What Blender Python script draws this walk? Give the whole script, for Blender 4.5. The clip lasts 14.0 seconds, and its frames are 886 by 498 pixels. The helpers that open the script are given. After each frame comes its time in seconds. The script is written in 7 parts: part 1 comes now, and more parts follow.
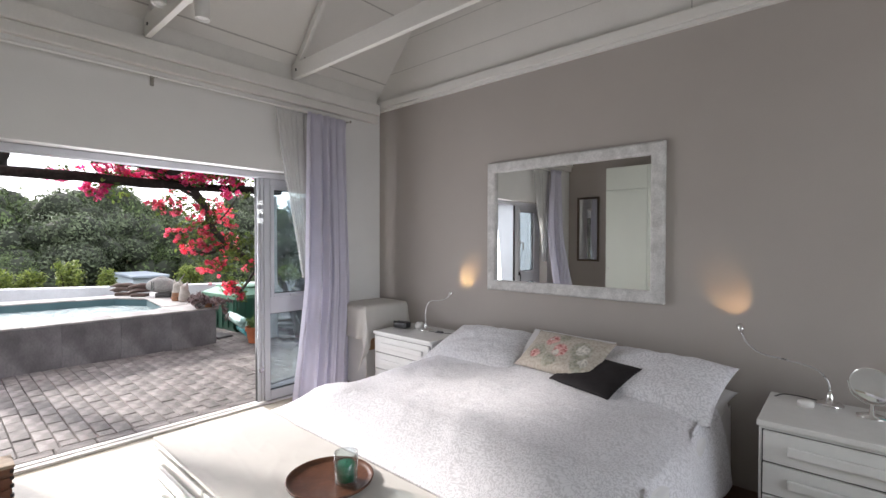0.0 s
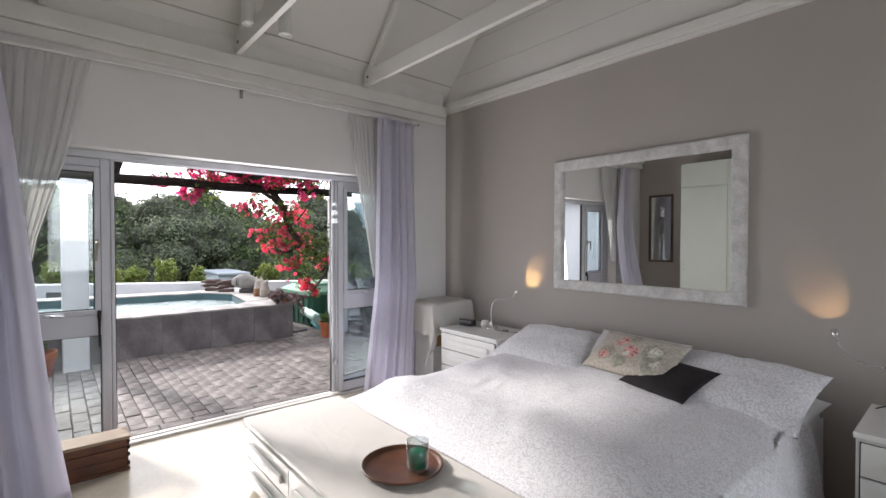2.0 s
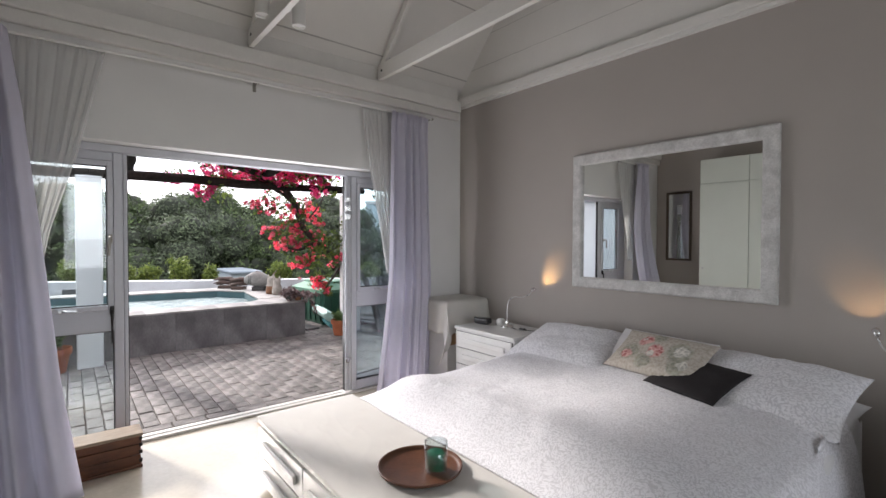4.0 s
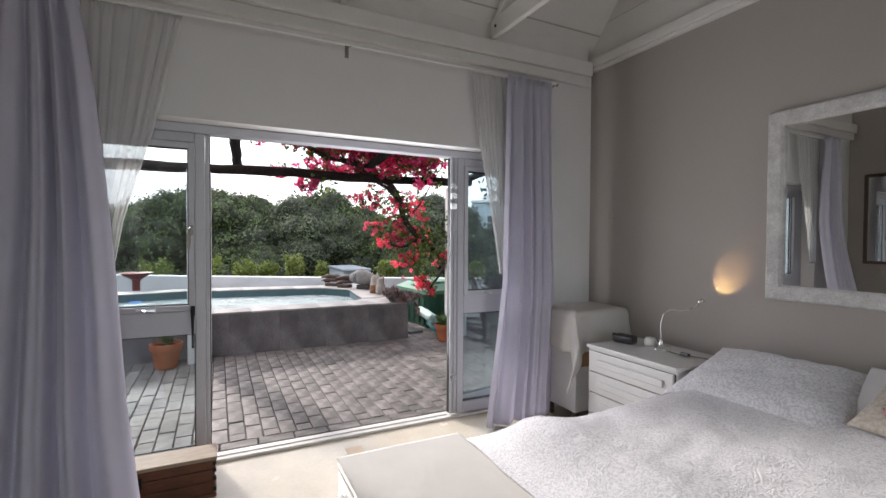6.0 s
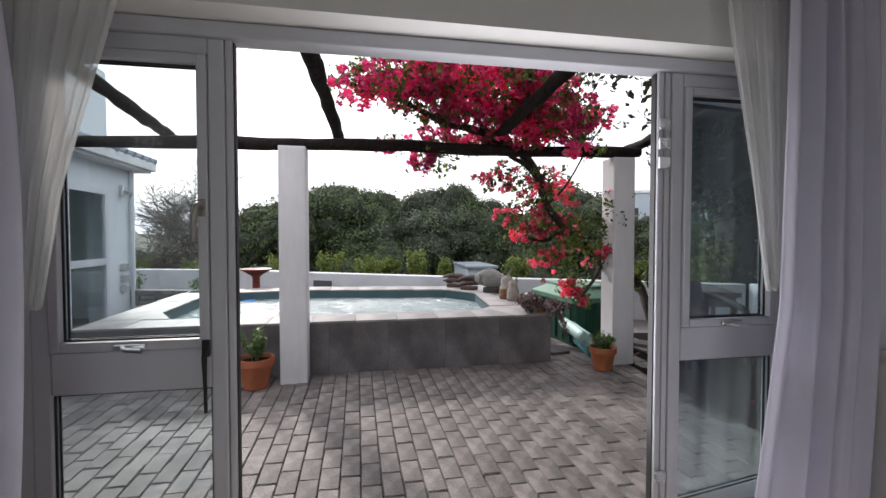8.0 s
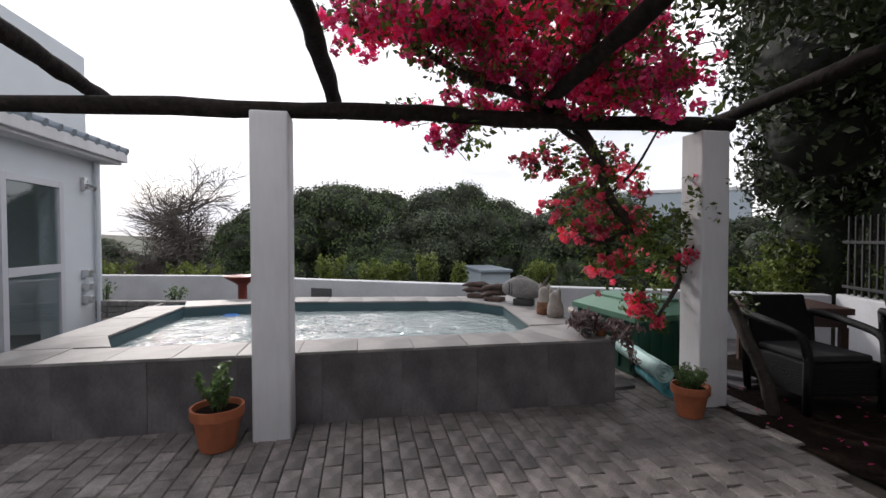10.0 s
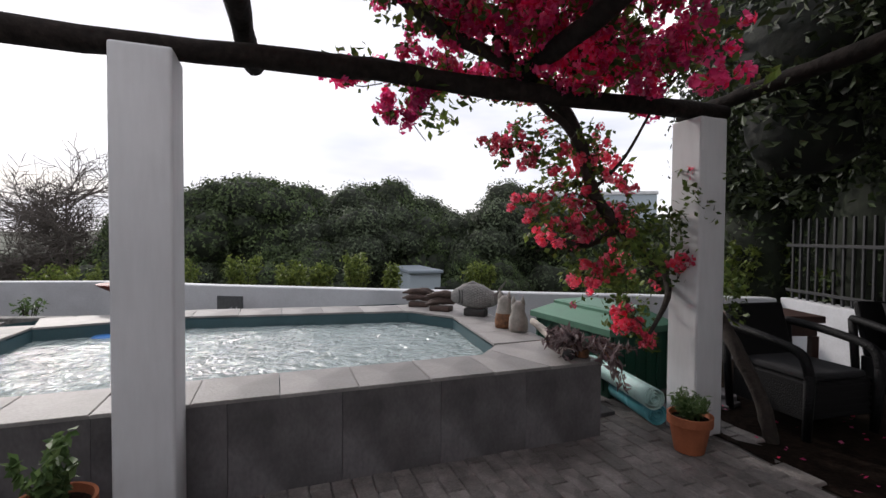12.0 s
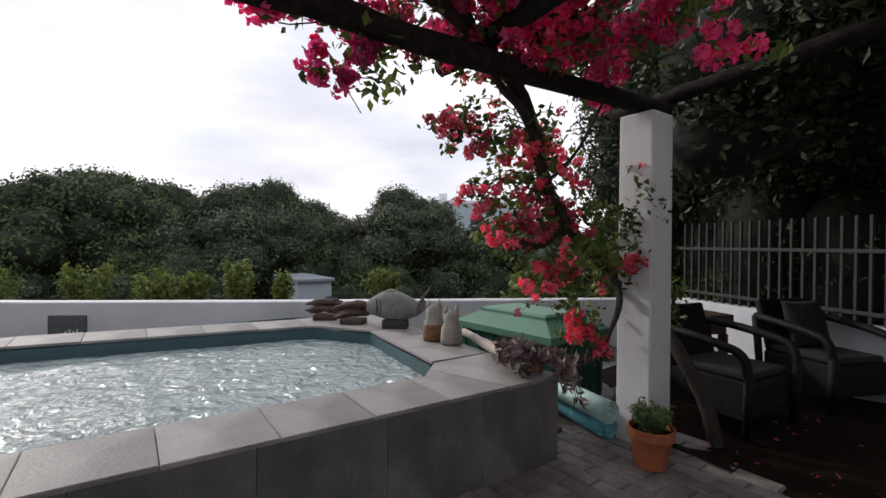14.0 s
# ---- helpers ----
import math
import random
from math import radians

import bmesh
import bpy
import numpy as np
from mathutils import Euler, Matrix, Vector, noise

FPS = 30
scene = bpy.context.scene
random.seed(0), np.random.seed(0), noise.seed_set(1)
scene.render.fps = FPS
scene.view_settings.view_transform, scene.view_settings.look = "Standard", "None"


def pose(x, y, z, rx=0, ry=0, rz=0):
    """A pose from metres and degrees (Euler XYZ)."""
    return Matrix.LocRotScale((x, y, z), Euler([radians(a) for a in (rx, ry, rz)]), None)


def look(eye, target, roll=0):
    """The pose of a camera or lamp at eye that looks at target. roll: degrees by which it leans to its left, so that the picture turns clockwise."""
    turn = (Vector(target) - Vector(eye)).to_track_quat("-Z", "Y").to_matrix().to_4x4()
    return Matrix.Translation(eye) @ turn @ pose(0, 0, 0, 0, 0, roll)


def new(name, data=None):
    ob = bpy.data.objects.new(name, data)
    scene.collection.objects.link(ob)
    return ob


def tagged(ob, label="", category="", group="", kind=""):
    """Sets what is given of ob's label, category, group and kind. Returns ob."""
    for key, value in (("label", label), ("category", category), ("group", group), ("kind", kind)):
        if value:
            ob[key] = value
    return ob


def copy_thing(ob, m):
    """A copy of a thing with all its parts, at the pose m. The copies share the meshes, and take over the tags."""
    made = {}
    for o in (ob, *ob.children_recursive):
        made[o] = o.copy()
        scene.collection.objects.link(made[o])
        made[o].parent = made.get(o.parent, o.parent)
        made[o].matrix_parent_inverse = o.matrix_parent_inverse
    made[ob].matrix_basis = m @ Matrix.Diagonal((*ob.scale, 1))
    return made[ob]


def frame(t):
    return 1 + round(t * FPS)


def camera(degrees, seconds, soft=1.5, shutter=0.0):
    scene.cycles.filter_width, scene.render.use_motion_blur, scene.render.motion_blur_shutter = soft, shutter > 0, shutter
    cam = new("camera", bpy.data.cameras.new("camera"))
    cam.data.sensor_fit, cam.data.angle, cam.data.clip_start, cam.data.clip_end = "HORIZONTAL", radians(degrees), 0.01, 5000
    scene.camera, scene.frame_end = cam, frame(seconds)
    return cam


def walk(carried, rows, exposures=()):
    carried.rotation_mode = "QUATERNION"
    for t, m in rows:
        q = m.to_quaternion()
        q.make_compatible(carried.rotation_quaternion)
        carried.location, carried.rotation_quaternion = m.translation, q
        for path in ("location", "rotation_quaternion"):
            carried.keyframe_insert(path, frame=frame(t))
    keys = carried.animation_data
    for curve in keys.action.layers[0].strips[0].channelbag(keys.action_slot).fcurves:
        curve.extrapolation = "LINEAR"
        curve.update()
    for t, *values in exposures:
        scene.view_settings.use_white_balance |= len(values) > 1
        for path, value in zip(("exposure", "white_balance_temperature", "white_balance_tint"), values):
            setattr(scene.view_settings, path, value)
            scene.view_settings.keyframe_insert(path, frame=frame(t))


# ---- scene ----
# camera and walk
cam = camera(88.2, 14.0, soft=1.5)
PATH = [
    (0, (-1.564, 0.407, 1.492), (-2.890, 1.904, 1.454), 0.1),
    (0.5, (-1.557, 0.358, 1.490), (-2.970, 1.773, 1.452), 0.1),
    (1, (-1.552, 0.337, 1.490), (-3.023, 1.693, 1.450), 0.1),
    (1.5, (-1.546, 0.335, 1.486), (-3.045, 1.658, 1.448), 0.1),
    (2, (-1.539, 0.343, 1.482), (-3.057, 1.645, 1.445), 0.1),
    (2.5, (-1.546, 0.341, 1.483), (-3.073, 1.632, 1.444), 0.1),
    (5, (-1.850, 0.455, 1.415), (-3.453, 1.649, 1.381), 0.4),
    (5.5, (-2.048, 0.586, 1.403), (-3.736, 1.658, 1.365), 0.4),
    (6, (-2.325, 0.730, 1.406), (-4.119, 1.614, 1.365), 0.3),
    (6.5, (-2.672, 0.874, 1.399), (-4.553, 1.552, 1.351), 0.3),
    (7, (-3.031, 0.990, 1.410), (-4.961, 1.513, 1.352), 0.2),
    (7.5, (-3.403, 1.084, 1.402), (-5.359, 1.499, 1.340), 0.1),
    (8, (-3.767, 1.114, 1.360), (-5.732, 1.483, 1.300), 0.0),
    (8.5, (-4.086, 1.141, 1.337), (-6.055, 1.491, 1.282), 0.1),
    (9, (-4.426, 1.167, 1.324), (-6.397, 1.503, 1.274), -0.1),
    (11.5, (-5.544, 1.067, 1.374), (-7.471, 1.602, 1.315), 0.2),
    (12, (-5.787, 1.085, 1.357), (-7.667, 1.766, 1.301), 0.4),
    (12.5, (-6.023, 1.099, 1.334), (-7.856, 1.897, 1.288), 0.5),
    (13, (-6.228, 1.067, 1.305), (-8.018, 1.957, 1.274), 0.7),
    (13.5, (-6.368, 1.027, 1.305), (-8.091, 2.043, 1.278), 0.6),
    (14, (-6.430, 1.007, 1.303), (-8.079, 2.139, 1.283), 0.5),
]
EXPOSURES = [(t, stops, 6500, 14) for t, stops in ((0.0, 1.78), (2.7, 1.58), (5.0, 1.40), (6.5, 1.12), (7.5, 0.92), (9.0, 0.30), (11.5, 0.0), (14.0, -0.1))]
walk(cam, [(t, look(eye, target, roll)) for t, eye, target, roll in PATH], EXPOSURES)

# world: thin bright cloud over a pale sky, low hazy sun ahead and to one side
world = bpy.data.worlds.new("sky")
scene.world = world
world.use_nodes = True
wn, wl = world.node_tree.nodes, world.node_tree.links
wn.clear()
SUN_FROM = Vector((-0.85, -0.30, 0.45)).normalized()
sky = wn.new("ShaderNodeTexSky")
sky.sky_type, sky.sun_disc = "NISHITA", False
sky.sun_elevation = math.asin(SUN_FROM.z)
sky.sun_rotation = math.atan2(SUN_FROM.x, SUN_FROM.y)
coord = wn.new("ShaderNodeTexCoord")
stretch = wn.new("ShaderNodeMapping")
stretch.inputs["Scale"].default_value = (1.0, 1.0, 4.0)
cloud = wn.new("ShaderNodeTexNoise")
cloud.inputs["Scale"].default_value, cloud.inputs["Detail"].default_value = 2.2, 6
cloud_ramp = wn.new("ShaderNodeValToRGB")
cloud_ramp.color_ramp.elements[0].position, cloud_ramp.color_ramp.elements[0].color = 0.30, (0.62, 0.62, 0.62, 1)
cloud_ramp.color_ramp.elements[1].position, cloud_ramp.color_ramp.elements[1].color = 0.55, (0.97, 0.97, 0.97, 1)
sky_mix = wn.new("ShaderNodeMixRGB")
bank = wn.new("ShaderNodeTexNoise")
bank.inputs["Scale"].default_value, bank.inputs["Detail"].default_value = 1.3, 5
bank_ramp = wn.new("ShaderNodeValToRGB")
bank_ramp.color_ramp.elements[0].position, bank_ramp.color_ramp.elements[0].color = 0.36, (0.66, 0.68, 0.73, 1)
bank_ramp.color_ramp.elements[1].position, bank_ramp.color_ramp.elements[1].color = 0.56, (1.0, 1.0, 1.0, 1)
bank_gain = wn.new("ShaderNodeMixRGB")
bank_gain.blend_type, bank_gain.inputs[0].default_value, bank_gain.inputs[2].default_value = "MULTIPLY", 1.0, (11.9, 11.9, 12.0, 1)
sky_back = wn.new("ShaderNodeBackground")
sky_back.inputs[1].default_value = 0.115
sky_out = wn.new("ShaderNodeOutputWorld")
wl.new(coord.outputs["Generated"], stretch.inputs[0])
wl.new(stretch.outputs[0], cloud.inputs["Vector"])
wl.new(cloud.outputs["Fac"], cloud_ramp.inputs[0])
wl.new(stretch.outputs[0], bank.inputs["Vector"])
wl.new(bank.outputs["Fac"], bank_ramp.inputs[0])
wl.new(bank_ramp.outputs[0], bank_gain.inputs[1])
wl.new(bank_gain.outputs[0], sky_mix.inputs[2])
wl.new(cloud_ramp.outputs[0], sky_mix.inputs[0])
wl.new(sky.outputs[0], sky_mix.inputs[1])
wl.new(sky_mix.outputs[0], sky_back.inputs[0])
wl.new(sky_back.outputs[0], sky_out.inputs[0])

sun = new("sun", bpy.data.lights.new("sun", "SUN"))
sun.data.energy, sun.data.angle, sun.data.color = 1.9, radians(6), (1.0, 0.95, 0.88)
sun.matrix_basis = look(SUN_FROM * 40, (0, 0, 0))


def area_lamp(name, eye, target, w, h, watts, color=(1, 1, 1)):
    d = bpy.data.lights.new(name, "AREA")
    d.shape, d.size, d.size_y, d.energy, d.color = "RECTANGLE", w, h, watts, color
    ob = new(name, d)
    ob.matrix_basis = look(eye, target)
    return ob


# daylight in the opening of the window behind the walk's start
area_lamp("window_daylight", (1.44, 1.6, 1.75), (-3.0, 1.6, 1.5), 2.6, 1.7, 12, (0.95, 0.97, 1.0))
# fill lamp added in the doorway to brighten the room beyond the sky's light
area_lamp("doorway_daylight", (-5.62, 1.72, 1.15), (-2.2, 2.4, 1.5), 1.25, 1.4, 11, (0.97, 0.98, 1.0))


# ---- materials ----
def nodes_of(name):
    m = bpy.data.materials.new(name)
    m.use_nodes = True
    n, l = m.node_tree.nodes, m.node_tree.links
    return m, n, l, n["Principled BSDF"]


def mat(name, col, rough=0.6, metal=0.0, var=0.15, scale=6.0, bump=0.08, bscale=70.0, col2=None, rand=0.0, stain=0.0,
        aniso=(1, 1, 1), spec=0.5, sheen=0.0, island=0.0, sub=0.0, even=False):
    """Two noises: a broad one between two tones and a fine one for relief and speckle."""
    m, n, l, b = nodes_of(name)
    tc = n.new("ShaderNodeTexCoord")
    mp = n.new("ShaderNodeMapping")
    mp.inputs["Scale"].default_value = aniso
    l.new(tc.outputs["Object"], mp.inputs[0])
    n1 = n.new("ShaderNodeTexNoise")
    n1.inputs["Scale"].default_value, n1.inputs["Detail"].default_value, n1.inputs["Roughness"].default_value = scale, 6, 0.6
    n2 = n.new("ShaderNodeTexNoise")
    n2.inputs["Scale"].default_value, n2.inputs["Detail"].default_value = bscale, 4
    l.new(mp.outputs[0], n1.inputs["Vector"])
    l.new(mp.outputs[0], n2.inputs["Vector"])
    ramp = n.new("ShaderNodeValToRGB")
    c2 = col2 or tuple(c * (1 - var) for c in col)
    ramp.color_ramp.elements[0].position, ramp.color_ramp.elements[0].color = 0.34, (*c2, 1)
    ramp.color_ramp.elements[1].position, ramp.color_ramp.elements[1].color = 0.66, (*col, 1)
    l.new(n1.outputs["Fac"], ramp.inputs[0])
    last = ramp.outputs[0]
    speck = n.new("ShaderNodeMixRGB")
    speck.blend_type = "MULTIPLY"
    speck.inputs[0].default_value = min(1.0, var * 1.5)
    l.new(last, speck.inputs[1])
    l.new(n2.outputs["Fac"], speck.inputs[2])
    gain = n.new("ShaderNodeMixRGB")
    gain.blend_type = "MULTIPLY"
    gain.inputs[0].default_value = 1.0
    g = 1.0 / (1 - 0.5 * min(1.0, var * 1.5))
    gain.inputs[2].default_value = (g, g, g, 1)
    l.new(speck.outputs[0], gain.inputs[1])
    last = gain.outputs[0]
    if stain:
        n3 = n.new("ShaderNodeTexNoise")
        n3.inputs["Scale"].default_value, n3.inputs["Detail"].default_value = scale * 0.35, 8
        r3 = n.new("ShaderNodeValToRGB")
        r3.color_ramp.elements[0].position, r3.color_ramp.elements[0].color = 0.42, (1 - stain, 1 - stain, 1 - stain, 1)
        r3.color_ramp.elements[1].position, r3.color_ramp.elements[1].color = 0.56, (1, 1, 1, 1)
        mm = n.new("ShaderNodeMixRGB")
        mm.blend_type = "MULTIPLY"
        mm.inputs[0].default_value = 1.0
        l.new(tc.outputs["Object"], n3.inputs["Vector"])
        l.new(n3.outputs["Fac"], r3.inputs[0])
        l.new(last, mm.inputs[1])
        l.new(r3.outputs[0], mm.inputs[2])
        last = mm.outputs[0]
    if rand or island:
        src = n.new("ShaderNodeObjectInfo").outputs["Random"] if rand else n.new("ShaderNodeNewGeometry").outputs["Random Per Island"]
        amt = rand or island
        mr = n.new("ShaderNodeMapRange")
        mr.inputs["To Min"].default_value, mr.inputs["To Max"].default_value = 1 - amt, 1 + amt
        l.new(src, mr.inputs["Value"])
        hsv = n.new("ShaderNodeHueSaturation")
        l.new(last, hsv.inputs["Color"])
        l.new(mr.outputs[0], hsv.inputs["Value"])
        last = hsv.outputs[0]
    l.new(last, b.inputs["Base Color"])
    b.inputs["Roughness"].default_value, b.inputs["Metallic"].default_value = rough, metal
    b.inputs["Specular IOR Level"].default_value = spec
    if sheen:
        b.inputs["Sheen Weight"].default_value = sheen
    if sub:
        b.inputs["Subsurface Weight"].default_value, b.inputs["Subsurface Radius"].default_value = sub, (0.02, 0.02, 0.02)
    if even:
        return m
    rr = n.new("ShaderNodeMapRange")
    rr.inputs["To Min"].default_value, rr.inputs["To Max"].default_value = max(0.02, rough - 0.1), min(1, rough + 0.12)
    l.new(n1.outputs["Fac"], rr.inputs["Value"])
    l.new(rr.outputs[0], b.inputs["Roughness"])
    if bump:
        bp = n.new("ShaderNodeBump")
        bp.inputs["Strength"].default_value, bp.inputs["Distance"].default_value = bump, 0.01
        l.new(n2.outputs["Fac"], bp.inputs["Height"])
        l.new(bp.outputs[0], b.inputs["Normal"])
    return m


def leaf_mat(name, col, col2, rough=0.5, trans=0.35, mid=None, patch=0.0):
    """Leaves: tone by leaf and by branch, some light shining through."""
    m, n, l, b = nodes_of(name)
    geo = n.new("ShaderNodeNewGeometry")
    ramp = n.new("ShaderNodeValToRGB")
    ramp.color_ramp.elements[0].color, ramp.color_ramp.elements[1].color = (*col2, 1), (*col, 1)
    if mid:
        ramp.color_ramp.elements.new(0.5).color = (*mid, 1)
    l.new(geo.outputs["Random Per Island"], ramp.inputs[0])
    tone = ramp.outputs[0]
    if patch:
        tc, n1, mr, hsv = n.new("ShaderNodeTexCoord"), n.new("ShaderNodeTexNoise"), n.new("ShaderNodeMapRange"), n.new("ShaderNodeHueSaturation")
        n1.inputs["Scale"].default_value, n1.inputs["Detail"].default_value = patch, 3
        l.new(tc.outputs["Object"], n1.inputs["Vector"])
        l.new(n1.outputs["Fac"], mr.inputs["Value"])
        mr.inputs["From Min"].default_value, mr.inputs["From Max"].default_value = 0.34, 0.66
        mr.inputs["To Min"].default_value, mr.inputs["To Max"].default_value = 0.45, 1.35
        l.new(tone, hsv.inputs["Color"])
        l.new(mr.outputs[0], hsv.inputs["Value"])
        tone = hsv.outputs[0]
    l.new(tone, b.inputs["Base Color"])
    b.inputs["Roughness"].default_value = rough
    b.inputs["Specular IOR Level"].default_value = 0.35
    tr = n.new("ShaderNodeBsdfTranslucent")
    l.new(tone, tr.inputs[0])
    mx = n.new("ShaderNodeMixShader")
    mx.inputs[0].default_value = trans
    l.new(b.outputs[0], mx.inputs[1])
    l.new(tr.outputs[0], mx.inputs[2])
    l.new(mx.outputs[0], n["Material Output"].inputs[0])
    return m


def pane_mat(name, tint=(0.89, 0.945, 0.955)):
    m, n, l, b = nodes_of(name)
    n.remove(b)
    tr, gl, lw, mx = n.new("ShaderNodeBsdfTransparent"), n.new("ShaderNodeBsdfGlossy"), n.new("ShaderNodeLayerWeight"), n.new("ShaderNodeMixShader")
    pw, fr = n.new("ShaderNodeMath"), n.new("ShaderNodeMapRange")
    tr.inputs[0].default_value = (*tint, 1)
    gl.inputs["Roughness"].default_value = 0.01
    pw.operation, pw.inputs[1].default_value = "POWER", 4.0
    l.new(lw.outputs["Facing"], pw.inputs[0])
    l.new(pw.outputs[0], fr.inputs["Value"])
    fr.inputs["To Min"].default_value, fr.inputs["To Max"].default_value = 0.075, 0.85
    l.new(fr.outputs[0], mx.inputs[0])
    l.new(tr.outputs[0], mx.inputs[1])
    l.new(gl.outputs[0], mx.inputs[2])
    l.new(mx.outputs[0], n["Material Output"].inputs[0])
    return m


def cloth_mat(name, col, through_light=0.35, clear=0.0, weave=260.0, bump=0.15):
    m, n, l, b = nodes_of(name)
    tc = n.new("ShaderNodeTexCoord")
    n1 = n.new("ShaderNodeTexNoise")
    n1.inputs["Scale"].default_value, n1.inputs["Detail"].default_value = 9, 5
    n2 = n.new("ShaderNodeTexNoise")
    n2.inputs["Scale"].default_value = weave
    l.new(tc.outputs["Object"], n1.inputs["Vector"])
    l.new(tc.outputs["Object"], n2.inputs["Vector"])
    ramp = n.new("ShaderNodeValToRGB")
    ramp.color_ramp.elements[0].color, ramp.color_ramp.elements[1].color = (*[c * 0.9 for c in col], 1), (*col, 1)
    l.new(n1.outputs["Fac"], ramp.inputs[0])
    l.new(ramp.outputs[0], b.inputs["Base Color"])
    b.inputs["Roughness"].default_value, b.inputs["Specular IOR Level"].default_value = 0.85, 0.2
    bp = n.new("ShaderNodeBump")
    bp.inputs["Strength"].default_value, bp.inputs["Distance"].default_value = bump, 0.004
    l.new(n2.outputs["Fac"], bp.inputs["Height"])
    l.new(bp.outputs[0], b.inputs["Normal"])
    tr = n.new("ShaderNodeBsdfTranslucent")
    l.new(ramp.outputs[0], tr.inputs[0])
    mx = n.new("ShaderNodeMixShader")
    mx.inputs[0].default_value = through_light
    l.new(b.outputs[0], mx.inputs[1])
    l.new(tr.outputs[0], mx.inputs[2])
    last = mx.outputs[0]
    if clear:
        tp, m2 = n.new("ShaderNodeBsdfTransparent"), n.new("ShaderNodeMixShader")
        m2.inputs[0].default_value = clear
        l.new(last, m2.inputs[1])
        l.new(tp.outputs[0], m2.inputs[2])
        last = m2.outputs[0]
    l.new(last, n["Material Output"].inputs[0])
    return m


def damask_mat(name, light, dark, scale):
    """Quilted cotton with a scrolling leaf pattern in two close tones."""
    m, n, l, b = nodes_of(name)
    tc = n.new("ShaderNodeTexCoord")
    warp = n.new("ShaderNodeTexNoise")
    warp.inputs["Scale"].default_value = 7
    add = n.new("ShaderNodeVectorMath")
    add.operation = "MULTIPLY_ADD"
    add.inputs[1].default_value = (0.12, 0.12, 0.12)
    l.new(tc.outputs["Object"], warp.inputs["Vector"])
    l.new(warp.outputs["Color"], add.inputs[0])
    l.new(tc.outputs["Object"], add.inputs[2])
    v = n.new("ShaderNodeTexVoronoi")
    v.feature = "DISTANCE_TO_EDGE"
    v.inputs["Scale"].default_value = scale
    w = n.new("ShaderNodeTexNoise")
    w.inputs["Scale"].default_value, w.inputs["Detail"].default_value = scale * 1.3, 3
    l.new(add.outputs[0], v.inputs["Vector"])
    l.new(add.outputs[0], w.inputs["Vector"])
    mul = n.new("ShaderNodeMath")
    mul.operation = "MULTIPLY_ADD"
    mul.inputs[1].default_value = 0.9
    l.new(v.outputs["Distance"], mul.inputs[0])
    l.new(w.outputs["Fac"], mul.inputs[2])
    ramp = n.new("ShaderNodeValToRGB")
    ramp.color_ramp.elements[0].position, ramp.color_ramp.elements[0].color = 0.50, (*dark, 1)
    ramp.color_ramp.elements[1].position, ramp.color_ramp.elements[1].color = 0.66, (*light, 1)
    l.new(mul.outputs[0], ramp.inputs[0])
    l.new(ramp.outputs[0], b.inputs["Base Color"])
    b.inputs["Roughness"].default_value, b.inputs["Specular IOR Level"].default_value = 0.9, 0.15
    b.inputs["Sheen Weight"].default_value = 0.2
    bp = n.new("ShaderNodeBump")
    bp.inputs["Strength"].default_value, bp.inputs["Distance"].default_value = 0.55, 0.008
    l.new(mul.outputs[0], bp.inputs["Height"])
    l.new(bp.outputs[0], b.inputs["Normal"])
    return m


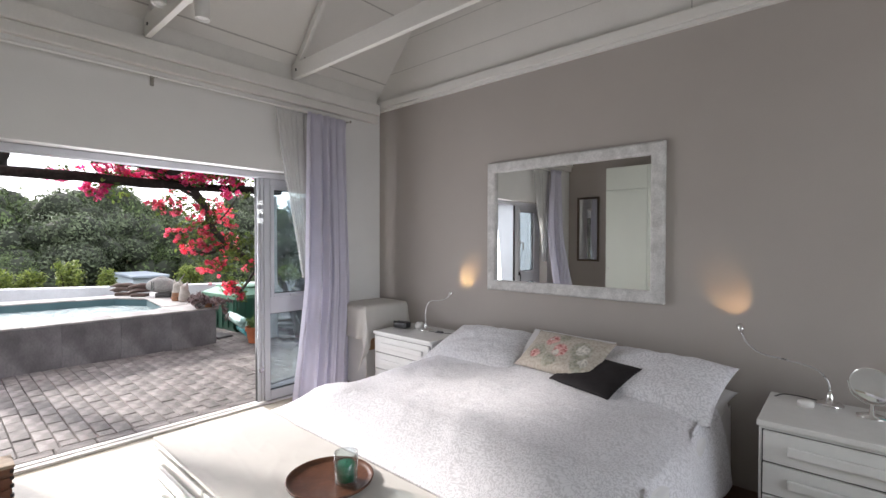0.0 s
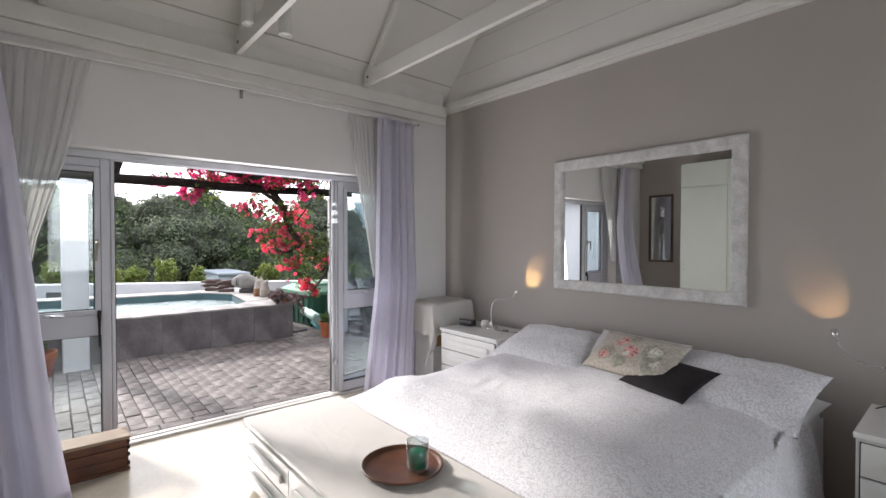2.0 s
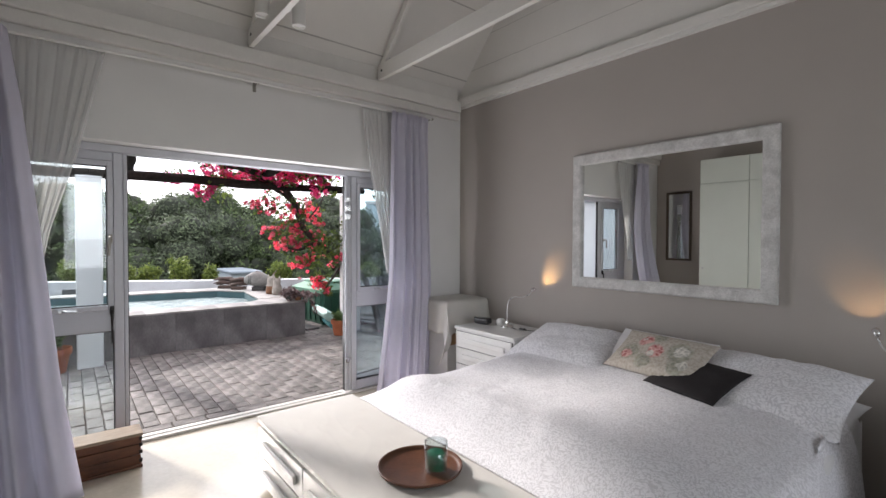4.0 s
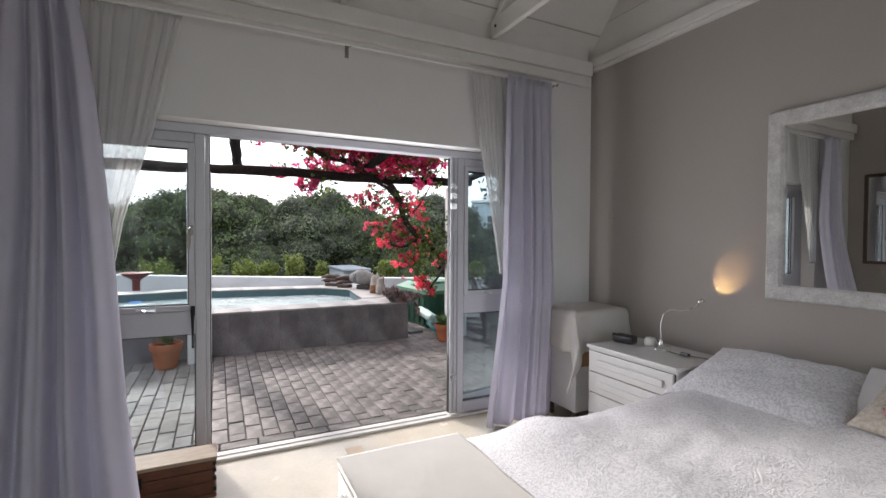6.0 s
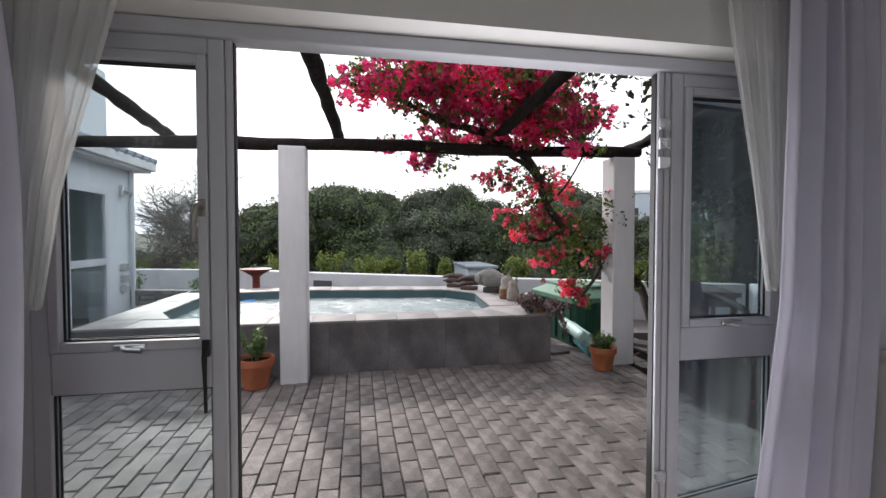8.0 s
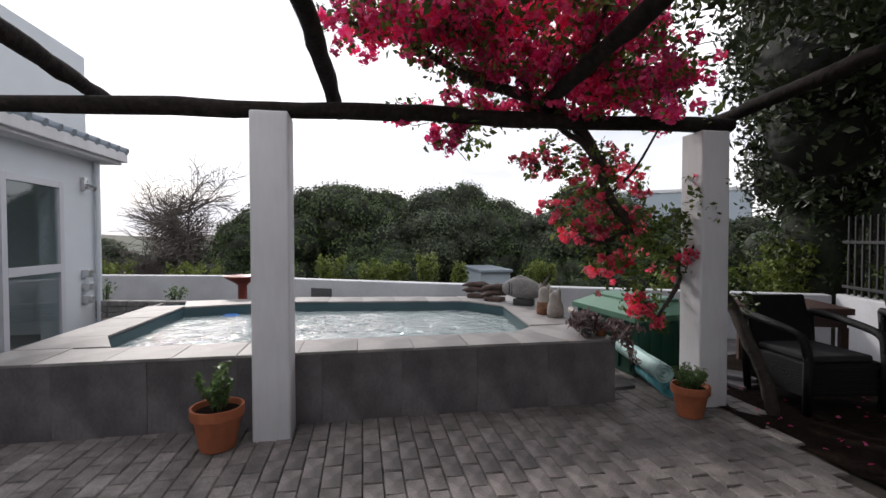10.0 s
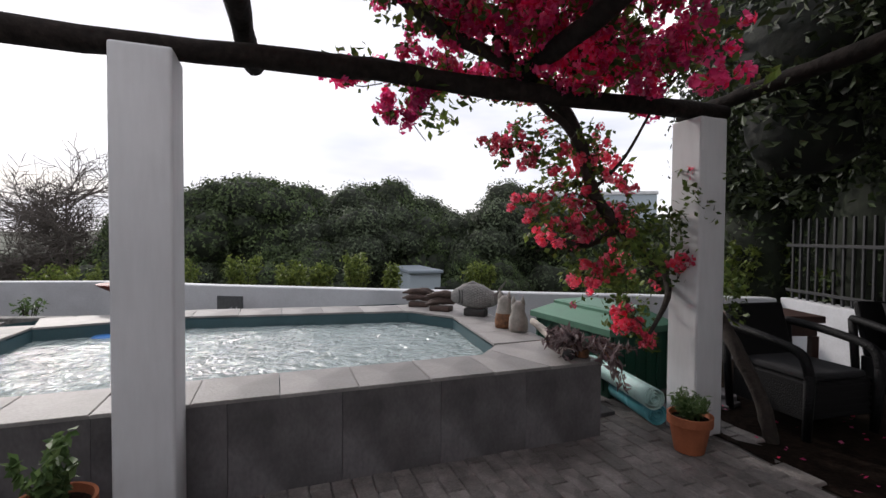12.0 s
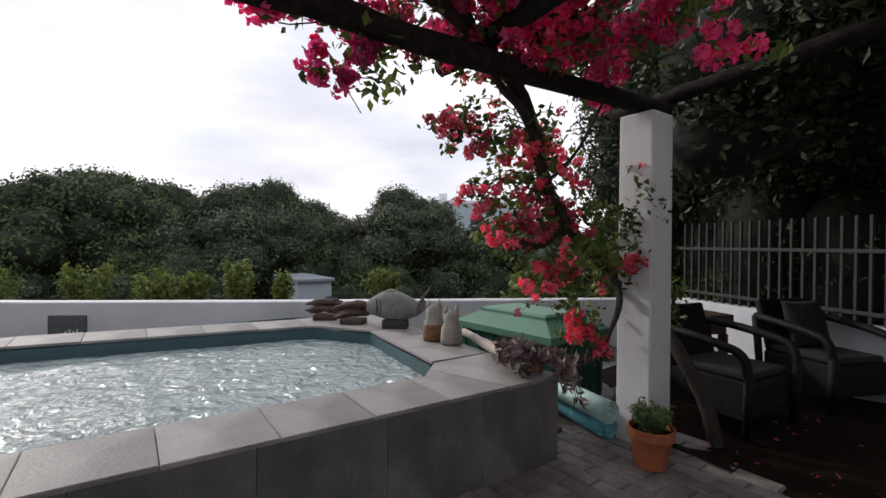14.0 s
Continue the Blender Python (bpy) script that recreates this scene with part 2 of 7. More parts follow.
def floral_mat(name):
    """Printed linen: a few pink roses and a pale one with grey-green leaves on beige."""
    m, n, l, b = nodes_of(name)
    tc = n.new("ShaderNodeTexCoord")
    flat = n.new("ShaderNodeMapping")
    flat.inputs["Scale"].default_value = (1, 1, 0)
    l.new(tc.outputs["Object"], flat.inputs[0])
    warp, add = n.new("ShaderNodeTexNoise"), n.new("ShaderNodeVectorMath")
    warp.inputs["Scale"].default_value, warp.inputs["Detail"].default_value = 24, 3
    add.operation, add.inputs[1].default_value = "MULTIPLY_ADD", (0.05, 0.05, 0.0)
    l.new(flat.outputs[0], warp.inputs["Vector"])
    l.new(warp.outputs["Color"], add.inputs[0])
    l.new(flat.outputs[0], add.inputs[2])
    petals, weave = n.new("ShaderNodeTexVoronoi"), n.new("ShaderNodeTexNoise")
    petals.inputs["Scale"].default_value = 46
    weave.inputs["Scale"].default_value, weave.inputs["Detail"].default_value = 60, 5
    l.new(add.outputs[0], petals.inputs["Vector"])
    l.new(flat.outputs[0], weave.inputs["Vector"])
    ground = n.new("ShaderNodeValToRGB")
    ground.color_ramp.elements[0].position, ground.color_ramp.elements[0].color = 0.36, (0.42, 0.37, 0.31, 1)
    ground.color_ramp.elements[1].position, ground.color_ramp.elements[1].color = 0.62, (0.55, 0.51, 0.46, 1)
    l.new(weave.outputs["Fac"], ground.inputs[0])
    last = ground.outputs[0]
    rose, pale, green = ((0.36, 0.07, 0.08), (0.74, 0.46, 0.43)), ((0.38, 0.37, 0.34), (0.80, 0.77, 0.72)), ((0.10, 0.12, 0.09), (0.36, 0.37, 0.29))
    spots = ((-0.16, -0.05, 0.075, green), (-0.04, -0.10, 0.06, green), (0.14, 0.02, 0.085, green), (0.17, -0.09, 0.06, green), (-0.03, 0.11, 0.05, green),
             (-0.10, 0.07, 0.055, rose), (-0.17, -0.07, 0.042, rose), (0.00, -0.01, 0.058, rose), (-0.02, -0.03, 0.026, pale), (0.15, 0.03, 0.050, pale), (0.20, -0.07, 0.036, pale), (-0.11, 0.08, 0.02, pale))
    for x, y, size, tones in spots:
        d = n.new("ShaderNodeVectorMath")
        d.operation, d.inputs[1].default_value = "DISTANCE", (x + 0.025, y + 0.025, 0)
        l.new(add.outputs[0], d.inputs[0])
        inside = n.new("ShaderNodeMapRange")
        inside.inputs["From Min"].default_value, inside.inputs["From Max"].default_value = size * 0.72, size
        inside.inputs["To Min"].default_value, inside.inputs["To Max"].default_value = (0.6 if tones is green else 0.95), 0.0
        l.new(d.outputs["Value"], inside.inputs["Value"])
        tone = n.new("ShaderNodeValToRGB")
        tone.color_ramp.elements[0].position, tone.color_ramp.elements[0].color = 0.15, (*tones[0], 1)
        tone.color_ramp.elements[1].position, tone.color_ramp.elements[1].color = 0.75, (*tones[1], 1)
        l.new(petals.outputs["Distance"], tone.inputs[0])
        mx = n.new("ShaderNodeMixRGB")
        l.new(inside.outputs[0], mx.inputs[0])
        l.new(last, mx.inputs[1])
        l.new(tone.outputs[0], mx.inputs[2])
        last = mx.outputs[0]
    l.new(last, b.inputs["Base Color"])
    b.inputs["Roughness"].default_value, b.inputs["Specular IOR Level"].default_value = 0.9, 0.15
    return m


def water_mat(name):
    m, n, l, b = nodes_of(name)
    tc = n.new("ShaderNodeTexCoord")
    a, c = n.new("ShaderNodeTexNoise"), n.new("ShaderNodeTexNoise")
    a.inputs["Scale"].default_value, a.inputs["Detail"].default_value, a.inputs["Distortion"].default_value = 5.5, 3, 0.8
    c.inputs["Scale"].default_value, c.inputs["Detail"].default_value = 19, 3
    for t in (a, c):
        l.new(tc.outputs["Object"], t.inputs["Vector"])
    add = n.new("ShaderNodeMath")
    add.operation = "MULTIPLY_ADD"
    add.inputs[1].default_value = 0.35
    l.new(c.outputs["Fac"], add.inputs[0])
    l.new(a.outputs["Fac"], add.inputs[2])
    bp = n.new("ShaderNodeBump")
    bp.inputs["Strength"].default_value, bp.inputs["Distance"].default_value = 1.0, 0.10
    l.new(add.outputs[0], bp.inputs["Height"])
    l.new(bp.outputs[0], b.inputs["Normal"])
    b.inputs["Base Color"].default_value = (0.30, 0.37, 0.37, 1)
    b.inputs["Roughness"].default_value = 0.10
    b.inputs["IOR"].default_value = 1.6
    b.inputs["Specular IOR Level"].default_value = 0.9
    return m


M = dict(
    wall_grey=mat("warm_grey_paint", (0.40, 0.365, 0.338), 0.75, var=0.05, scale=1.6, bump=0.05, bscale=160),
    wall_white=mat("white_wall_paint", (0.76, 0.755, 0.745), 0.7, var=0.05, scale=1.5, bump=0.06, bscale=140),
    ceiling=mat("white_ceiling_board", (0.72, 0.70, 0.67), 0.6, var=0.05, scale=2, bump=0.04, bscale=90),
    timber_white=mat("white_painted_timber", (0.74, 0.72, 0.69), 0.45, var=0.06, scale=5, bump=0.06, bscale=60, aniso=(0.3, 1, 1)),
    joint=mat("dark_joint", (0.48, 0.46, 0.44), 0.8, var=0.2),
    floor=mat("polished_cream_screed", (0.60, 0.54, 0.44), 0.22, var=0.12, scale=3.2, bump=0.03, bscale=40, stain=0.12),
    strip=mat("tan_floor_strip", (0.50, 0.38, 0.25), 0.35, var=0.15, scale=9),
    dark_wood=mat("dark_wood_floor", (0.12, 0.055, 0.03), 0.35, var=0.35, scale=5, bump=0.1, aniso=(0.15, 1, 1)),
    alu=mat("white_powder_coated_aluminium", (0.53, 0.54, 0.585), 0.35, var=0.05, scale=3, bump=0.02),
    gasket=mat("black_rubber_gasket", (0.02, 0.02, 0.022), 0.6),
    steel=mat("brushed_steel", (0.62, 0.62, 0.63), 0.28, metal=1.0, var=0.1, scale=20),
    chrome=mat("chrome", (0.85, 0.85, 0.86), 0.08, metal=1.0, var=0.03, bump=0.0, even=True),
    bronze=mat("dull_grey_latch", (0.35, 0.33, 0.30), 0.4, metal=0.8),
    glass=pane_mat("window_glass"),
    mirror=mat("mirror_silver", (0.88, 0.89, 0.88), 0.008, metal=1.0, var=0.0, bump=0.0, even=True),
    whitewash=mat("whitewashed_carved_wood", (0.64, 0.63, 0.62), 0.6, var=0.28, scale=14, bump=0.55, bscale=95, aniso=(1, 1, 1)),
    dark_frame=mat("dark_wood_frame", (0.10, 0.07, 0.05), 0.5, var=0.3, scale=20),
    lacquer=mat("white_lacquer", (0.70, 0.70, 0.69), 0.2, var=0.05, scale=5, bump=0.02, bscale=30),
    cupboard=mat("pale_green_white_cupboard", (0.66, 0.70, 0.64), 0.45, var=0.04, scale=2, bump=0.02),
    sheet=cloth_mat("white_cotton_sheet", (0.76, 0.75, 0.76), 0.1),
    tablecloth=cloth_mat("off_white_cotton_cloth", (0.70, 0.68, 0.65), 0.1),
    curtain=cloth_mat("lilac_white_curtain", (0.79, 0.775, 0.865), 0.46),
    sheer=cloth_mat("sheer_voile", (0.80, 0.80, 0.79), 0.28, 0.52),
    damask=damask_mat("grey_white_damask_quilt", (0.80, 0.795, 0.835), (0.62, 0.613, 0.65), 74),
    damask_pillow=damask_mat("grey_white_damask_pillow", (0.80, 0.795, 0.83), (0.62, 0.613, 0.65), 56),
    floral=floral_mat("rose_print_linen"),
    black_cloth=mat("black_cotton_cloth", (0.014, 0.011, 0.013), 0.85, var=0.2, scale=30),
    tray=mat("turned_brown_wood", (0.13, 0.052, 0.026), 0.32, var=0.35, scale=10, bump=0.1),
    trunk=mat("reddish_trunk_wood", (0.17, 0.055, 0.020), 0.45, var=0.45, scale=9, bump=0.25, aniso=(1, 0.2, 1), stain=0.4),
    trunk_top=mat("worn_pale_wood", (0.40, 0.30, 0.21), 0.6, var=0.35, scale=8, bump=0.2, aniso=(1, 0.2, 1), stain=0.2),
    iron=mat("black_iron", (0.03, 0.028, 0.027), 0.5, metal=0.6),
    wax=mat("green_candle_wax", (0.03, 0.28, 0.16), 0.4, var=0.15, sub=0.3),
    plastic_black=mat("black_plastic", (0.02, 0.02, 0.022), 0.3),
    plastic_white=mat("white_plastic", (0.75, 0.74, 0.72), 0.35, var=0.03),
    float_blue=mat("blue_float_plastic", (0.05, 0.22, 0.60), 0.4, var=0.1),
    plastic_aqua=mat("aqua_plastic", (0.10, 0.48, 0.48), 0.3),
    cardboard=mat("brown_cardboard", (0.42, 0.25, 0.13), 0.8),
    # outside
    paver=mat("grey_brown_paver", (0.262, 0.237, 0.226), 0.62, var=0.38, scale=11, bump=1.0, bscale=75, rand=0.24, stain=0.34, spec=0.4),
    paver_rest=mat("grey_brown_paver_rest", (0.262, 0.237, 0.226), 0.62, var=0.38, scale=11, bump=1.0, bscale=75, island=0.24, stain=0.34, spec=0.4),
    sand=mat("dark_jointing_sand", (0.085, 0.075, 0.066), 0.95, var=0.3, scale=12, bump=0.5, spec=0.1),
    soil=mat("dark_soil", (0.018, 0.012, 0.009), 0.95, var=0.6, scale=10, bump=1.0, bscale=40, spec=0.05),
    slab=mat("grey_cement_slab", (0.172, 0.160, 0.166), 0.7, var=0.30, scale=5.0, bump=0.16, bscale=60, rand=0.05, stain=0.42, aniso=(1, 1, 0.62)),
    coping=mat("pale_grey_coping_stone", (0.315, 0.30, 0.292), 0.6, var=0.25, scale=4, bump=0.3, bscale=60, rand=0.10, stain=0.3),
    basin=mat("teal_pool_plaster", (0.045, 0.098, 0.112), 0.5, var=0.2, scale=4),
    water=water_mat("pool_water"),
    render_white=mat("white_masonry_paint", (0.66, 0.665, 0.685), 0.7, var=0.10, scale=3.5, bump=0.10, bscale=34, stain=0.10, aniso=(1, 1, 0.16)),
    render_wall=mat("garden_wall_paint", (0.62, 0.63, 0.66), 0.75, var=0.12, scale=2.5, bump=0.12, bscale=40, stain=0.14),
    pole=mat("dark_weathered_pole", (0.024, 0.019, 0.017), 0.85, var=0.6, scale=9, bump=1.0, bscale=30, spec=0.12),
    terracotta=mat("terracotta", (0.42, 0.13, 0.055), 0.75, var=0.2, scale=8, bump=0.15, stain=0.2),
    red_glaze=mat("dark_red_pot", (0.24, 0.045, 0.03), 0.5, var=0.25),
    green_lid=mat("faded_green_plastic", (0.085, 0.21, 0.14), 0.55, var=0.15, scale=5, bump=0.05),
    green_box=mat("dark_green_plastic", (0.018, 0.085, 0.055), 0.45, var=0.15, scale=5),
    cover=mat("aqua_bubble_cover", (0.54, 0.80, 0.77), 0.35, var=0.15, scale=12, bump=0.7, bscale=110),
    cover_dark=mat("teal_cover_back", (0.17, 0.56, 0.64), 0.25, var=0.15, scale=12, bump=0.2),
    stone=mat("carved_grey_stone", (0.26, 0.25, 0.24), 0.8, var=0.35, scale=14, bump=0.8, bscale=60),
    wood_carved=mat("carved_brown_wood", (0.27, 0.12, 0.055), 0.6, var=0.6, scale=16, bump=0.6, bscale=50),
    cat_white=mat("weathered_pale_carving", (0.34, 0.31, 0.28), 0.7, var=0.3, scale=16, bump=0.5),
    driftwood=mat("dark_driftwood", (0.085, 0.052, 0.042), 0.7, var=0.5, scale=16, bump=0.7, bscale=50),
    log=mat("bleached_log", (0.43, 0.38, 0.33), 0.75, var=0.35, scale=12, bump=0.7, bscale=50, aniso=(0.3, 1, 1)),
    rattan=mat("black_woven_resin", (0.008, 0.008, 0.009), 0.55, var=0.3, scale=40, bump=0.8, bscale=90, spec=0.2),
    seat_pad=mat("charcoal_cushion_cloth", (0.017, 0.017, 0.020), 0.9, var=0.3, scale=30, bump=0.3),
    table_wood=mat("dark_red_brown_wood", (0.07, 0.035, 0.028), 0.5, var=0.3, scale=8),
    fence=mat("dull_grey_bars", (0.042, 0.043, 0.046), 0.6, metal=0.0, var=0.2, scale=10, spec=0.3),
    bark=mat("grey_brown_bark", (0.040, 0.030, 0.025), 0.9, var=0.5, scale=16, bump=1.0, bscale=40),
    dry_bark=mat("pale_bare_twigs", (0.11, 0.095, 0.085), 0.9, var=0.3),
    bract=leaf_mat("magenta_bracts", (0.95, 0.20, 0.42), (0.78, 0.04, 0.10), 0.55, 0.55, (0.84, 0.05, 0.27), patch=4.0),
    bract_red=leaf_mat("coral_bracts", (0.96, 0.30, 0.38), (0.82, 0.06, 0.09), 0.55, 0.55, (0.90, 0.12, 0.24), patch=4.0),
    leaf_vine=leaf_mat("vine_leaves", (0.17, 0.23, 0.045), (0.035, 0.07, 0.018), patch=3.0),
    leaf_far=leaf_mat("dark_wood_leaves", (0.095, 0.135, 0.050), (0.024, 0.042, 0.016), 0.6, 0.15, patch=1.1),
    leaf_far2=leaf_mat("grey_green_wood_leaves", (0.110, 0.140, 0.080), (0.034, 0.050, 0.026), 0.6, 0.15, patch=1.1),
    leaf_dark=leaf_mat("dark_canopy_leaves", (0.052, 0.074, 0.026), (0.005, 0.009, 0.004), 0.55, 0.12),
    leaf_light=leaf_mat("bright_shrub_leaves", (0.20, 0.25, 0.055), (0.055, 0.085, 0.02), 0.5, 0.4),
    leaf_pot=leaf_mat("pot_herb_leaves", (0.16, 0.24, 0.09), (0.05, 0.10, 0.03)),
    leaf_purple=leaf_mat("dry_purple_leaves", (0.30, 0.24, 0.24), (0.07, 0.035, 0.04), 0.6, 0.2),
    ground=mat("scrub_ground", (0.060, 0.062, 0.036), 0.95, var=0.5, scale=0.4, bump=0.5, bscale=3),
    hill=mat("far_scrub_hill", (0.085, 0.095, 0.070), 0.95, var=0.4, scale=0.05, bump=0.6, bscale=0.4),
    far_house=mat("pale_blue_grey_render", (0.36, 0.42, 0.47), 0.7, var=0.06, scale=0.6, bump=0.02),
    far_roof=mat("grey_sheet_roof", (0.20, 0.24, 0.28), 0.5, var=0.1, scale=0.5),
    house_wall=mat("house_render", (0.60, 0.64, 0.68), 0.75, var=0.06, scale=2, bump=0.25, bscale=50),
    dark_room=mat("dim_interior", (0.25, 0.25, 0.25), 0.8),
    plaque=mat("grey_slate_plaque", (0.11, 0.115, 0.12), 0.5, var=0.3, scale=20, bump=0.3),
)


# ---- mesh helpers ----
def finish(name, bm, material, smooth=False):
    me = bpy.data.meshes.new(name)
    bm.normal_update()
    bm.to_mesh(me)
    bm.free()
    me.materials.append(material)
    if smooth:
        for p in me.polygons:
            p.use_smooth = True
    return me


def setting(name, bm, material, label="", category="", smooth=False, kind="structure"):
    return tagged(new(name, finish(name, bm, material, smooth)), label, category, kind=kind)


def thing(name, x, y, z, label, category, rz=0.0, group=""):
    ob = new(name)
    ob.empty_display_size = 0.1
    ob.matrix_basis = pose(x, y, z, 0, 0, rz)
    return tagged(ob, label, category, group)


def part(name, bm, material, parent, label="", smooth=False):
    ob = new(name, finish(name, bm, material, smooth))
    ob.parent = parent
    return tagged(ob, label)


def piece(name, me, parent, m):
    ob = new(name, me)
    ob.parent = parent
    ob.matrix_basis = m
    return ob


def box(bm, x0, x1, y0, y1, z0, z1, bevel=0.0, seg=2):
    r = bmesh.ops.create_cube(bm, size=1.0)
    for v in r["verts"]:
        v.co = Vector((x0 + (v.co.x + 0.5) * (x1 - x0), y0 + (v.co.y + 0.5) * (y1 - y0), z0 + (v.co.z + 0.5) * (z1 - z0)))
    if bevel:
        edges = list({e for v in r["verts"] for e in v.link_edges})
        bmesh.ops.bevel(bm, geom=edges, offset=bevel, segments=seg, affect="EDGES", profile=0.5)
    return bm


def rbox(x0, x1, y0, y1, z0, z1, bevel=0.004, seg=2):
    return box(bmesh.new(), x0, x1, y0, y1, z0, z1, bevel, seg)


def lathe(profile, seg=24, bm=None, at=(0, 0, 0)):
    """Turn (radius, height) pairs round z."""
    bm = bm or bmesh.new()
    rings = []
    for r, z in profile:
        rings.append([bm.verts.new((at[0] + r * math.cos(2 * math.pi * i / seg), at[1] + r * math.sin(2 * math.pi * i / seg), at[2] + z)) for i in range(seg)])
    for a, b in zip(rings, rings[1:]):
        for i in range(seg):
            bm.faces.new((a[i], a[(i + 1) % seg], b[(i + 1) % seg], b[i]))
    if profile[0][0] > 1e-4:
        bm.faces.new(rings[0][::-1])
    if profile[-1][0] > 1e-4:
        bm.faces.new(rings[-1])
    return bm


def tube(points, radii, seg=10, bm=None, wob=0.0, rng=None):
    """A tapering tube along points."""
    bm = bm or bmesh.new()
    pts = [Vector(p) for p in points]
    rings, side = [], None
    for i, p in enumerate(pts):
        d = (pts[min(i + 1, len(pts) - 1)] - pts[max(i - 1, 0)]).normalized()
        if side is None:
            side = d.orthogonal().normalized()
        side = (side - d * side.dot(d)).normalized()
        other = d.cross(side)
        r = radii[i] if hasattr(radii, "__len__") else radii
        ring = []
        for k in range(seg):
            a = 2 * math.pi * k / seg
            rr = r * (1 + (wob * (rng.random() - 0.5) if rng else 0))
            ring.append(bm.verts.new(p + (side * math.cos(a) + other * math.sin(a)) * rr))
        rings.append(ring)
    for a, b in zip(rings, rings[1:]):
        for k in range(seg):
            bm.faces.new((a[k], a[(k + 1) % seg], b[(k + 1) % seg], b[k]))
    bm.faces.new(rings[0][::-1])
    bm.faces.new(rings[-1])
    return bm


def bend(points, n=8):
    """Catmull-Rom through points."""
    pts = [Vector(p) for p in points]
    pts = [pts[0] * 2 - pts[1]] + pts + [pts[-1] * 2 - pts[-2]]
    out = []
    for i in range(1, len(pts) - 2):
        a, b, c, d = pts[i - 1:i + 3]
        for k in range(n):
            t = k / n
            out.append(0.5 * ((2 * b) + (c - a) * t + (2 * a - 5 * b + 4 * c - d) * t * t + (3 * b - a - 3 * c + d) * t ** 3))
    return out + [pts[-2]]


def sheet(f, nu, nv, bm=None):
    """A grid from f(u, v)."""
    bm = bm or bmesh.new()
    g = [[bm.verts.new(f(i / nu, j / nv)) for j in range(nv + 1)] for i in range(nu + 1)]
    for i in range(nu):
        for j in range(nv):
            bm.faces.new((g[i][j], g[i + 1][j], g[i + 1][j + 1], g[i][j + 1]))
    return bm


def thicken(bm, t):
    bmesh.ops.recalc_face_normals(bm, faces=bm.faces[:])
    bmesh.ops.solidify(bm, geom=bm.faces[:], thickness=t)
    return bm


def shell(f, nu, nv, t):
    """A cloth of thickness t: the grid f, the same grid set back along its normals, and the hem between."""
    bm = bmesh.new()
    e = 0.004

    def under(u, v):
        a, b = max(0.0, u - e), min(1.0, u + e)
        c, d = max(0.0, v - e), min(1.0, v + e)
        n = (Vector(f(b, v)) - Vector(f(a, v))).cross(Vector(f(u, d)) - Vector(f(u, c)))
        return Vector(f(u, v)) - n.normalized() * t

    g = [[[bm.verts.new(h(i / nu, j / nv)) for j in range(nv + 1)] for i in range(nu + 1)] for h in (f, under)]
    for i in range(nu):
        for j in range(nv):
            bm.faces.new((g[0][i][j], g[0][i + 1][j], g[0][i + 1][j + 1], g[0][i][j + 1]))
            bm.faces.new((g[1][i][j + 1], g[1][i + 1][j + 1], g[1][i + 1][j], g[1][i][j]))
    rim = [(i, 0) for i in range(nu)] + [(nu, j) for j in range(nv)] + [(i, nv) for i in range(nu, 0, -1)] + [(0, j) for j in range(nv, 0, -1)]
    for (i, j), (k, m) in zip(rim, rim[1:] + rim[:1]):
        bm.faces.new((g[0][k][m], g[0][i][j], g[1][i][j], g[1][k][m]))
    return bm


def prism(poly, z0, z1, bm=None):
    bm = bm or bmesh.new()
    a = [bm.verts.new((x, y, z0)) for x, y in poly]
    b = [bm.verts.new((x, y, z1)) for x, y in poly]
    n = len(poly)
    for i in range(n):
        bm.faces.new((a[i], a[(i + 1) % n], b[(i + 1) % n], b[i]))
    bm.faces.new(a[::-1])
    bm.faces.new(b)
    bmesh.ops.recalc_face_normals(bm, faces=bm.faces[:])
    return bm


def cushion(w, d, h, n=18, sag=0.0, rng=None):
    """A pillow with pinched corners, lying in x and y."""
    bm = bmesh.new()
    for s in (1, -1):
        def f(u, v):
            x, y = u * 2 - 1, v * 2 - 1
            e = max(0.0, (1 - abs(x) ** 2.6)) ** 0.55 * max(0.0, (1 - abs(y) ** 2.6)) ** 0.55
            px = 1 - 0.06 * (1 - abs(y) ** 2) * abs(x) ** 3
            py = 1 - 0.06 * (1 - abs(x) ** 2) * abs(y) ** 3
            nz = noise.noise(Vector((x * 2.1 + w, y * 2.1, s * 3 + d))) * 0.22 + noise.noise(Vector((x * 5.5 + d, y * 4.0 + w, s))) * 0.10 + 0.05 * noise.noise(Vector((x * 13, y * 7, w)))
            return (x * w / 2 * px, y * d / 2 * py, s * h / 2 * e * (1 + nz) - sag * x * x)
        sheet(f, n, n, bm)
    bmesh.ops.remove_doubles(bm, verts=bm.verts[:], dist=0.0005)
    bmesh.ops.recalc_face_normals(bm, faces=bm.faces[:])
    return bm


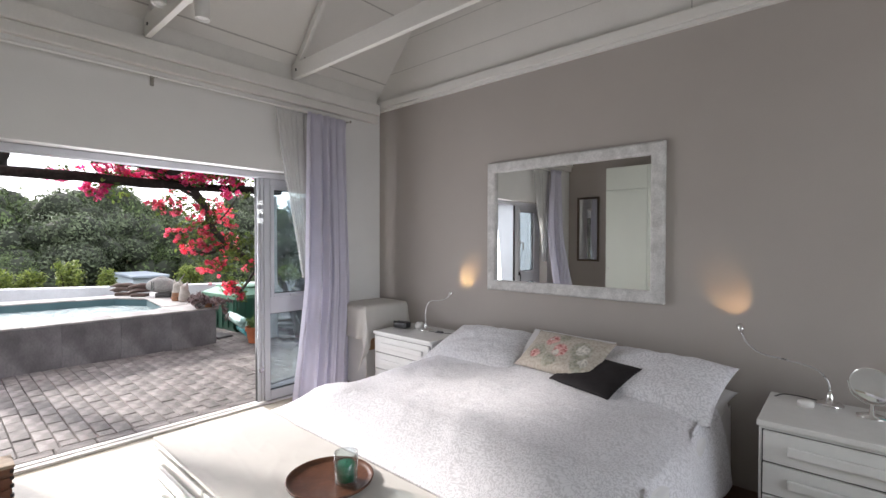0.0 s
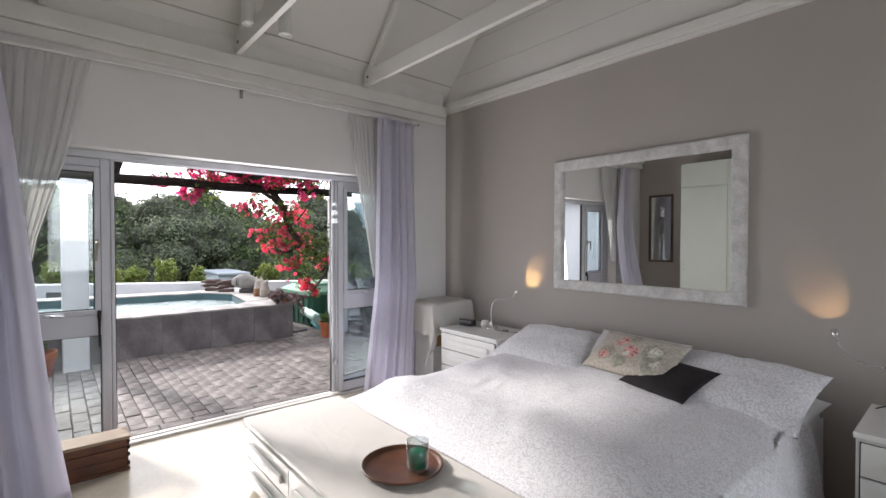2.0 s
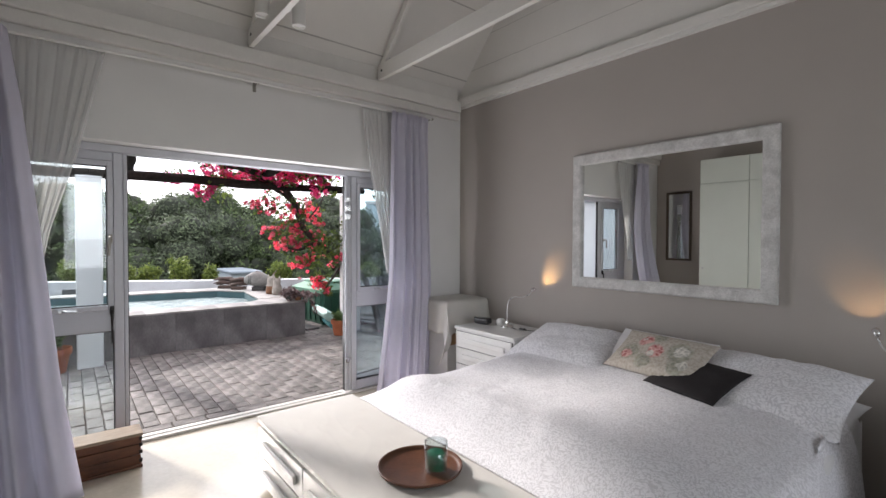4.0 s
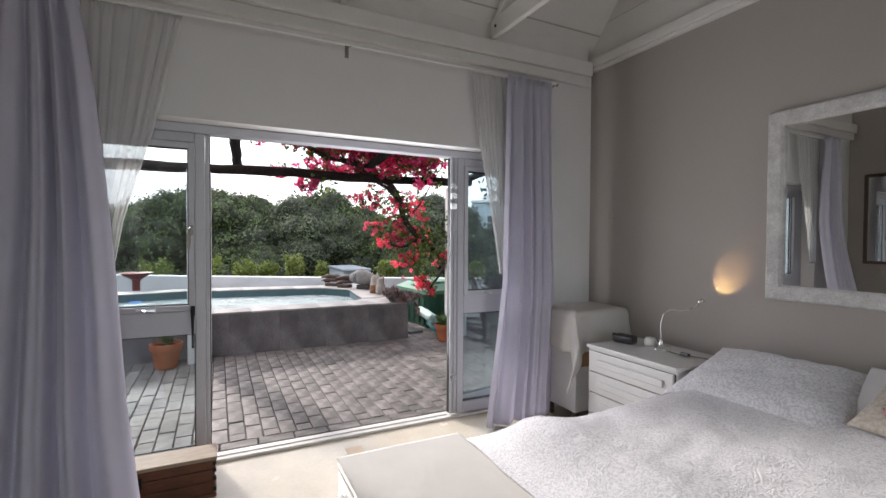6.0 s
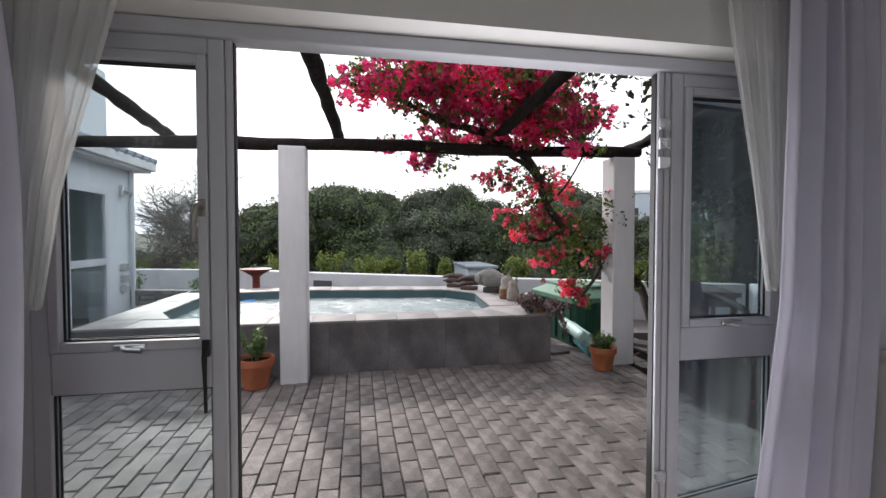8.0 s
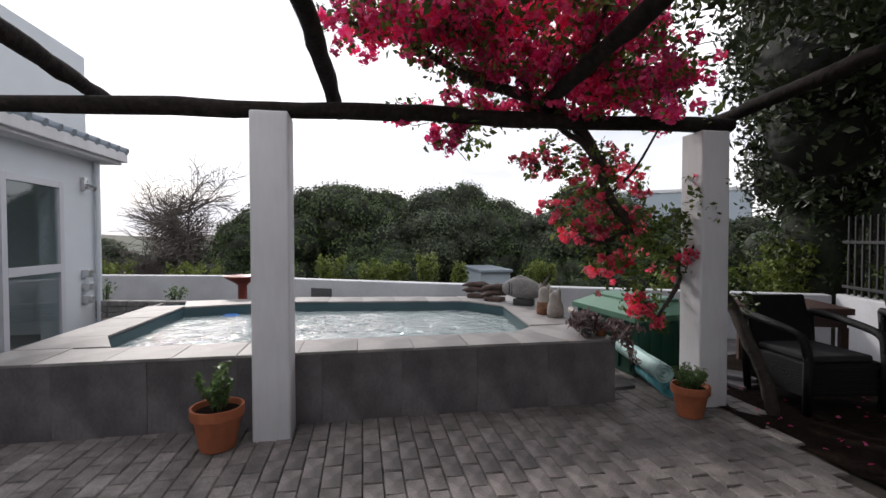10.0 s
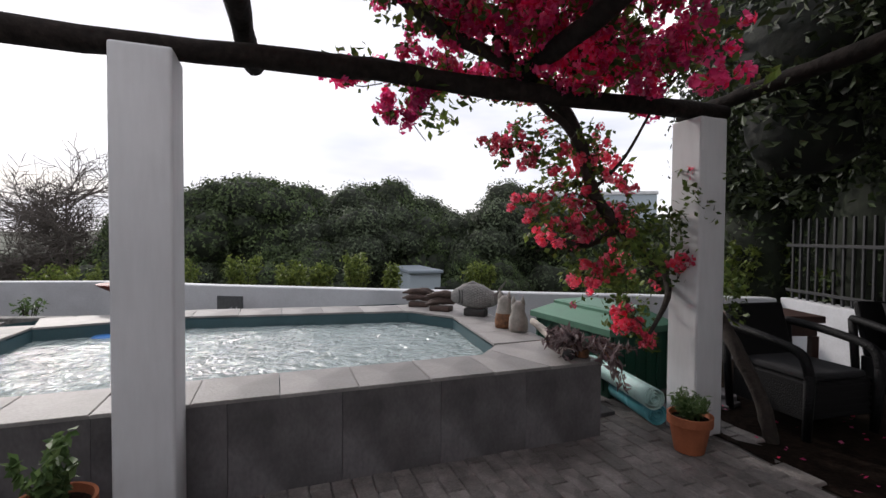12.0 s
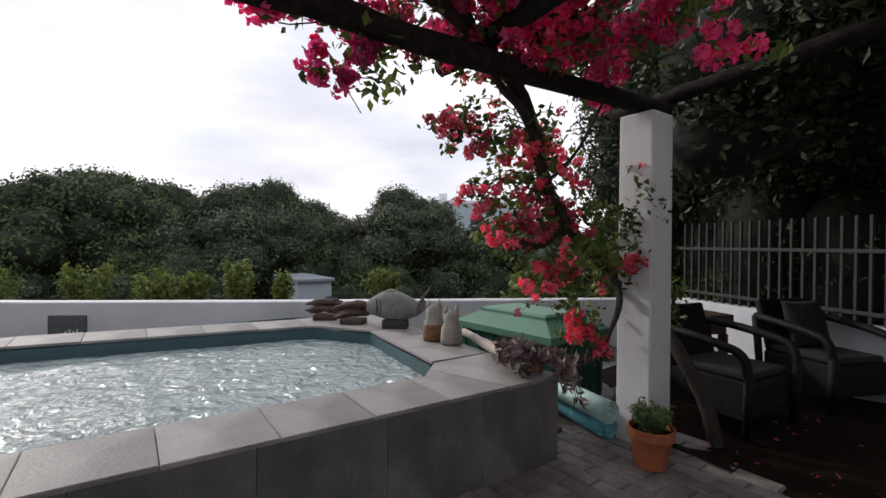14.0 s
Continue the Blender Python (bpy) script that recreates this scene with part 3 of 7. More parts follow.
def leaves_mesh(name, centres, normals, size, rng, material, lift=0.35, ratio=0.5, spread=1.0):
    """Folded diamond leaves, one at each centre, as plain arrays."""
    n = len(centres)
    c = np.asarray(centres, float)
    d = np.asarray(normals, float) + rng.normal(0, spread, (n, 3))
    d /= np.linalg.norm(d, axis=1)[:, None] + 1e-9
    t = np.cross(d, rng.normal(0, 1, (n, 3)))
    t /= np.linalg.norm(t, axis=1)[:, None] + 1e-9
    b = np.cross(d, t)
    s = size * rng.uniform(0.6, 1.3, (n, 1))
    v = np.stack([c - t * s, c + b * s * ratio + d * s * lift * 0.5, c + t * s, c - b * s * ratio + d * s * lift * 0.5], 1).reshape(-1, 3)
    i = np.arange(n)[:, None] * 4
    faces = np.concatenate([i + np.array([[0, 1, 2]]), i + np.array([[0, 2, 3]])], 0)
    me = bpy.data.meshes.new(name)
    me.from_pydata(v.tolist(), [], faces.tolist())
    me.materials.append(material)
    return me


def crown_points(lobes, n, rng, shell=0.35, clump=0.0, per=1):
    """Points near the skins of several ellipsoid lobes, gathered in clumps."""
    pts, nor = [], []
    vol = np.array([a[3] * a[4] for a in lobes])
    vol = vol / vol.sum()
    for k, (x, y, z, rx, ry, rz) in enumerate(lobes):
        m = max(1, int(n * vol[k] / per))
        d = rng.normal(0, 1, (m, 3))
        d /= np.linalg.norm(d, axis=1)[:, None]
        r = 1 - shell * rng.random((m, 1)) ** 1.5
        p = np.array([x, y, z]) + d * r * np.array([rx, ry, rz])
        if per > 1:
            p = np.repeat(p, per, 0) + rng.normal(0, clump, (m * per, 3))
            d = np.repeat(d, per, 0)
        pts.append(p)
        nor.append(d)
    return np.concatenate(pts), np.concatenate(nor)


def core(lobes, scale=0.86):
    """Uneven lumps inside a crown that block light; their dark colour paints its shade."""
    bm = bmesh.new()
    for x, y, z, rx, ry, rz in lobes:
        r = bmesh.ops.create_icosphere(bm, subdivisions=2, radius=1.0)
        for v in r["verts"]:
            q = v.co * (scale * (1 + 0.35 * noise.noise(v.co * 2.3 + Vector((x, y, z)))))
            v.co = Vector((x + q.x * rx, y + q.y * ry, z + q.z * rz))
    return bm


# ---- the room ----
WX, NY, SY, EX = -5.35, 3.65, -0.85, 1.50        # inner faces: west, north, south, east
T = 0.26
bm = bmesh.new()
box(bm, WX - T, EX + T, NY, NY + 0.22, 0, 2.85)
setting("wall_north", bm, M["wall_grey"], "warm grey painted bedroom wall behind the bed", "wall")
bm = bmesh.new()
box(bm, WX - T, EX + T, NY, NY + 0.22, 2.85, 5.4)
setting("wall_north_gable", bm, M["ceiling"], "white boarded gable above the grey wall", "wall")
bm = bmesh.new()
DOOR_Y0, DOOR_Y1, DOOR_Z = -0.06, 3.06, 2.10
box(bm, WX - T, WX, SY - 0.2, DOOR_Y0, 0, 2.95)
box(bm, WX - T, WX, DOOR_Y1, NY, 0, 2.95)
box(bm, WX - T, WX, DOOR_Y0, DOOR_Y1, DOOR_Z, 2.95)
setting("wall_west", bm, M["wall_white"], "white plastered wall around the folding doors", "wall")
bm = bmesh.new()
box(bm, WX, EX + T, SY - 0.2, SY, 0, 5.4)
setting("wall_south", bm, M["wall_grey"], "warm grey painted wall behind the wardrobe", "wall")
bm = bmesh.new()
box(bm, EX, EX + T, SY, 0.3, 0, 5.4)
box(bm, EX, EX + T, 2.9, NY, 0, 5.4)
box(bm, EX, EX + T, 0.3, 2.9, 0, 0.9)
box(bm, EX, EX + T, 0.3, 2.9, 2.6, 5.4)
setting("wall_east", bm, M["wall_white"], "white wall with a wide window", "wall")
bm = bmesh.new()
box(bm, WX - T, EX + T, SY - 0.2, NY + 0.2, -0.2, 0.0)
setting("floor", bm, M["floor"], "polished cream cement floor", "floor")
setting("floor_strip", rbox(-5.34, -1.0, 1.49, 1.60, 0.0, 0.004, 0), M["strip"], "tan strip set in the cement floor", "floor")
setting("floor_boards", rbox(-4.78, 1.45, 2.25, 3.64, 0.0, 0.006, 0), M["dark_wood"], "dark stained floorboards under the bed", "floor")

# sloping ceiling, boards and cornices
RIDGE_X, SLOPE = -3.2, math.tan(radians(47))
z_at = lambda x: 3.04 + (x - WX) * SLOPE
bm = bmesh.new()
prof = [(WX - 0.05, z_at(WX - 0.05)), (RIDGE_X, z_at(RIDGE_X)), (EX + 0.1, z_at(RIDGE_X)), (EX + 0.1, z_at(RIDGE_X) + 0.12), (RIDGE_X - 0.06, z_at(RIDGE_X) + 0.12), (WX - 0.35, z_at(WX - 0.35) + 0.2)]
a = [bm.verts.new((x, SY - 0.2, z)) for x, z in prof]
b = [bm.verts.new((x, NY + 0.2, z)) for x, z in prof]
for i in range(len(prof)):
    j = (i + 1) % len(prof)
    bm.faces.new((a[i], a[j], b[j], b[i]))
bm.faces.new(a[::-1])
bm.faces.new(b)
bmesh.ops.recalc_face_normals(bm, faces=bm.faces[:])
setting("ceiling", bm, M["ceiling"], "white sloping boarded ceiling", "ceiling")
bm = bmesh.new()
for zj in (3.14, 3.62, 4.1):
    x = WX + (zj - 3.04) / SLOPE
    p = [(x - 0.004, z_at(x - 0.004) - 0.003), (x + 0.004, z_at(x + 0.004) - 0.003)]
    q = [bm.verts.new((xx, yy, zz)) for yy in (SY, NY) for xx, zz in p]
    bm.faces.new((q[0], q[1], q[3], q[2]))
setting("ceiling_joint", thicken(bm, 0.002), M["joint"], "dark joints between ceiling boards", "trim")
bm = bmesh.new()
for zj in (3.22, 3.52, 3.84):
    box(bm, WX, EX, NY - 0.0025, NY, zj, zj + 0.003)
box(bm, -2.33, -2.324, NY - 0.003, NY, 2.95, 5.2)
setting("gable_joint", bm, M["joint"], "fine joints between gable boards", "trim")
bm = bmesh.new()
box(bm, WX, EX, NY - 0.035, NY, 2.85, 2.875, 0.004)
box(bm, WX, EX, NY - 0.055, NY, 2.875, 2.95, 0.008)
setting("cornice_north", bm, M["timber_white"], "white painted cornice along the grey wall", "trim")
bm = bmesh.new()
box(bm, WX, WX + 0.05, SY, NY - 0.056, 2.72, 2.80, 0.01)
box(bm, WX, WX + 0.08, SY, NY - 0.056, 2.80, 2.915, 0.01)
box(bm, WX, WX + 0.02, SY, NY - 0.056, 2.915, 3.06, 0.003)
setting("cornice_west", bm, M["timber_white"], "white painted wall plate above the doors", "trim")


def roof_truss(y):
    t = thing("roof_truss", -3.2, y, 2.92, "white painted timber roof truss across the room", "roof beam", group="roof trusses")
    part("tie_beam", rbox(WX + 0.06 + 3.2, EX + 3.2, -0.02, 0.02, 0.0, 0.135, 0.004), M["timber_white"], t)
    bm = bmesh.new()
    box(bm, -0.03, 2.82, -0.016, 0.016, -0.065, -0.005, 0.004)
    bmesh.ops.rotate(bm, verts=bm.verts[:], cent=(0, 0, 0), matrix=Matrix.Rotation(-radians(47), 3, "Y"))
    bmesh.ops.translate(bm, verts=bm.verts[:], vec=(WX + 3.2 + 0.09, 0, 0.14))
    part("rafter", bm, M["timber_white"], t)
    part("bolt", tube([(-2.02, -0.024, 0.07), (-2.02, 0.024, 0.07)], 0.012, 8), M["iron"], t, "dark bolt head")
    return t


for y in (0.32, 1.46, 2.60):
    roof_truss(y)

# spotlight cluster on the beam
cl = thing("ceiling_light", -4.87, 1.54, 2.99, "off-white ceiling light with hanging spot cylinders, switched off", "ceiling light")
part("mount", rbox(-0.03, 0.03, -0.16, 0.16, 0.20, 0.26, 0.008), M["plastic_white"], cl)
for dy in (-0.13, 0.0, 0.13):
    cyl = part("spot_cylinder", lathe([(0.0, 0.012), (0.036, 0.012), (0.038, 0.0), (0.047, 0.0), (0.048, 0.006), (0.048, 0.30), (0.0, 0.30)], 24, at=(0.0 if dy else 0.06, dy, 0.0 if dy else 0.06)), M["plastic_white"], cl, smooth=False)

# window behind the start
w = new("window_1")
tagged(w, "wide white window with two panes", "window", kind="structure")
w.matrix_basis = pose(EX, 1.6, 0.9)
bm = bmesh.new()
for y0, y1 in ((-1.3, -1.24), (-0.03, 0.03), (1.24, 1.3)):
    box(bm, 0.1, 0.16, y0, y1, 0, 1.7, 0.004)
for z0 in (0, 1.64):
    for y0, y1 in ((-1.24, -0.03), (0.03, 1.24)):
        box(bm, 0.1, 0.16, y0, y1, z0, z0 + 0.06, 0.004)
part("window_frame", bm, M["alu"], w)
for y0, y1 in ((-1.24, -0.03), (0.03, 1.24)):
    p = part("pane", rbox(0.125, 0.131, y0, y1, 0.06, 1.64, 0), M["glass"], w)
    p.visible_shadow = False

# ---- folding doors ----
FX0, FX1 = -5.555, -5.495      # depth of the frame
door = new("door_1")
tagged(door, "white aluminium folding patio doors standing open", "door", kind="structure")


def dpart(name, bm, material, label="", parent=None):
    return part(name, bm, material, parent or door, label)


bm = bmesh.new()
box(bm, FX0 - 0.02, FX1 + 0.02, DOOR_Y0, DOOR_Y1, 2.045, 2.098, 0.006)
dpart("head_frame", bm, M["alu"])
bm = bmesh.new()
box(bm, FX0 - 0.05, FX1 + 0.01, DOOR_Y0, DOOR_Y1, 0.0, 0.020, 0.005)
box(bm, FX0 + 0.012, FX0 + 0.024, 0.70, 2.35, 0.020, 0.027, 0.002)
dpart("threshold", bm, M["timber_white"], "white metal threshold track")


def side_leaf(y0, y1, stile_out):
    """A closed leaf with an upper and a lower light and a middle rail."""
    leaf = dpart("door_leaf", rbox(FX0, FX1, y0, y0 + 0.055, 0.03, 2.045, 0.006), M["alu"])
    sub = lambda n, b, m, lab="": part(n, b, m, leaf, lab)
    sub("stile", rbox(FX0, FX1, y1 - 0.055, y1, 0.03, 2.045, 0.006), M["alu"])
    sub("bottom_rail", rbox(FX0, FX1, y0 + 0.055, y1 - 0.055, 0.03, 0.115, 0.006), M["alu"])
    sub("middle_rail", rbox(FX0, FX1, y0 + 0.055, y1 - 0.055, 0.82, 0.965, 0.006), M["alu"])
    sub("top_rail", rbox(FX0, FX1, y0 + 0.055, y1 - 0.055, 1.985, 2.045, 0.006), M["alu"])
    bm = bmesh.new()
    ya, yb, za, zb, g = y0 + 0.057, y1 - 0.057, 0.967, 1.983, 0.032
    box(bm, FX0 + 0.005, FX1 + 0.012, ya, ya + g, za, zb, 0.004)
    box(bm, FX0 + 0.005, FX1 + 0.012, yb - g, yb, za, zb, 0.004)
    box(bm, FX0 + 0.005, FX1 + 0.012, ya + g, yb - g, za, za + g, 0.004)
    box(bm, FX0 + 0.005, FX1 + 0.012, ya + g, yb - g, zb - g, zb, 0.004)
    sub("sash", bm, M["alu"])
    bm = bmesh.new()
    for (a0, a1, b0, b1) in ((ya + g, yb - g, za + g, zb - g), (y0 + 0.055, y1 - 0.055, 0.115, 0.82)):
        for c in (FX0 + 0.018, FX1 - 0.018):
            box(bm, c - 0.003, c + 0.003, a0, a0 + 0.006, b0, b1)
            box(bm, c - 0.003, c + 0.003, a1 - 0.006, a1, b0, b1)
            box(bm, c - 0.003, c + 0.003, a0 + 0.006, a1 - 0.006, b0, b0 + 0.006)
            box(bm, c - 0.003, c + 0.003, a0 + 0.006, a1 - 0.006, b1 - 0.006, b1)
    sub("gasket", bm, M["gasket"], "black rubber gasket")
    for (b0, b1, in_) in ((za + g, zb - g, g), (0.115, 0.82, 0)):
        p = sub("pane", rbox(FX0 + 0.026, FX0 + 0.031, y0 + 0.055 + in_, y1 - 0.055 - in_, b0, b1, 0), M["glass"], "clear glass pane")
        p.visible_shadow = False
    ym = (y0 + y1) / 2
    bm = rbox(FX1 + 0.012, FX1 + 0.028, ym - 0.05, ym + 0.05, 0.972, 0.99, 0.004)
    tube([(FX1 + 0.03, ym - 0.02, 0.981), (FX1 + 0.055, ym + 0.0, 0.978), (FX1 + 0.06, ym + 0.05, 0.975)], 0.008, 8, bm)
    sub("window_catch", bm, M["steel"], "steel window catch")
    return leaf


left_leaf = side_leaf(0.05, 0.66, 0)
side_leaf(2.42, 3.00, 1)
for y0, y1 in ((DOOR_Y0, 0.05), (3.0, DOOR_Y1)):
    dpart("side_frame", rbox(FX0, FX1, y0, y1, 0.022, 2.045, 0.005), M["alu"])
# handles on the closed leaves
bm = rbox(FX1 + 0.010, FX1 + 0.022, 0.572, 0.598, 1.425, 1.485, 0.004)
tube(bend([(FX1 + 0.018, 0.585, 1.46), (FX1 + 0.058, 0.585, 1.462), (FX1 + 0.070, 0.578, 1.43), (FX1 + 0.066, 0.572, 1.34)], 4), 0.011, 10, bm)
part("handle", bm, M["bronze"], left_leaf, "dull metal lever handle")
bm = rbox(FX1, FX1 + 0.024, 0.580, 0.604, 0.935, 0.995, 0.004)
tube([(FX1 + 0.018, 0.592, 0.96), (FX1 + 0.034, 0.592, 0.94), (FX1 + 0.030, 0.592, 0.86), (FX1 + 0.024, 0.592, 0.74)], [0.009, 0.010, 0.007, 0.006], 8, bm)
part("bolt_lever", bm, M["iron"], left_leaf, "dark shoot bolt lever")
# a glazed leaf swung right back outside, beyond the fixed one
swung = dpart("swung_leaf", rbox(-0.022, 0.022, 0.0, 0.065, 0.05, 2.04, 0.005), M["alu"], "open door leaf swung back outside")
swung.matrix_basis = pose(-5.605, 2.435, 0, 0, 0, 10.2)
LW = 0.87
part("stile", rbox(-0.022, 0.022, LW - 0.075, LW, 0.05, 2.04, 0.005), M["alu"], swung)
for z0, z1 in ((0.05, 0.13), (0.82, 0.95), (1.965, 2.04)):
    part("rail", rbox(-0.020, 0.020, 0.065, LW - 0.075, z0, z1, 0.004), M["alu"], swung)
for z0, z1 in ((0.13, 0.82), (0.95, 1.965)):
    part("pane", rbox(-0.003, 0.003, 0.065, LW - 0.075, z0, z1, 0), M["glass"], swung).visible_shadow = False
    bm = bmesh.new()
    for c in (0.009, -0.015):
        box(bm, c, c + 0.006, 0.065, 0.071, z0, z1)
        box(bm, c, c + 0.006, LW - 0.081, LW - 0.075, z0, z1)
        box(bm, c, c + 0.006, 0.071, LW - 0.081, z0, z0 + 0.006)
        box(bm, c, c + 0.006, 0.071, LW - 0.081, z1 - 0.006, z1)
    part("gasket", bm, M["gasket"], swung, "black rubber gasket")
# posts of the folded leaves, swung right back
for y0, y1 in ((0.662, 0.686), (2.358, 2.386), (2.390, 2.416)):
    dpart("folded_stile", rbox(FX1 - 0.056, FX1 - 0.004, y0, y1, 0.034, 2.045, 0.006), M["alu"], "edge of a folded-back door leaf")
    dpart("seal", rbox(FX1 - 0.048, FX1 - 0.016, (y1 if y0 < 1 else y0 - 0.005), (y1 + 0.005 if y0 < 1 else y0), 0.04, 2.04, 0.001), M["gasket"], "black rubber seal")
for zc in (1.80, 1.72, 1.64, 0.30):
    dpart("hinge", rbox(FX1 - 0.004, FX1 + 0.006, 2.360, 2.412, zc, zc + 0.05, 0.003), M["steel"], "bright steel hinge")

# curtain rod and curtains
rod = thing("curtain_rod", -5.24, 1.5, 2.655, "thin white curtain rod above the doors", "curtain rod")
part("rod", tube([(0, -1.95, -0.03), (0, -0.6, -0.005), (0, 0.6, -0.005), (0, 1.67, 0.0)], 0.009, 10), M["plastic_white"], rod)
for y in (-1.6, 0.0, 1.68):
    bm = rbox(-0.11, -0.1, y - 0.012, y + 0.012, -0.05, 0.03, 0.002)
    tube([(-0.1, y, 0.0), (-0.01, y, 0.0), (0.0, y, -0.015)], 0.005, 8, bm)
    part("bracket", bm, M["bronze"], rod, "small dull metal bracket")
part("finial", lathe([(0, -0.012), (0.013, -0.006), (0.013, 0.006), (0, 0.012)], 12, at=(0, 1.68, 0)), M["bronze"], rod)


def drape(name, label, edge0, edge1, folds, depth, material, x0=-5.2, z1=2.64, seed=0, thin=0.002, lean=0.0):
    """A hanging cloth: its two side edges given as y at heights, with folds between them."""
    rng = random.Random(seed)
    ph = [rng.uniform(0, 6.28) for _ in range(4)]

    def at(edge, z):
        for (za, ya), (zb, yb) in zip(edge, edge[1:]):
            if za <= z <= zb:
                k = (z - za) / (zb - za)
                return ya + (yb - ya) * k
        return edge[-1][1]

    def f(u, v):
        z = edge0[0][0] + v * (z1 - edge0[0][0])
        ya, yb = at(edge0, z), at(edge1, z)
        uu = u + 0.040 * math.sin(2 * math.pi * 1.3 * u + ph[0]) + 0.012 * noise.noise(Vector((u * 4, v * 2.2, seed)))
        k = (0.50 + 0.50 * min(1, (1 - v) * 3)) * (0.95 + 0.6 * noise.noise(Vector((u * 3.3, v * 0.5, seed + 0.5))))
        a = math.pi * folds * uu + ph[1]
        wave = 1.9 * abs(math.sin(a)) ** 0.75 - 1.2
        pinch = max(0.0, (v - 0.955) / 0.045)
        x = x0 + depth * (k * (wave + 0.22 * math.sin(4.6 * a + ph[3]) * (1 - v * 0.6)) + 0.35 * pinch * math.sin(5 * a))
        x += 0.12 * depth * noise.noise(Vector((u * 6, v * 3, seed + 3)))
        x += lean * max(0.0, 1 - v * 1.5) ** 1.5
        return (x, ya + (yb - ya) * u, z + 0.006 * math.sin(14 * u + ph[0]) * (1 - v))

    bm = shell(f, int(folds * 18), 48, thin)
    ob = new(name, finish(name, bm, material, True))
    return tagged(ob, label, "curtain")


drape("curtain", "long lilac-white curtain gathered beside the open doors", [(0.012, 2.50), (0.5, 2.57), (1.1, 2.635), (2.64, 2.665)], [(0.012, 3.13), (1.0, 3.16), (2.64, 3.10)], 5, 0.052, M["curtain"], seed=3)
drape("curtain", "long lilac-white curtain hanging in soft folds by the trunk", [(0.03, -0.30), (1.2, -0.26), (2.64, -0.18)], [(0.03, 0.42), (0.6, 0.33), (1.3, 0.26), (2.2, 0.17), (2.64, 0.11)], 4, 0.060, M["curtain"], x0=-5.17, seed=8, lean=0.36)
drape("sheer_curtain", "sheer voile curtain looped back behind the heavy curtain", [(1.15, 2.66), (1.6, 2.58), (2.1, 2.48), (2.64, 2.40)], [(1.15, 2.74), (2.64, 2.74)], 7, 0.012, M["sheer"], x0=-5.26, seed=5, thin=0.0008)
drape("sheer_curtain", "sheer voile curtain looped back behind the heavy curtain", [(1.15, 0.10), (2.64, 0.05)], [(1.15, 0.22), (1.5, 0.28), (2.0, 0.42), (2.64, 0.56)], 8, 0.012, M["sheer"], x0=-5.27, seed=6, thin=0.0008)

# wall mirror
mi = thing("wall_mirror", -3.18, NY, 1.61, "large mirror in a wide whitewashed carved frame", "mirror")
fw, hw, hh = 0.085, 0.713, 0.54
bm = bmesh.new()
ring_o = [(-hw, -hh), (hw, -hh), (hw, hh), (-hw, hh)]
ring_i = [(-hw + fw, -hh + fw), (hw - fw, -hh + fw), (hw - fw, hh - fw), (-hw + fw, hh - fw)]
levels = [(ring_o, 0.0), (ring_o, -0.035), ([(x * 0.985, z * 0.98) for x, z in ring_o], -0.045), ([(x * 1.02, z * 1.03) for x, z in ring_i], -0.045), (ring_i, -0.036), (ring_i, -0.008)]
rows = [[bm.verts.new((x, y, z)) for x, z in r] for r, y in levels]
for a, b in zip(rows, rows[1:]):
    for i in range(4):
        bm.faces.new((a[i], a[(i + 1) % 4], b[(i + 1) % 4], b[i]))
bmesh.ops.recalc_face_normals(bm, faces=bm.faces[:])
part("frame", bm, M["whitewash"], mi, "whitewashed carved wooden frame")
part("mirror_glass", rbox(-hw + fw, hw - fw, -0.018, -0.010, -hh + fw, hh - fw, 0), M["mirror"], mi, "clear mirror glass")

# bed
bed = thing("bed", -3.0, 1.80, 0.0, "wide bed with a quilted grey-white damask bedspread", "bed")
part("base", rbox(-0.96, 0.88, 0.12, 1.82, 0.03, 0.31, 0.02), M["sheet"], bed)
part("mattress", rbox(-0.98, 0.92, 0.21, 1.84, 0.31, 0.545, 0.07, 4), M["sheet"], bed)


def spread(u, v):
    # across: left drop, top, right drop; the foot slopes down to the bench
    s = u * 2.66 - 1.35
    edge = 0.90 if s > 0 else 1.0
    hang = max(0.0, abs(s) - edge)
    side = 1 if s > 0 else -1
    flat = max(-1.0, min(0.90, s))
    k = max(0.0, min(1.0, (abs(flat) - edge + 0.30) / 0.30))
    y = 0.012 + v * 1.398 + 0.04 * k * (1 - v)
    x = flat * (1 + (0.36 * max(0.0, 1 - v * 3.2) ** 1.6 if s < 0 else 0.0)) + (0.035 * (1 - math.exp(-hang * 14)) + 0.10 * hang) * side
    e = max(0.0, min(1.0, (y - 0.012) / 0.32))
    head = max(0.0, (y - 1.02) / 0.38)
    z = 0.430 + 0.173 * e * e * (3 - 2 * e) - hang * 0.95 + head * head * 0.06 - 0.05 * k * k * k
    q = Vector((s * 1.6, y * 1.6, 1.3))
    z += (0.022 * noise.noise(q) + 0.012 * noise.noise(q * 2.7) + 0.006 * noise.noise(q * 7) + 0.0028 * noise.noise(q * 19)) * min(1.0, e + 0.15)
    if hang:
        x += 0.022 * math.sin(y * 9 + s)
        z += 0.02 * math.sin(y * 7)
    return (x, y, z)


part("bedspread", shell(spread, 190, 130, 0.010), M["damask"], bed, "grey-white damask bedspread", True)


def valance(u, v):
    y = 0.18 + u * 1.66
    return (0.915 + 0.010 * math.sin(y * 16) * (1 - v) + 0.015 * (1 - v), y, 0.05 + v * 0.44)


part("valance", thicken(sheet(valance, 60, 8), 0.003), M["sheet"], bed, "white sheet hanging at the bed's side", True)


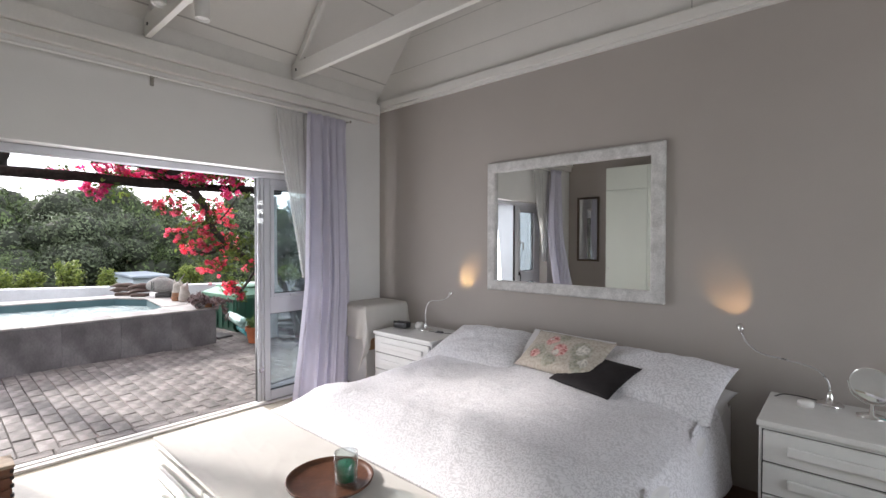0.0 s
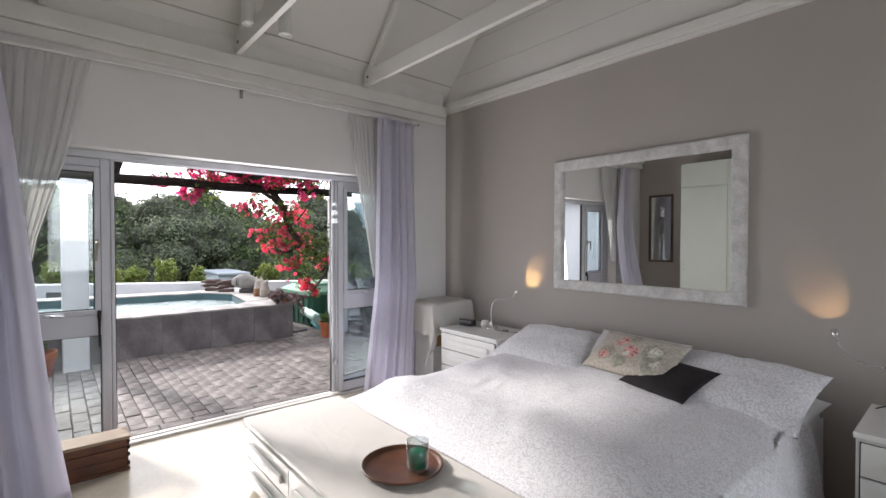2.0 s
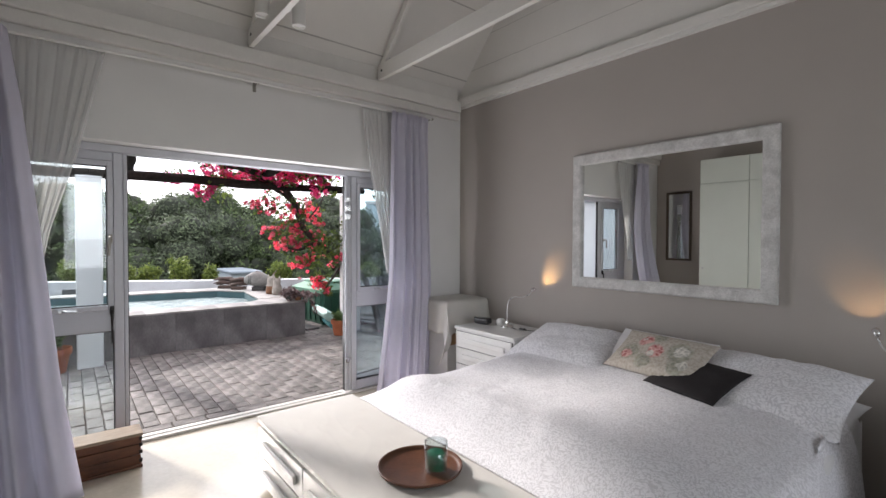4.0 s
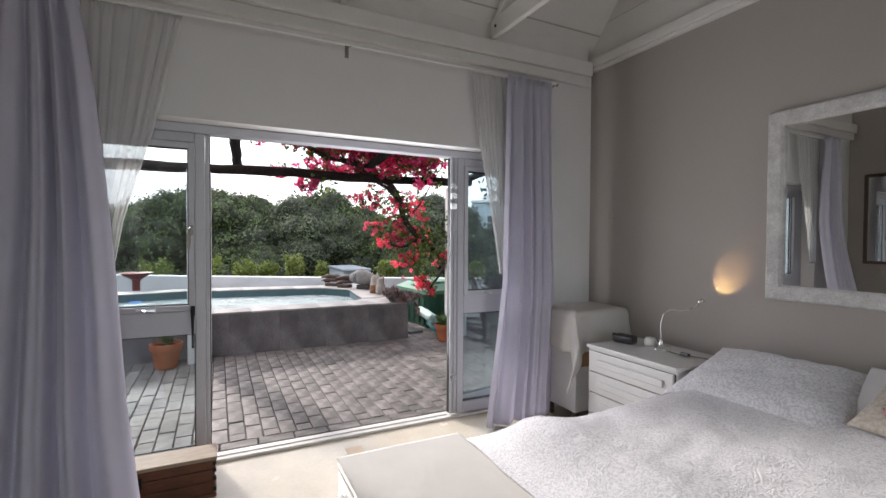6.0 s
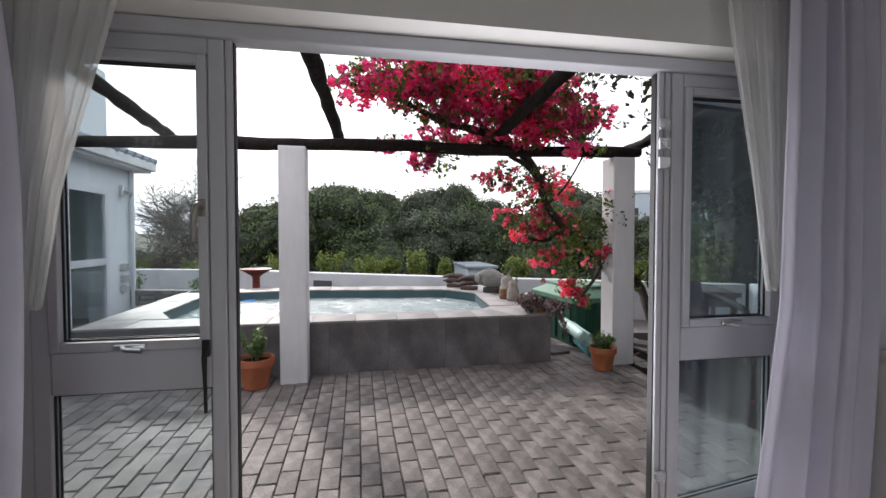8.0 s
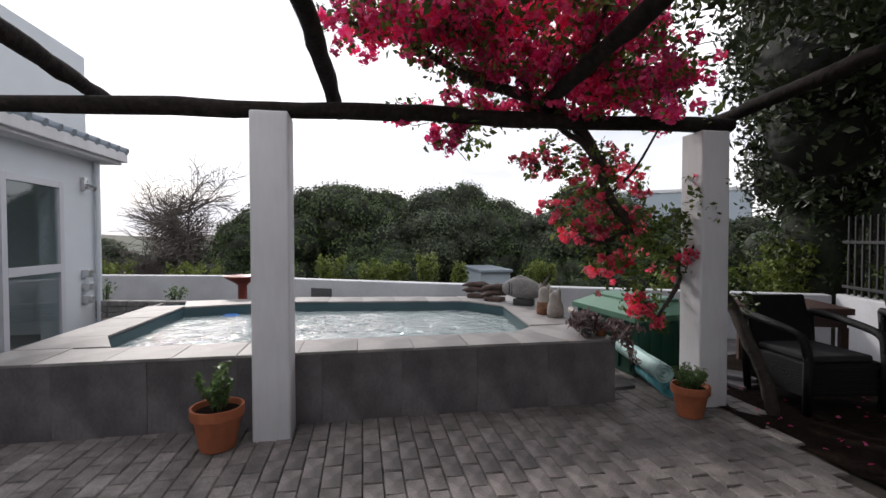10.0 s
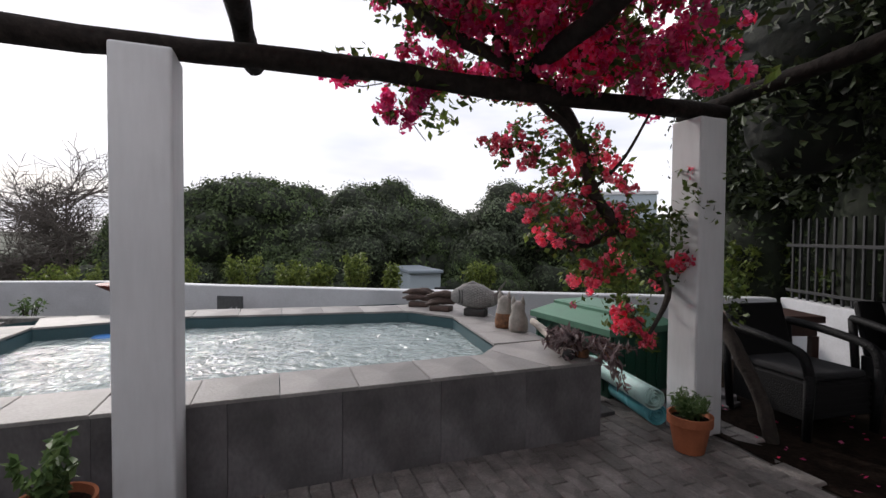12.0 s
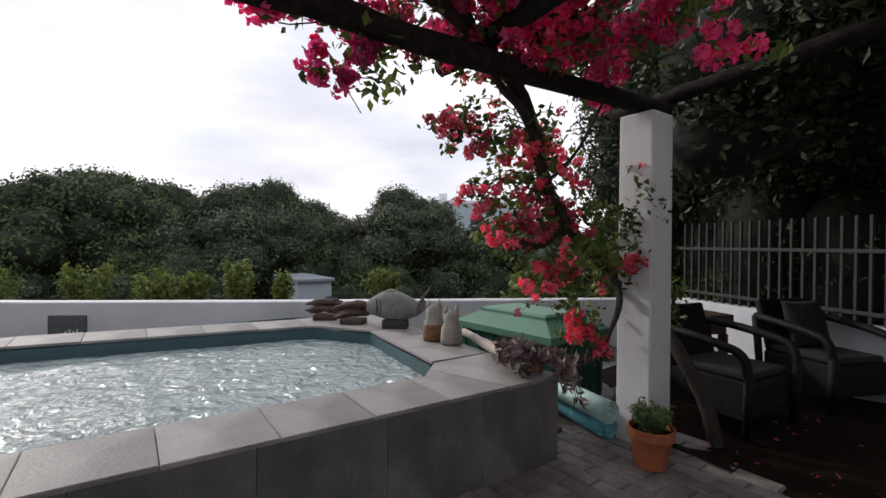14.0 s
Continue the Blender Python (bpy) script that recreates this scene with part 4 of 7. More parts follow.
def pillow(x, y, z, w, d, h, rx, rz, material, label, n=40):
    ob = new("pillow", finish("pillow", cushion(w, d, h, n), material, True))
    ob.matrix_basis = pose(x, y, z, rx, 0, rz)
    return tagged(ob, label, "pillow")


pillow(-3.66, 3.25, 0.66, 0.80, 0.60, 0.20, 18, 3, M["damask_pillow"], "plump grey-white damask pillow at the bed's head")
pillow(-2.46, 3.26, 0.66, 0.84, 0.60, 0.20, 18, -4, M["damask_pillow"], "plump grey-white damask pillow at the bed's head")
pillow(-2.36, 3.40, 0.56, 0.62, 0.42, 0.13, 8, -3, M["sheet"], "plain white pillow under the damask pillow")
pillow(-3.05, 3.30, 0.70, 0.66, 0.42, 0.11, 33, -6, M["sheet"], "white cotton pillow behind the floral cushion")
pillow(-2.97, 3.20, 0.735, 0.60, 0.36, 0.10, 33, -8, M["floral"], "rose-printed beige linen cushion on the bed")
pillow(-2.72, 3.10, 0.675, 0.46, 0.34, 0.07, 22, -16, M["black_cloth"], "black cotton cushion tucked under the floral cushion")


# drawer units
def drawer_unit(name, x, y, w, d, h, rows, cols, label, category, group=""):
    """Front faces -y; x, y is the front left corner."""
    t = thing(name, x, y, 0, label, category, group=group)
    part("body", rbox(0, w, 0.02, d, 0.04, h - 0.03, 0.003), M["lacquer"], t)
    part("top", rbox(-0.008, w + 0.008, 0.0, d, h - 0.028, h, 0.006), M["lacquer"], t)
    part("plinth", rbox(0.02, w - 0.02, 0.05, d - 0.02, 0, 0.038, 0.002), M["gasket"], t, "dark recessed plinth")
    # thin black sheet behind the drawers paints shade into their gaps
    part("recess", rbox(0.012, w - 0.012, 0.0185, 0.0199, 0.048, h - 0.0425, 0), M["gasket"], t, "black sheet painting the shade in the gaps round the drawers")
    cw = (w - 0.03) / cols
    rh = (h - 0.04 - 0.05) / rows
    for c in range(cols):
        for r in range(rows):
            a, b = 0.015 + c * cw + 0.003, 0.015 + (c + 1) * cw - 0.003
            z0, z1 = 0.05 + r * rh + 0.004, 0.05 + (r + 1) * rh - 0.004
            dr = part("drawer", rbox(a, b, 0.0, 0.018, z0, z1, 0.003), M["lacquer"], t)
            zm = z0 + (z1 - z0) * 0.52
            bm = bmesh.new()
            box(bm, a + 0.09, b - 0.06, -0.020, -0.001, zm - 0.026, zm + 0.020, 0.009, 3)
            part("grip", bm, M["lacquer"], dr, "long rounded white grip")
    return t


drawer_unit("nightstand", -4.77, 3.08, 0.70, 0.50, 0.675, 4, 1, "white lacquered bedside chest with four long-grip drawers", "nightstand", "bedside chests")
drawer_unit("nightstand", -1.86, 2.92, 0.70, 0.52, 0.675, 4, 1, "white lacquered bedside chest carrying a lamp and a make-up mirror", "nightstand", "bedside chests")
drawer_unit("drawer_bench", -4.36, 1.21, 1.95, 0.62, 0.412, 2, 3, "low white drawer bench at the foot of the bed", "bench")


def bench_cloth(u, v):
    x, y = -4.375 + u * 1.98, 1.206 + v * 0.626
    z = 0.4165 + 0.003 * max(0, noise.noise(Vector((x * 5, y * 5, 2)))) + 0.003 * max(0.0, 0.5 - abs(noise.noise(Vector((x * 3 + y * 9, y * 3 - x * 1.4, 5)))) * 7) + 0.002 * max(0.0, 0.4 - abs(noise.noise(Vector((x * 9 - y * 4, y * 7, 9)))) * 6)
    return (x, y, z)


tagged(new("cloth", finish("cloth", shell(bench_cloth, 160, 60, 0.003), M["tablecloth"], True)), "off-white cotton cloth spread over the bench top", "cloth")

tr = thing("tray", -3.27, 1.58, 0.423, "round turned brown wooden tray on the bench", "tray")
part("dish", lathe([(0.0, 0.0), (0.165, 0.0), (0.188, 0.012), (0.192, 0.022), (0.186, 0.024), (0.176, 0.012), (0.16, 0.008), (0.0, 0.008)], 48), M["tray"], tr, smooth=True)
cd = thing("candle", -3.20, 1.615, 0.432, "green wax candle in a clear glass tumbler", "candle")
part("tumbler", lathe([(0.0, 0.0), (0.046, 0.0), (0.05, 0.006), (0.052, 0.13), (0.0495, 0.13), (0.047, 0.012), (0.0, 0.012)], 32), M["glass"], cd, "clear glass tumbler", True)
part("wax", lathe([(0.0, 0.014), (0.045, 0.014), (0.046, 0.075), (0.040, 0.082), (0.0, 0.080)], 28), M["wax"], cd, "green candle wax", True)
part("wick", tube([(0, 0, 0.08), (0.002, 0, 0.092)], 0.0015, 6), M["iron"], cd)


# lamps with goosenecks, lit against the wall
def reading_lamp(x, y, neck, head, aim, watts, label):
    t = thing("reading_lamp", x, y, 0.675, label, "lamp", group="bedside lamps")
    part("base", lathe([(0.0, 0.0), (0.055, 0.0), (0.056, 0.008), (0.05, 0.014), (0.018, 0.018), (0.014, 0.05), (0.010, 0.07), (0.0, 0.07)], 28), M["chrome"], t, smooth=True)
    part("gooseneck", tube(bend(neck, 8), 0.0045, 8), M["steel"], t, "bent steel gooseneck", True)
    hv, av = Vector(head), Vector(aim)
    d = (av - hv).normalized()
    part("head", tube([hv - d * 0.022, hv - d * 0.016, hv, hv + d * 0.016, hv + d * 0.017], [0.008, 0.015, 0.017, 0.017, 0.012], 16), M["chrome"], t, "small round chrome head", True)
    sp = bpy.data.lights.new("lamp_beam", "SPOT")
    sp.energy, sp.color, sp.spot_size, sp.spot_blend, sp.shadow_soft_size = watts, (1.0, 0.62, 0.28), radians(62), 0.55, 0.006
    lo = new("lamp_beam", sp)
    o = Vector((x, y, 0.675))
    lo.matrix_basis = look(o + hv + d * 0.022, o + av)
    return t


reading_lamp(-4.42, 3.40, [(0, 0, 0.06), (-0.005, 0.0, 0.16), (0.0, 0.02, 0.235), (0.04, 0.04, 0.27), (0.11, 0.06, 0.275), (0.17, 0.09, 0.30), (0.19, 0.105, 0.33)], (0.20, 0.115, 0.345), (0.27, 0.25, 0.47), 1.1, "chrome gooseneck lamp, lit towards the wall, on the bedside chest")
reading_lamp(-1.62, 3.37, [(0, 0, 0.06), (-0.01, 0.0, 0.12), (-0.06, 0.01, 0.17), (-0.17, 0.03, 0.19), (-0.29, 0.06, 0.20), (-0.36, 0.08, 0.245), (-0.39, 0.09, 0.30)], (-0.395, 0.10, 0.325), (-0.47, 0.28, 0.48), 0.45, "chrome gooseneck lamp, lit towards the wall, beside the make-up mirror")

# things on the bedside chests
rd = thing("clock_radio", -4.66, 3.33, 0.675, "small black clock radio on the bedside chest", "clock radio", rz=12)
part("case", rbox(-0.075, 0.075, -0.045, 0.045, 0.004, 0.062, 0.018, 3), M["plastic_black"], rd)
part("display", rbox(-0.05, 0.05, -0.048, -0.0455, 0.02, 0.045, 0.001), M["gasket"], rd)
part("handle", tube(bend([(-0.075, 0.02, 0.03), (-0.10, 0.02, 0.05), (-0.10, 0.02, 0.025)], 5), 0.01, 8), M["plastic_black"], rd)
ob = new("white_jar", finish("white_jar", lathe([(0, 0), (0.035, 0), (0.042, 0.02), (0.04, 0.045), (0.028, 0.06), (0, 0.064)], 24), M["plastic_white"], True))
ob.matrix_basis = pose(-4.52, 3.42, 0.675)
tagged(ob, "small round white pot beside the clock radio", "pot")
cab = thing("lamp_cable", -4.36, 3.38, 0.677, "thin lamp cable with a black inline switch", "cable")
part("cord", tube(bend([(0, 0, 0.004), (0.10, -0.01, 0.004), (0.2, 0.03, 0.004), (0.27, 0.05, 0.004)], 6), 0.003, 6), M["plastic_black"], cab)
part("switch", rbox(0.10, 0.16, -0.012, 0.014, 0.003, 0.020, 0.005), M["plastic_black"], cab)
cab2 = thing("lamp_cable", -1.66, 3.37, 0.677, "black lamp cable running off the bedside chest", "cable")
part("cord", tube(bend([(0, 0.03, 0.004), (-0.10, 0.05, 0.004), (-0.165, 0.0, 0.006), (-0.20, -0.03, -0.05), (-0.22, -0.06, -0.3), (-0.23, -0.1, -0.55), (-0.24, -0.12, -0.664)], 6), 0.003, 6), M["plastic_black"], cab2)
part("switch", rbox(-0.205, -0.18, -0.045, 0.015, -0.028, -0.006, 0.005), M["plastic_black"], cab2)
ob = new("pill_box", finish("pill_box", lathe([(0, 0), (0.032, 0), (0.034, 0.004), (0.034, 0.02), (0.03, 0.026), (0, 0.027)], 24), M["plastic_white"], True))
ob.matrix_basis = pose(-1.71, 3.28, 0.675)
tagged(ob, "small round white box on the bedside chest", "box")
mm = thing("makeup_mirror", -1.47, 3.30, 0.675, "round chrome make-up mirror on a stand", "mirror", rz=-18)
part("stand", lathe([(0, 0), (0.055, 0), (0.056, 0.006), (0.012, 0.012), (0.008, 0.06), (0.0, 0.062)], 28), M["chrome"], mm, smooth=True)
bm = bmesh.new()
lathe([(0.0, -0.008), (0.082, -0.008), (0.086, 0.0), (0.082, 0.008), (0.076, 0.004), (0.0, 0.004)], 40, bm)
bmesh.ops.rotate(bm, verts=bm.verts[:], cent=(0, 0, 0), matrix=Matrix.Rotation(radians(100), 3, "X"))
bmesh.ops.translate(bm, verts=bm.verts[:], vec=(0, 0, 0.15))
part("disc", bm, M["mirror"], mm, "round mirror disc", True)
part("yoke", tube(bend([(-0.09, 0, 0.15), (-0.07, 0, 0.09), (0, 0, 0.058), (0.07, 0, 0.09), (0.09, 0, 0.15)], 6), 0.004, 8), M["chrome"], mm)
ob = new("aqua_bottle", finish("aqua_bottle", lathe([(0, 0), (0.03, 0), (0.032, 0.01), (0.032, 0.07), (0.015, 0.085), (0.015, 0.1), (0, 0.1)], 20), M["plastic_aqua"], True))
ob.matrix_basis = pose(-1.32, 3.34, 0.675)
tagged(ob, "small aqua bottle beside the make-up mirror", "bottle")

# boxed table in the corner with a cloth thrown over
ct = thing("side_cabinet", -5.12, 3.37, 0, "white box cabinet in the corner under a cloth", "cabinet")
part("body", rbox(-0.17, 0.17, -0.23, 0.25, 0.10, 0.86, 0.01), M["lacquer"], ct)
part("carton", rbox(0.171, 0.186, -0.22, -0.04, 0.45, 0.60, 0.004), M["cardboard"], ct, "brown cardboard edge")
for sx in (-0.145, 0.145):
    for sy in (-0.20, 0.22):
        part("leg", rbox(sx - 0.02, sx + 0.02, sy - 0.02, sy + 0.02, 0, 0.10, 0.003), M["dark_frame"], ct)


def table_cloth(u, v):
    a, b = (u * 2 - 1) * 0.46, (v * 2 - 1) * 0.52
    ox, oy = max(0.0, abs(a) - 0.200), max(0.0, abs(b) - 0.260)
    sx, sy = (1 if a > 0 else -1), (1 if b > 0 else -1)
    both = min(ox, oy)
    x = -5.12 + max(-0.200, min(0.200, a)) + sx * (0.012 * (ox > 0) + (0.07 + 0.09 * math.sin(b * 16)) * ox + 0.34 * both) + 0.16 * oy * math.sin(a * 19 + 0.6)
    y = 3.37 + max(-0.260, min(0.260, b)) + sy * (0.012 * (oy > 0) + (0.07 + 0.09 * math.sin(a * 19)) * oy + 0.34 * both) + 0.14 * ox * math.sin(b * 16 + 0.4)
    drop = max(ox, oy) + 0.80 * both
    soft = 0.02 * (max(0.0, abs(a) / 0.2 - 0.8) + max(0.0, abs(b) / 0.26 - 0.85)) if not (ox or oy) else 0.006
    return (max(x, WX + 0.012), min(y, NY - 0.012), 0.878 - drop * 1.18 - soft + 0.004 * noise.noise(Vector((a * 9, b * 9, 1))))


tagged(new("cloth", finish("cloth", shell(table_cloth, 60, 60, 0.003), M["tablecloth"], True)), "white cloth draped over the corner cabinet", "cloth")

# wooden trunk by the doors
tk = thing("wooden_trunk", -5.172, 0.46, 0, "small old reddish wooden trunk with a worn pale lid", "trunk")
for i in range(2):
    part("board", rbox(-0.085, 0.085, -0.25, 0.25, 0.018 + i * 0.066, 0.082 + i * 0.066, 0.004), M["trunk"], tk)
part("lid_rim", rbox(-0.089, 0.089, -0.254, 0.254, 0.153, 0.200, 0.004), M["trunk"], tk)
part("lid", rbox(-0.094, 0.094, -0.258, 0.262, 0.201, 0.220, 0.005), M["trunk_top"], tk, "worn pale wooden lid")
part("base_moulding", rbox(-0.094, 0.094, -0.258, 0.258, 0.0, 0.020, 0.004), M["trunk"], tk)
bm = rbox(0.088, 0.097, -0.13, -0.085, 0.115, 0.175, 0.003)
tube([(0.097, -0.107, 0.135), (0.106, -0.107, 0.13)], 0.013, 10, bm)
part("clasp", bm, M["iron"], tk, "black iron clasp")
for zc in (0.045, 0.10, 0.145, 0.185):
    part("corner_strap", rbox(0.070, 0.094, 0.240, 0.258, zc - 0.011, zc + 0.011, 0.004), M["iron"], tk, "black iron corner strap")

# wardrobe and framed mirror on the far side of the room
wd = thing("wardrobe", -4.50, -0.42, 0, "tall pale built-in wardrobe with plain doors", "wardrobe")
part("carcass", rbox(0, 4.5, -0.42, -0.022, 0, 2.66, 0.003), M["cupboard"], wd)
for i in range(7):
    a = 0.004 + i * 0.6425
    dr = part("door", rbox(a, a + 0.636, -0.02, 0.0, 0.06, 2.29, 0.003), M["cupboard"], wd)
    part("knob", lathe([(0, 0), (0.008, 0), (0.012, 0.02), (0, 0.024)], 12, at=(0, 0, 0)), M["steel"], dr).matrix_basis = pose(a + (0.59 if i % 2 else 0.05), 0.0, 1.05, -90, 0, 0)
    part("top_door", rbox(a, a + 0.636, -0.02, 0.0, 2.30, 2.65, 0.003), M["cupboard"], wd)
fm = thing("framed_mirror", -4.98, SY, 1.69, "narrow mirror in a dark wooden frame", "mirror")
bm = bmesh.new()
for x0, x1, z0, z1 in ((-0.20, -0.165, -0.56, 0.56), (0.165, 0.20, -0.56, 0.56), (-0.165, 0.165, -0.56, -0.525), (-0.165, 0.165, 0.525, 0.56)):
    box(bm, x0, x1, 0.0, 0.03, z0, z1, 0.005)
part("frame", bm, M["dark_frame"], fm)
part("mirror_glass", rbox(-0.165, 0.165, 0.004, 0.012, -0.525, 0.525, 0), M["mirror"], fm)


# ---- outside: ground, walls, house ----
PZ = 0.02                                  # top of the paving
WALL = [(-15.6, -7.0), (-14.1, -1.2), (-13.2, 0.1), (-11.9, 2.45), (-9.64, 6.83)]
WALL_TOP = 0.62


def ground_z(x, y):
    d = max(0.0, math.hypot(x + 6.5, y - 1.5) - 11.0)
    return -0.12 - 3.4 * (1 - math.exp(-d / 6.0)) + 0.25 * noise.noise(Vector((x * 0.1, y * 0.1, 0))) * min(1, d / 5)


bm = bmesh.new()
rings = [0.0, 3, 6, 9, 11, 12.5, 14, 16, 18, 21, 25, 30, 40, 60, 100, 200, 500, 1500, 4000]
prev = None
for r in rings:
    ring = [bm.verts.new((-6.5 + r * math.cos(a), 1.5 + r * math.sin(a), ground_z(-6.5 + r * math.cos(a), 1.5 + r * math.sin(a)))) for a in [2 * math.pi * k / 48 for k in range(48)]] if r else [bm.verts.new((-6.5, 1.5, -0.12))]
    if prev:
        for k in range(48):
            if len(prev) == 1:
                bm.faces.new((prev[0], ring[k], ring[(k + 1) % 48]))
            else:
                bm.faces.new((prev[k], ring[k], ring[(k + 1) % 48], prev[(k + 1) % 48]))
    prev = ring
setting("ground", bm, M["ground"], "scrubby ground falling away beyond the garden wall", "ground", True)

bm = bmesh.new()
prev = None
for k in range(97):
    a = math.pi * 0.45 + math.pi * 1.1 * k / 96
    x, y = 170 * math.cos(a), 170 * math.sin(a)
    h = 3.0 + 3.0 * noise.noise(Vector((k * 0.13, 0, 4))) + 1.0 * noise.noise(Vector((k * 0.9, 0, 4)))
    col = [bm.verts.new((x * s, y * s, z)) for s, z in ((0.7, -4.5), (0.85, h * 0.3 - 2), (1.0, h), (1.2, h - 6))]
    if prev:
        for i in range(3):
            bm.faces.new((prev[i], col[i], col[i + 1], prev[i + 1]))
    prev = col
setting("backdrop", bm, M["hill"], "low scrub-covered ridge in the distance", "hill", True)


def wall_run(name, pts, z0, z1, th, label, cap=True):
    bm = bmesh.new()
    P = [Vector((*p, 0)) for p in pts]
    off = []
    for i, p in enumerate(P):
        d = (P[min(i + 1, len(P) - 1)] - P[max(0, i - 1)]).normalized()
        off.append(Vector((-d.y, d.x, 0)) * th)
    rows = []
    for p, o in zip(P, off):
        q = [(p, z0), (p, z1 - 0.012), (p + o * 0.06, z1), (p + o * 0.94, z1), (p + o, z1 - 0.012), (p + o, z0)]
        rows.append([bm.verts.new((v.x, v.y, z)) for v, z in q])
    for a, b in zip(rows, rows[1:]):
        for i in range(5):
            bm.faces.new((a[i], b[i], b[i + 1], a[i + 1]))
    bm.faces.new(rows[0])
    bm.faces.new(rows[-1][::-1])
    bmesh.ops.recalc_face_normals(bm, faces=bm.faces[:])
    return setting(name, bm, M["render_wall"], label, "wall")


wall_run("garden_wall_far", WALL, -0.4, WALL_TOP, 0.2, "low white rendered garden wall beyond the pool")
FENCE = [(-9.64, 6.83), (-4.6, 5.03)]
wall_run("garden_wall_side", [(-9.62, 6.87), (-4.6, 5.07)], -0.4, WALL_TOP + 0.02, 0.2, "low white rendered wall under a bar fence")

pl = thing("wall_plaque", -13.0, 0.44, 0.24, "small grey slate plaque on the garden wall", "plaque", rz=-29)
part("slate", rbox(-0.03, 0.012, -0.2, 0.2, -0.03, 0.235, 0.004), M["plaque"], pl)
bm = bmesh.new()
for k in range(4):
    box(bm, 0.013, 0.016, -0.02 + k * 0.04, 0.0 + k * 0.04, 0.03, 0.06 + 0.02 * (k % 2))
part("lettering", bm, M["render_wall"], pl, "worn pale lettering")

# fence on the side wall
fd = Vector((FENCE[1][0] - FENCE[0][0], FENCE[1][1] - FENCE[0][1], 0))
fl = fd.length
fe = thing("bar_fence", FENCE[0][0] + 0.04, FENCE[0][1] + 0.13, WALL_TOP + 0.02, "grey metal bar fence on the side wall", "fence", rz=math.degrees(math.atan2(fd.y, fd.x)))
bar = finish("bar", rbox(-0.013, 0.013, -0.013, 0.013, 0.0, 0.95, 0.003), M["fence"])
for i in range(int(fl / 0.115)):
    piece("bar", bar, fe, pose(0.08 + i * 0.115, 0, 0.0))
for z in (0.62, 0.08):
    part("rail", rbox(0, fl - 0.1, -0.026, -0.017, z, z + 0.035, 0.003), M["fence"], fe)

# soil bed where the paving stops
bm = bmesh.new()
sx0, sx1, sy0, sy1 = -9.4, -5.75, 3.86, 6.2


def soil_f(u, v):
    x, y = sx0 + u * (sx1 - sx0), sy0 + v * (sy1 - sy0)
    y += 0.10 * noise.noise(Vector((x * 2, 1, 0))) * (1 - v)
    return (x, y, 0.012 + 0.03 * noise.noise(Vector((x * 3, y * 3, 0))) + 0.02 * v)


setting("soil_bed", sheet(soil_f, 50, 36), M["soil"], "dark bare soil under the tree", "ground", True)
bm = bmesh.new()
box(bm, -15, WX - T - 0.002, -6.5, 8.5, -0.3, -0.012)
setting("pavement", bm, M["sand"], "dark sand under and between the paving bricks", "pavement")
bm = bmesh.new()
box(bm, -11.2, -8.4, 3.3, 6.2, -0.02, 0.014, 0.004)
setting("pavement_slab", bm, M["slab"], "bare cement behind the pillar", "pavement")

# own house, outside face
bm = bmesh.new()
box(bm, WX - T - 0.004, WX - T - 0.001, SY - 3.0, DOOR_Y0, 0, 2.95)
box(bm, WX - T - 0.004, WX - T - 0.001, DOOR_Y1, NY + 4.0, 0, 2.95)
box(bm, WX - T - 0.004, WX - T - 0.001, DOOR_Y0, DOOR_Y1, DOOR_Z, 2.95)
setting("house_front", bm, M["render_white"], "white rendered house front", "wall")

# neighbouring wing of the house
wing = thing("house_wing", -9.0, -2.6, 0, "white rendered house wing with patio doors beside the pool", "house")
bm = bmesh.new()
box(bm, -3.26, -2.45, -0.25, 0, 0, 2.42)
box(bm, 0.7, 3.15, -0.25, 0, 0, 2.42)
box(bm, -2.45, 0.7, -0.25, 0, 2.05, 2.42)
box(bm, -3.26, -3.02, -3.5, -0.25, 0, 2.42)
part("wall", bm, M["house_wall"], wing)
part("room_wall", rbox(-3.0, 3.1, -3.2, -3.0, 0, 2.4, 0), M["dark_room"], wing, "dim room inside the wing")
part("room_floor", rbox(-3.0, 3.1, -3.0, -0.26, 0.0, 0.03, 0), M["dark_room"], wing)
bm = bmesh.new()
box(bm, -3.55, 3.15, -3.6, 0.28, 2.46, 2.60, 0.01)
box(bm, -3.50, 3.15, -3.6, 0.22, 2.42, 2.46, 0.003)
part("eave", bm, M["render_white"], wing, "white boxed eave")
bm = bmesh.new()
for k in range(26):
    x = -3.5 + k * 0.255
    tube([(x, 0.30, 2.62), (x, -1.9, 3.35)], 0.05, 8, bm)
part("roof", bm, M["far_roof"], wing, "grey ribbed roof")
part("upper_storey", rbox(-7.6, 2.5, -6.0, -2.4, 2.6, 5.4, 0.02), M["house_wall"], wing, "pale blue-grey upper storey")
for x0, x1, yo in ((-2.42, -1.40, 0.03), (-1.40, -0.36, -0.10), (-0.36, 0.68, -0.10)):
    d = part("patio_door", rbox(x0, x0 + 0.08, yo - 0.03, yo + 0.03, 0.03, 2.04, 0.004), M["alu"], wing)
    part("stile", rbox(x1 - 0.08, x1, yo - 0.03, yo + 0.03, 0.03, 2.04, 0.004), M["alu"], d)
    for z0, z1 in ((0.03, 0.12), (0.92, 1.02), (1.96, 2.04)):
        part("rail", rbox(x0 + 0.08, x1 - 0.08, yo - 0.03, yo + 0.03, z0, z1, 0.004), M["alu"], d)
    p = part("pane", rbox(x0 + 0.08, x1 - 0.08, yo - 0.004, yo + 0.004, 0.12, 1.96, 0), M["glass"], d)
    p.visible_shadow = False
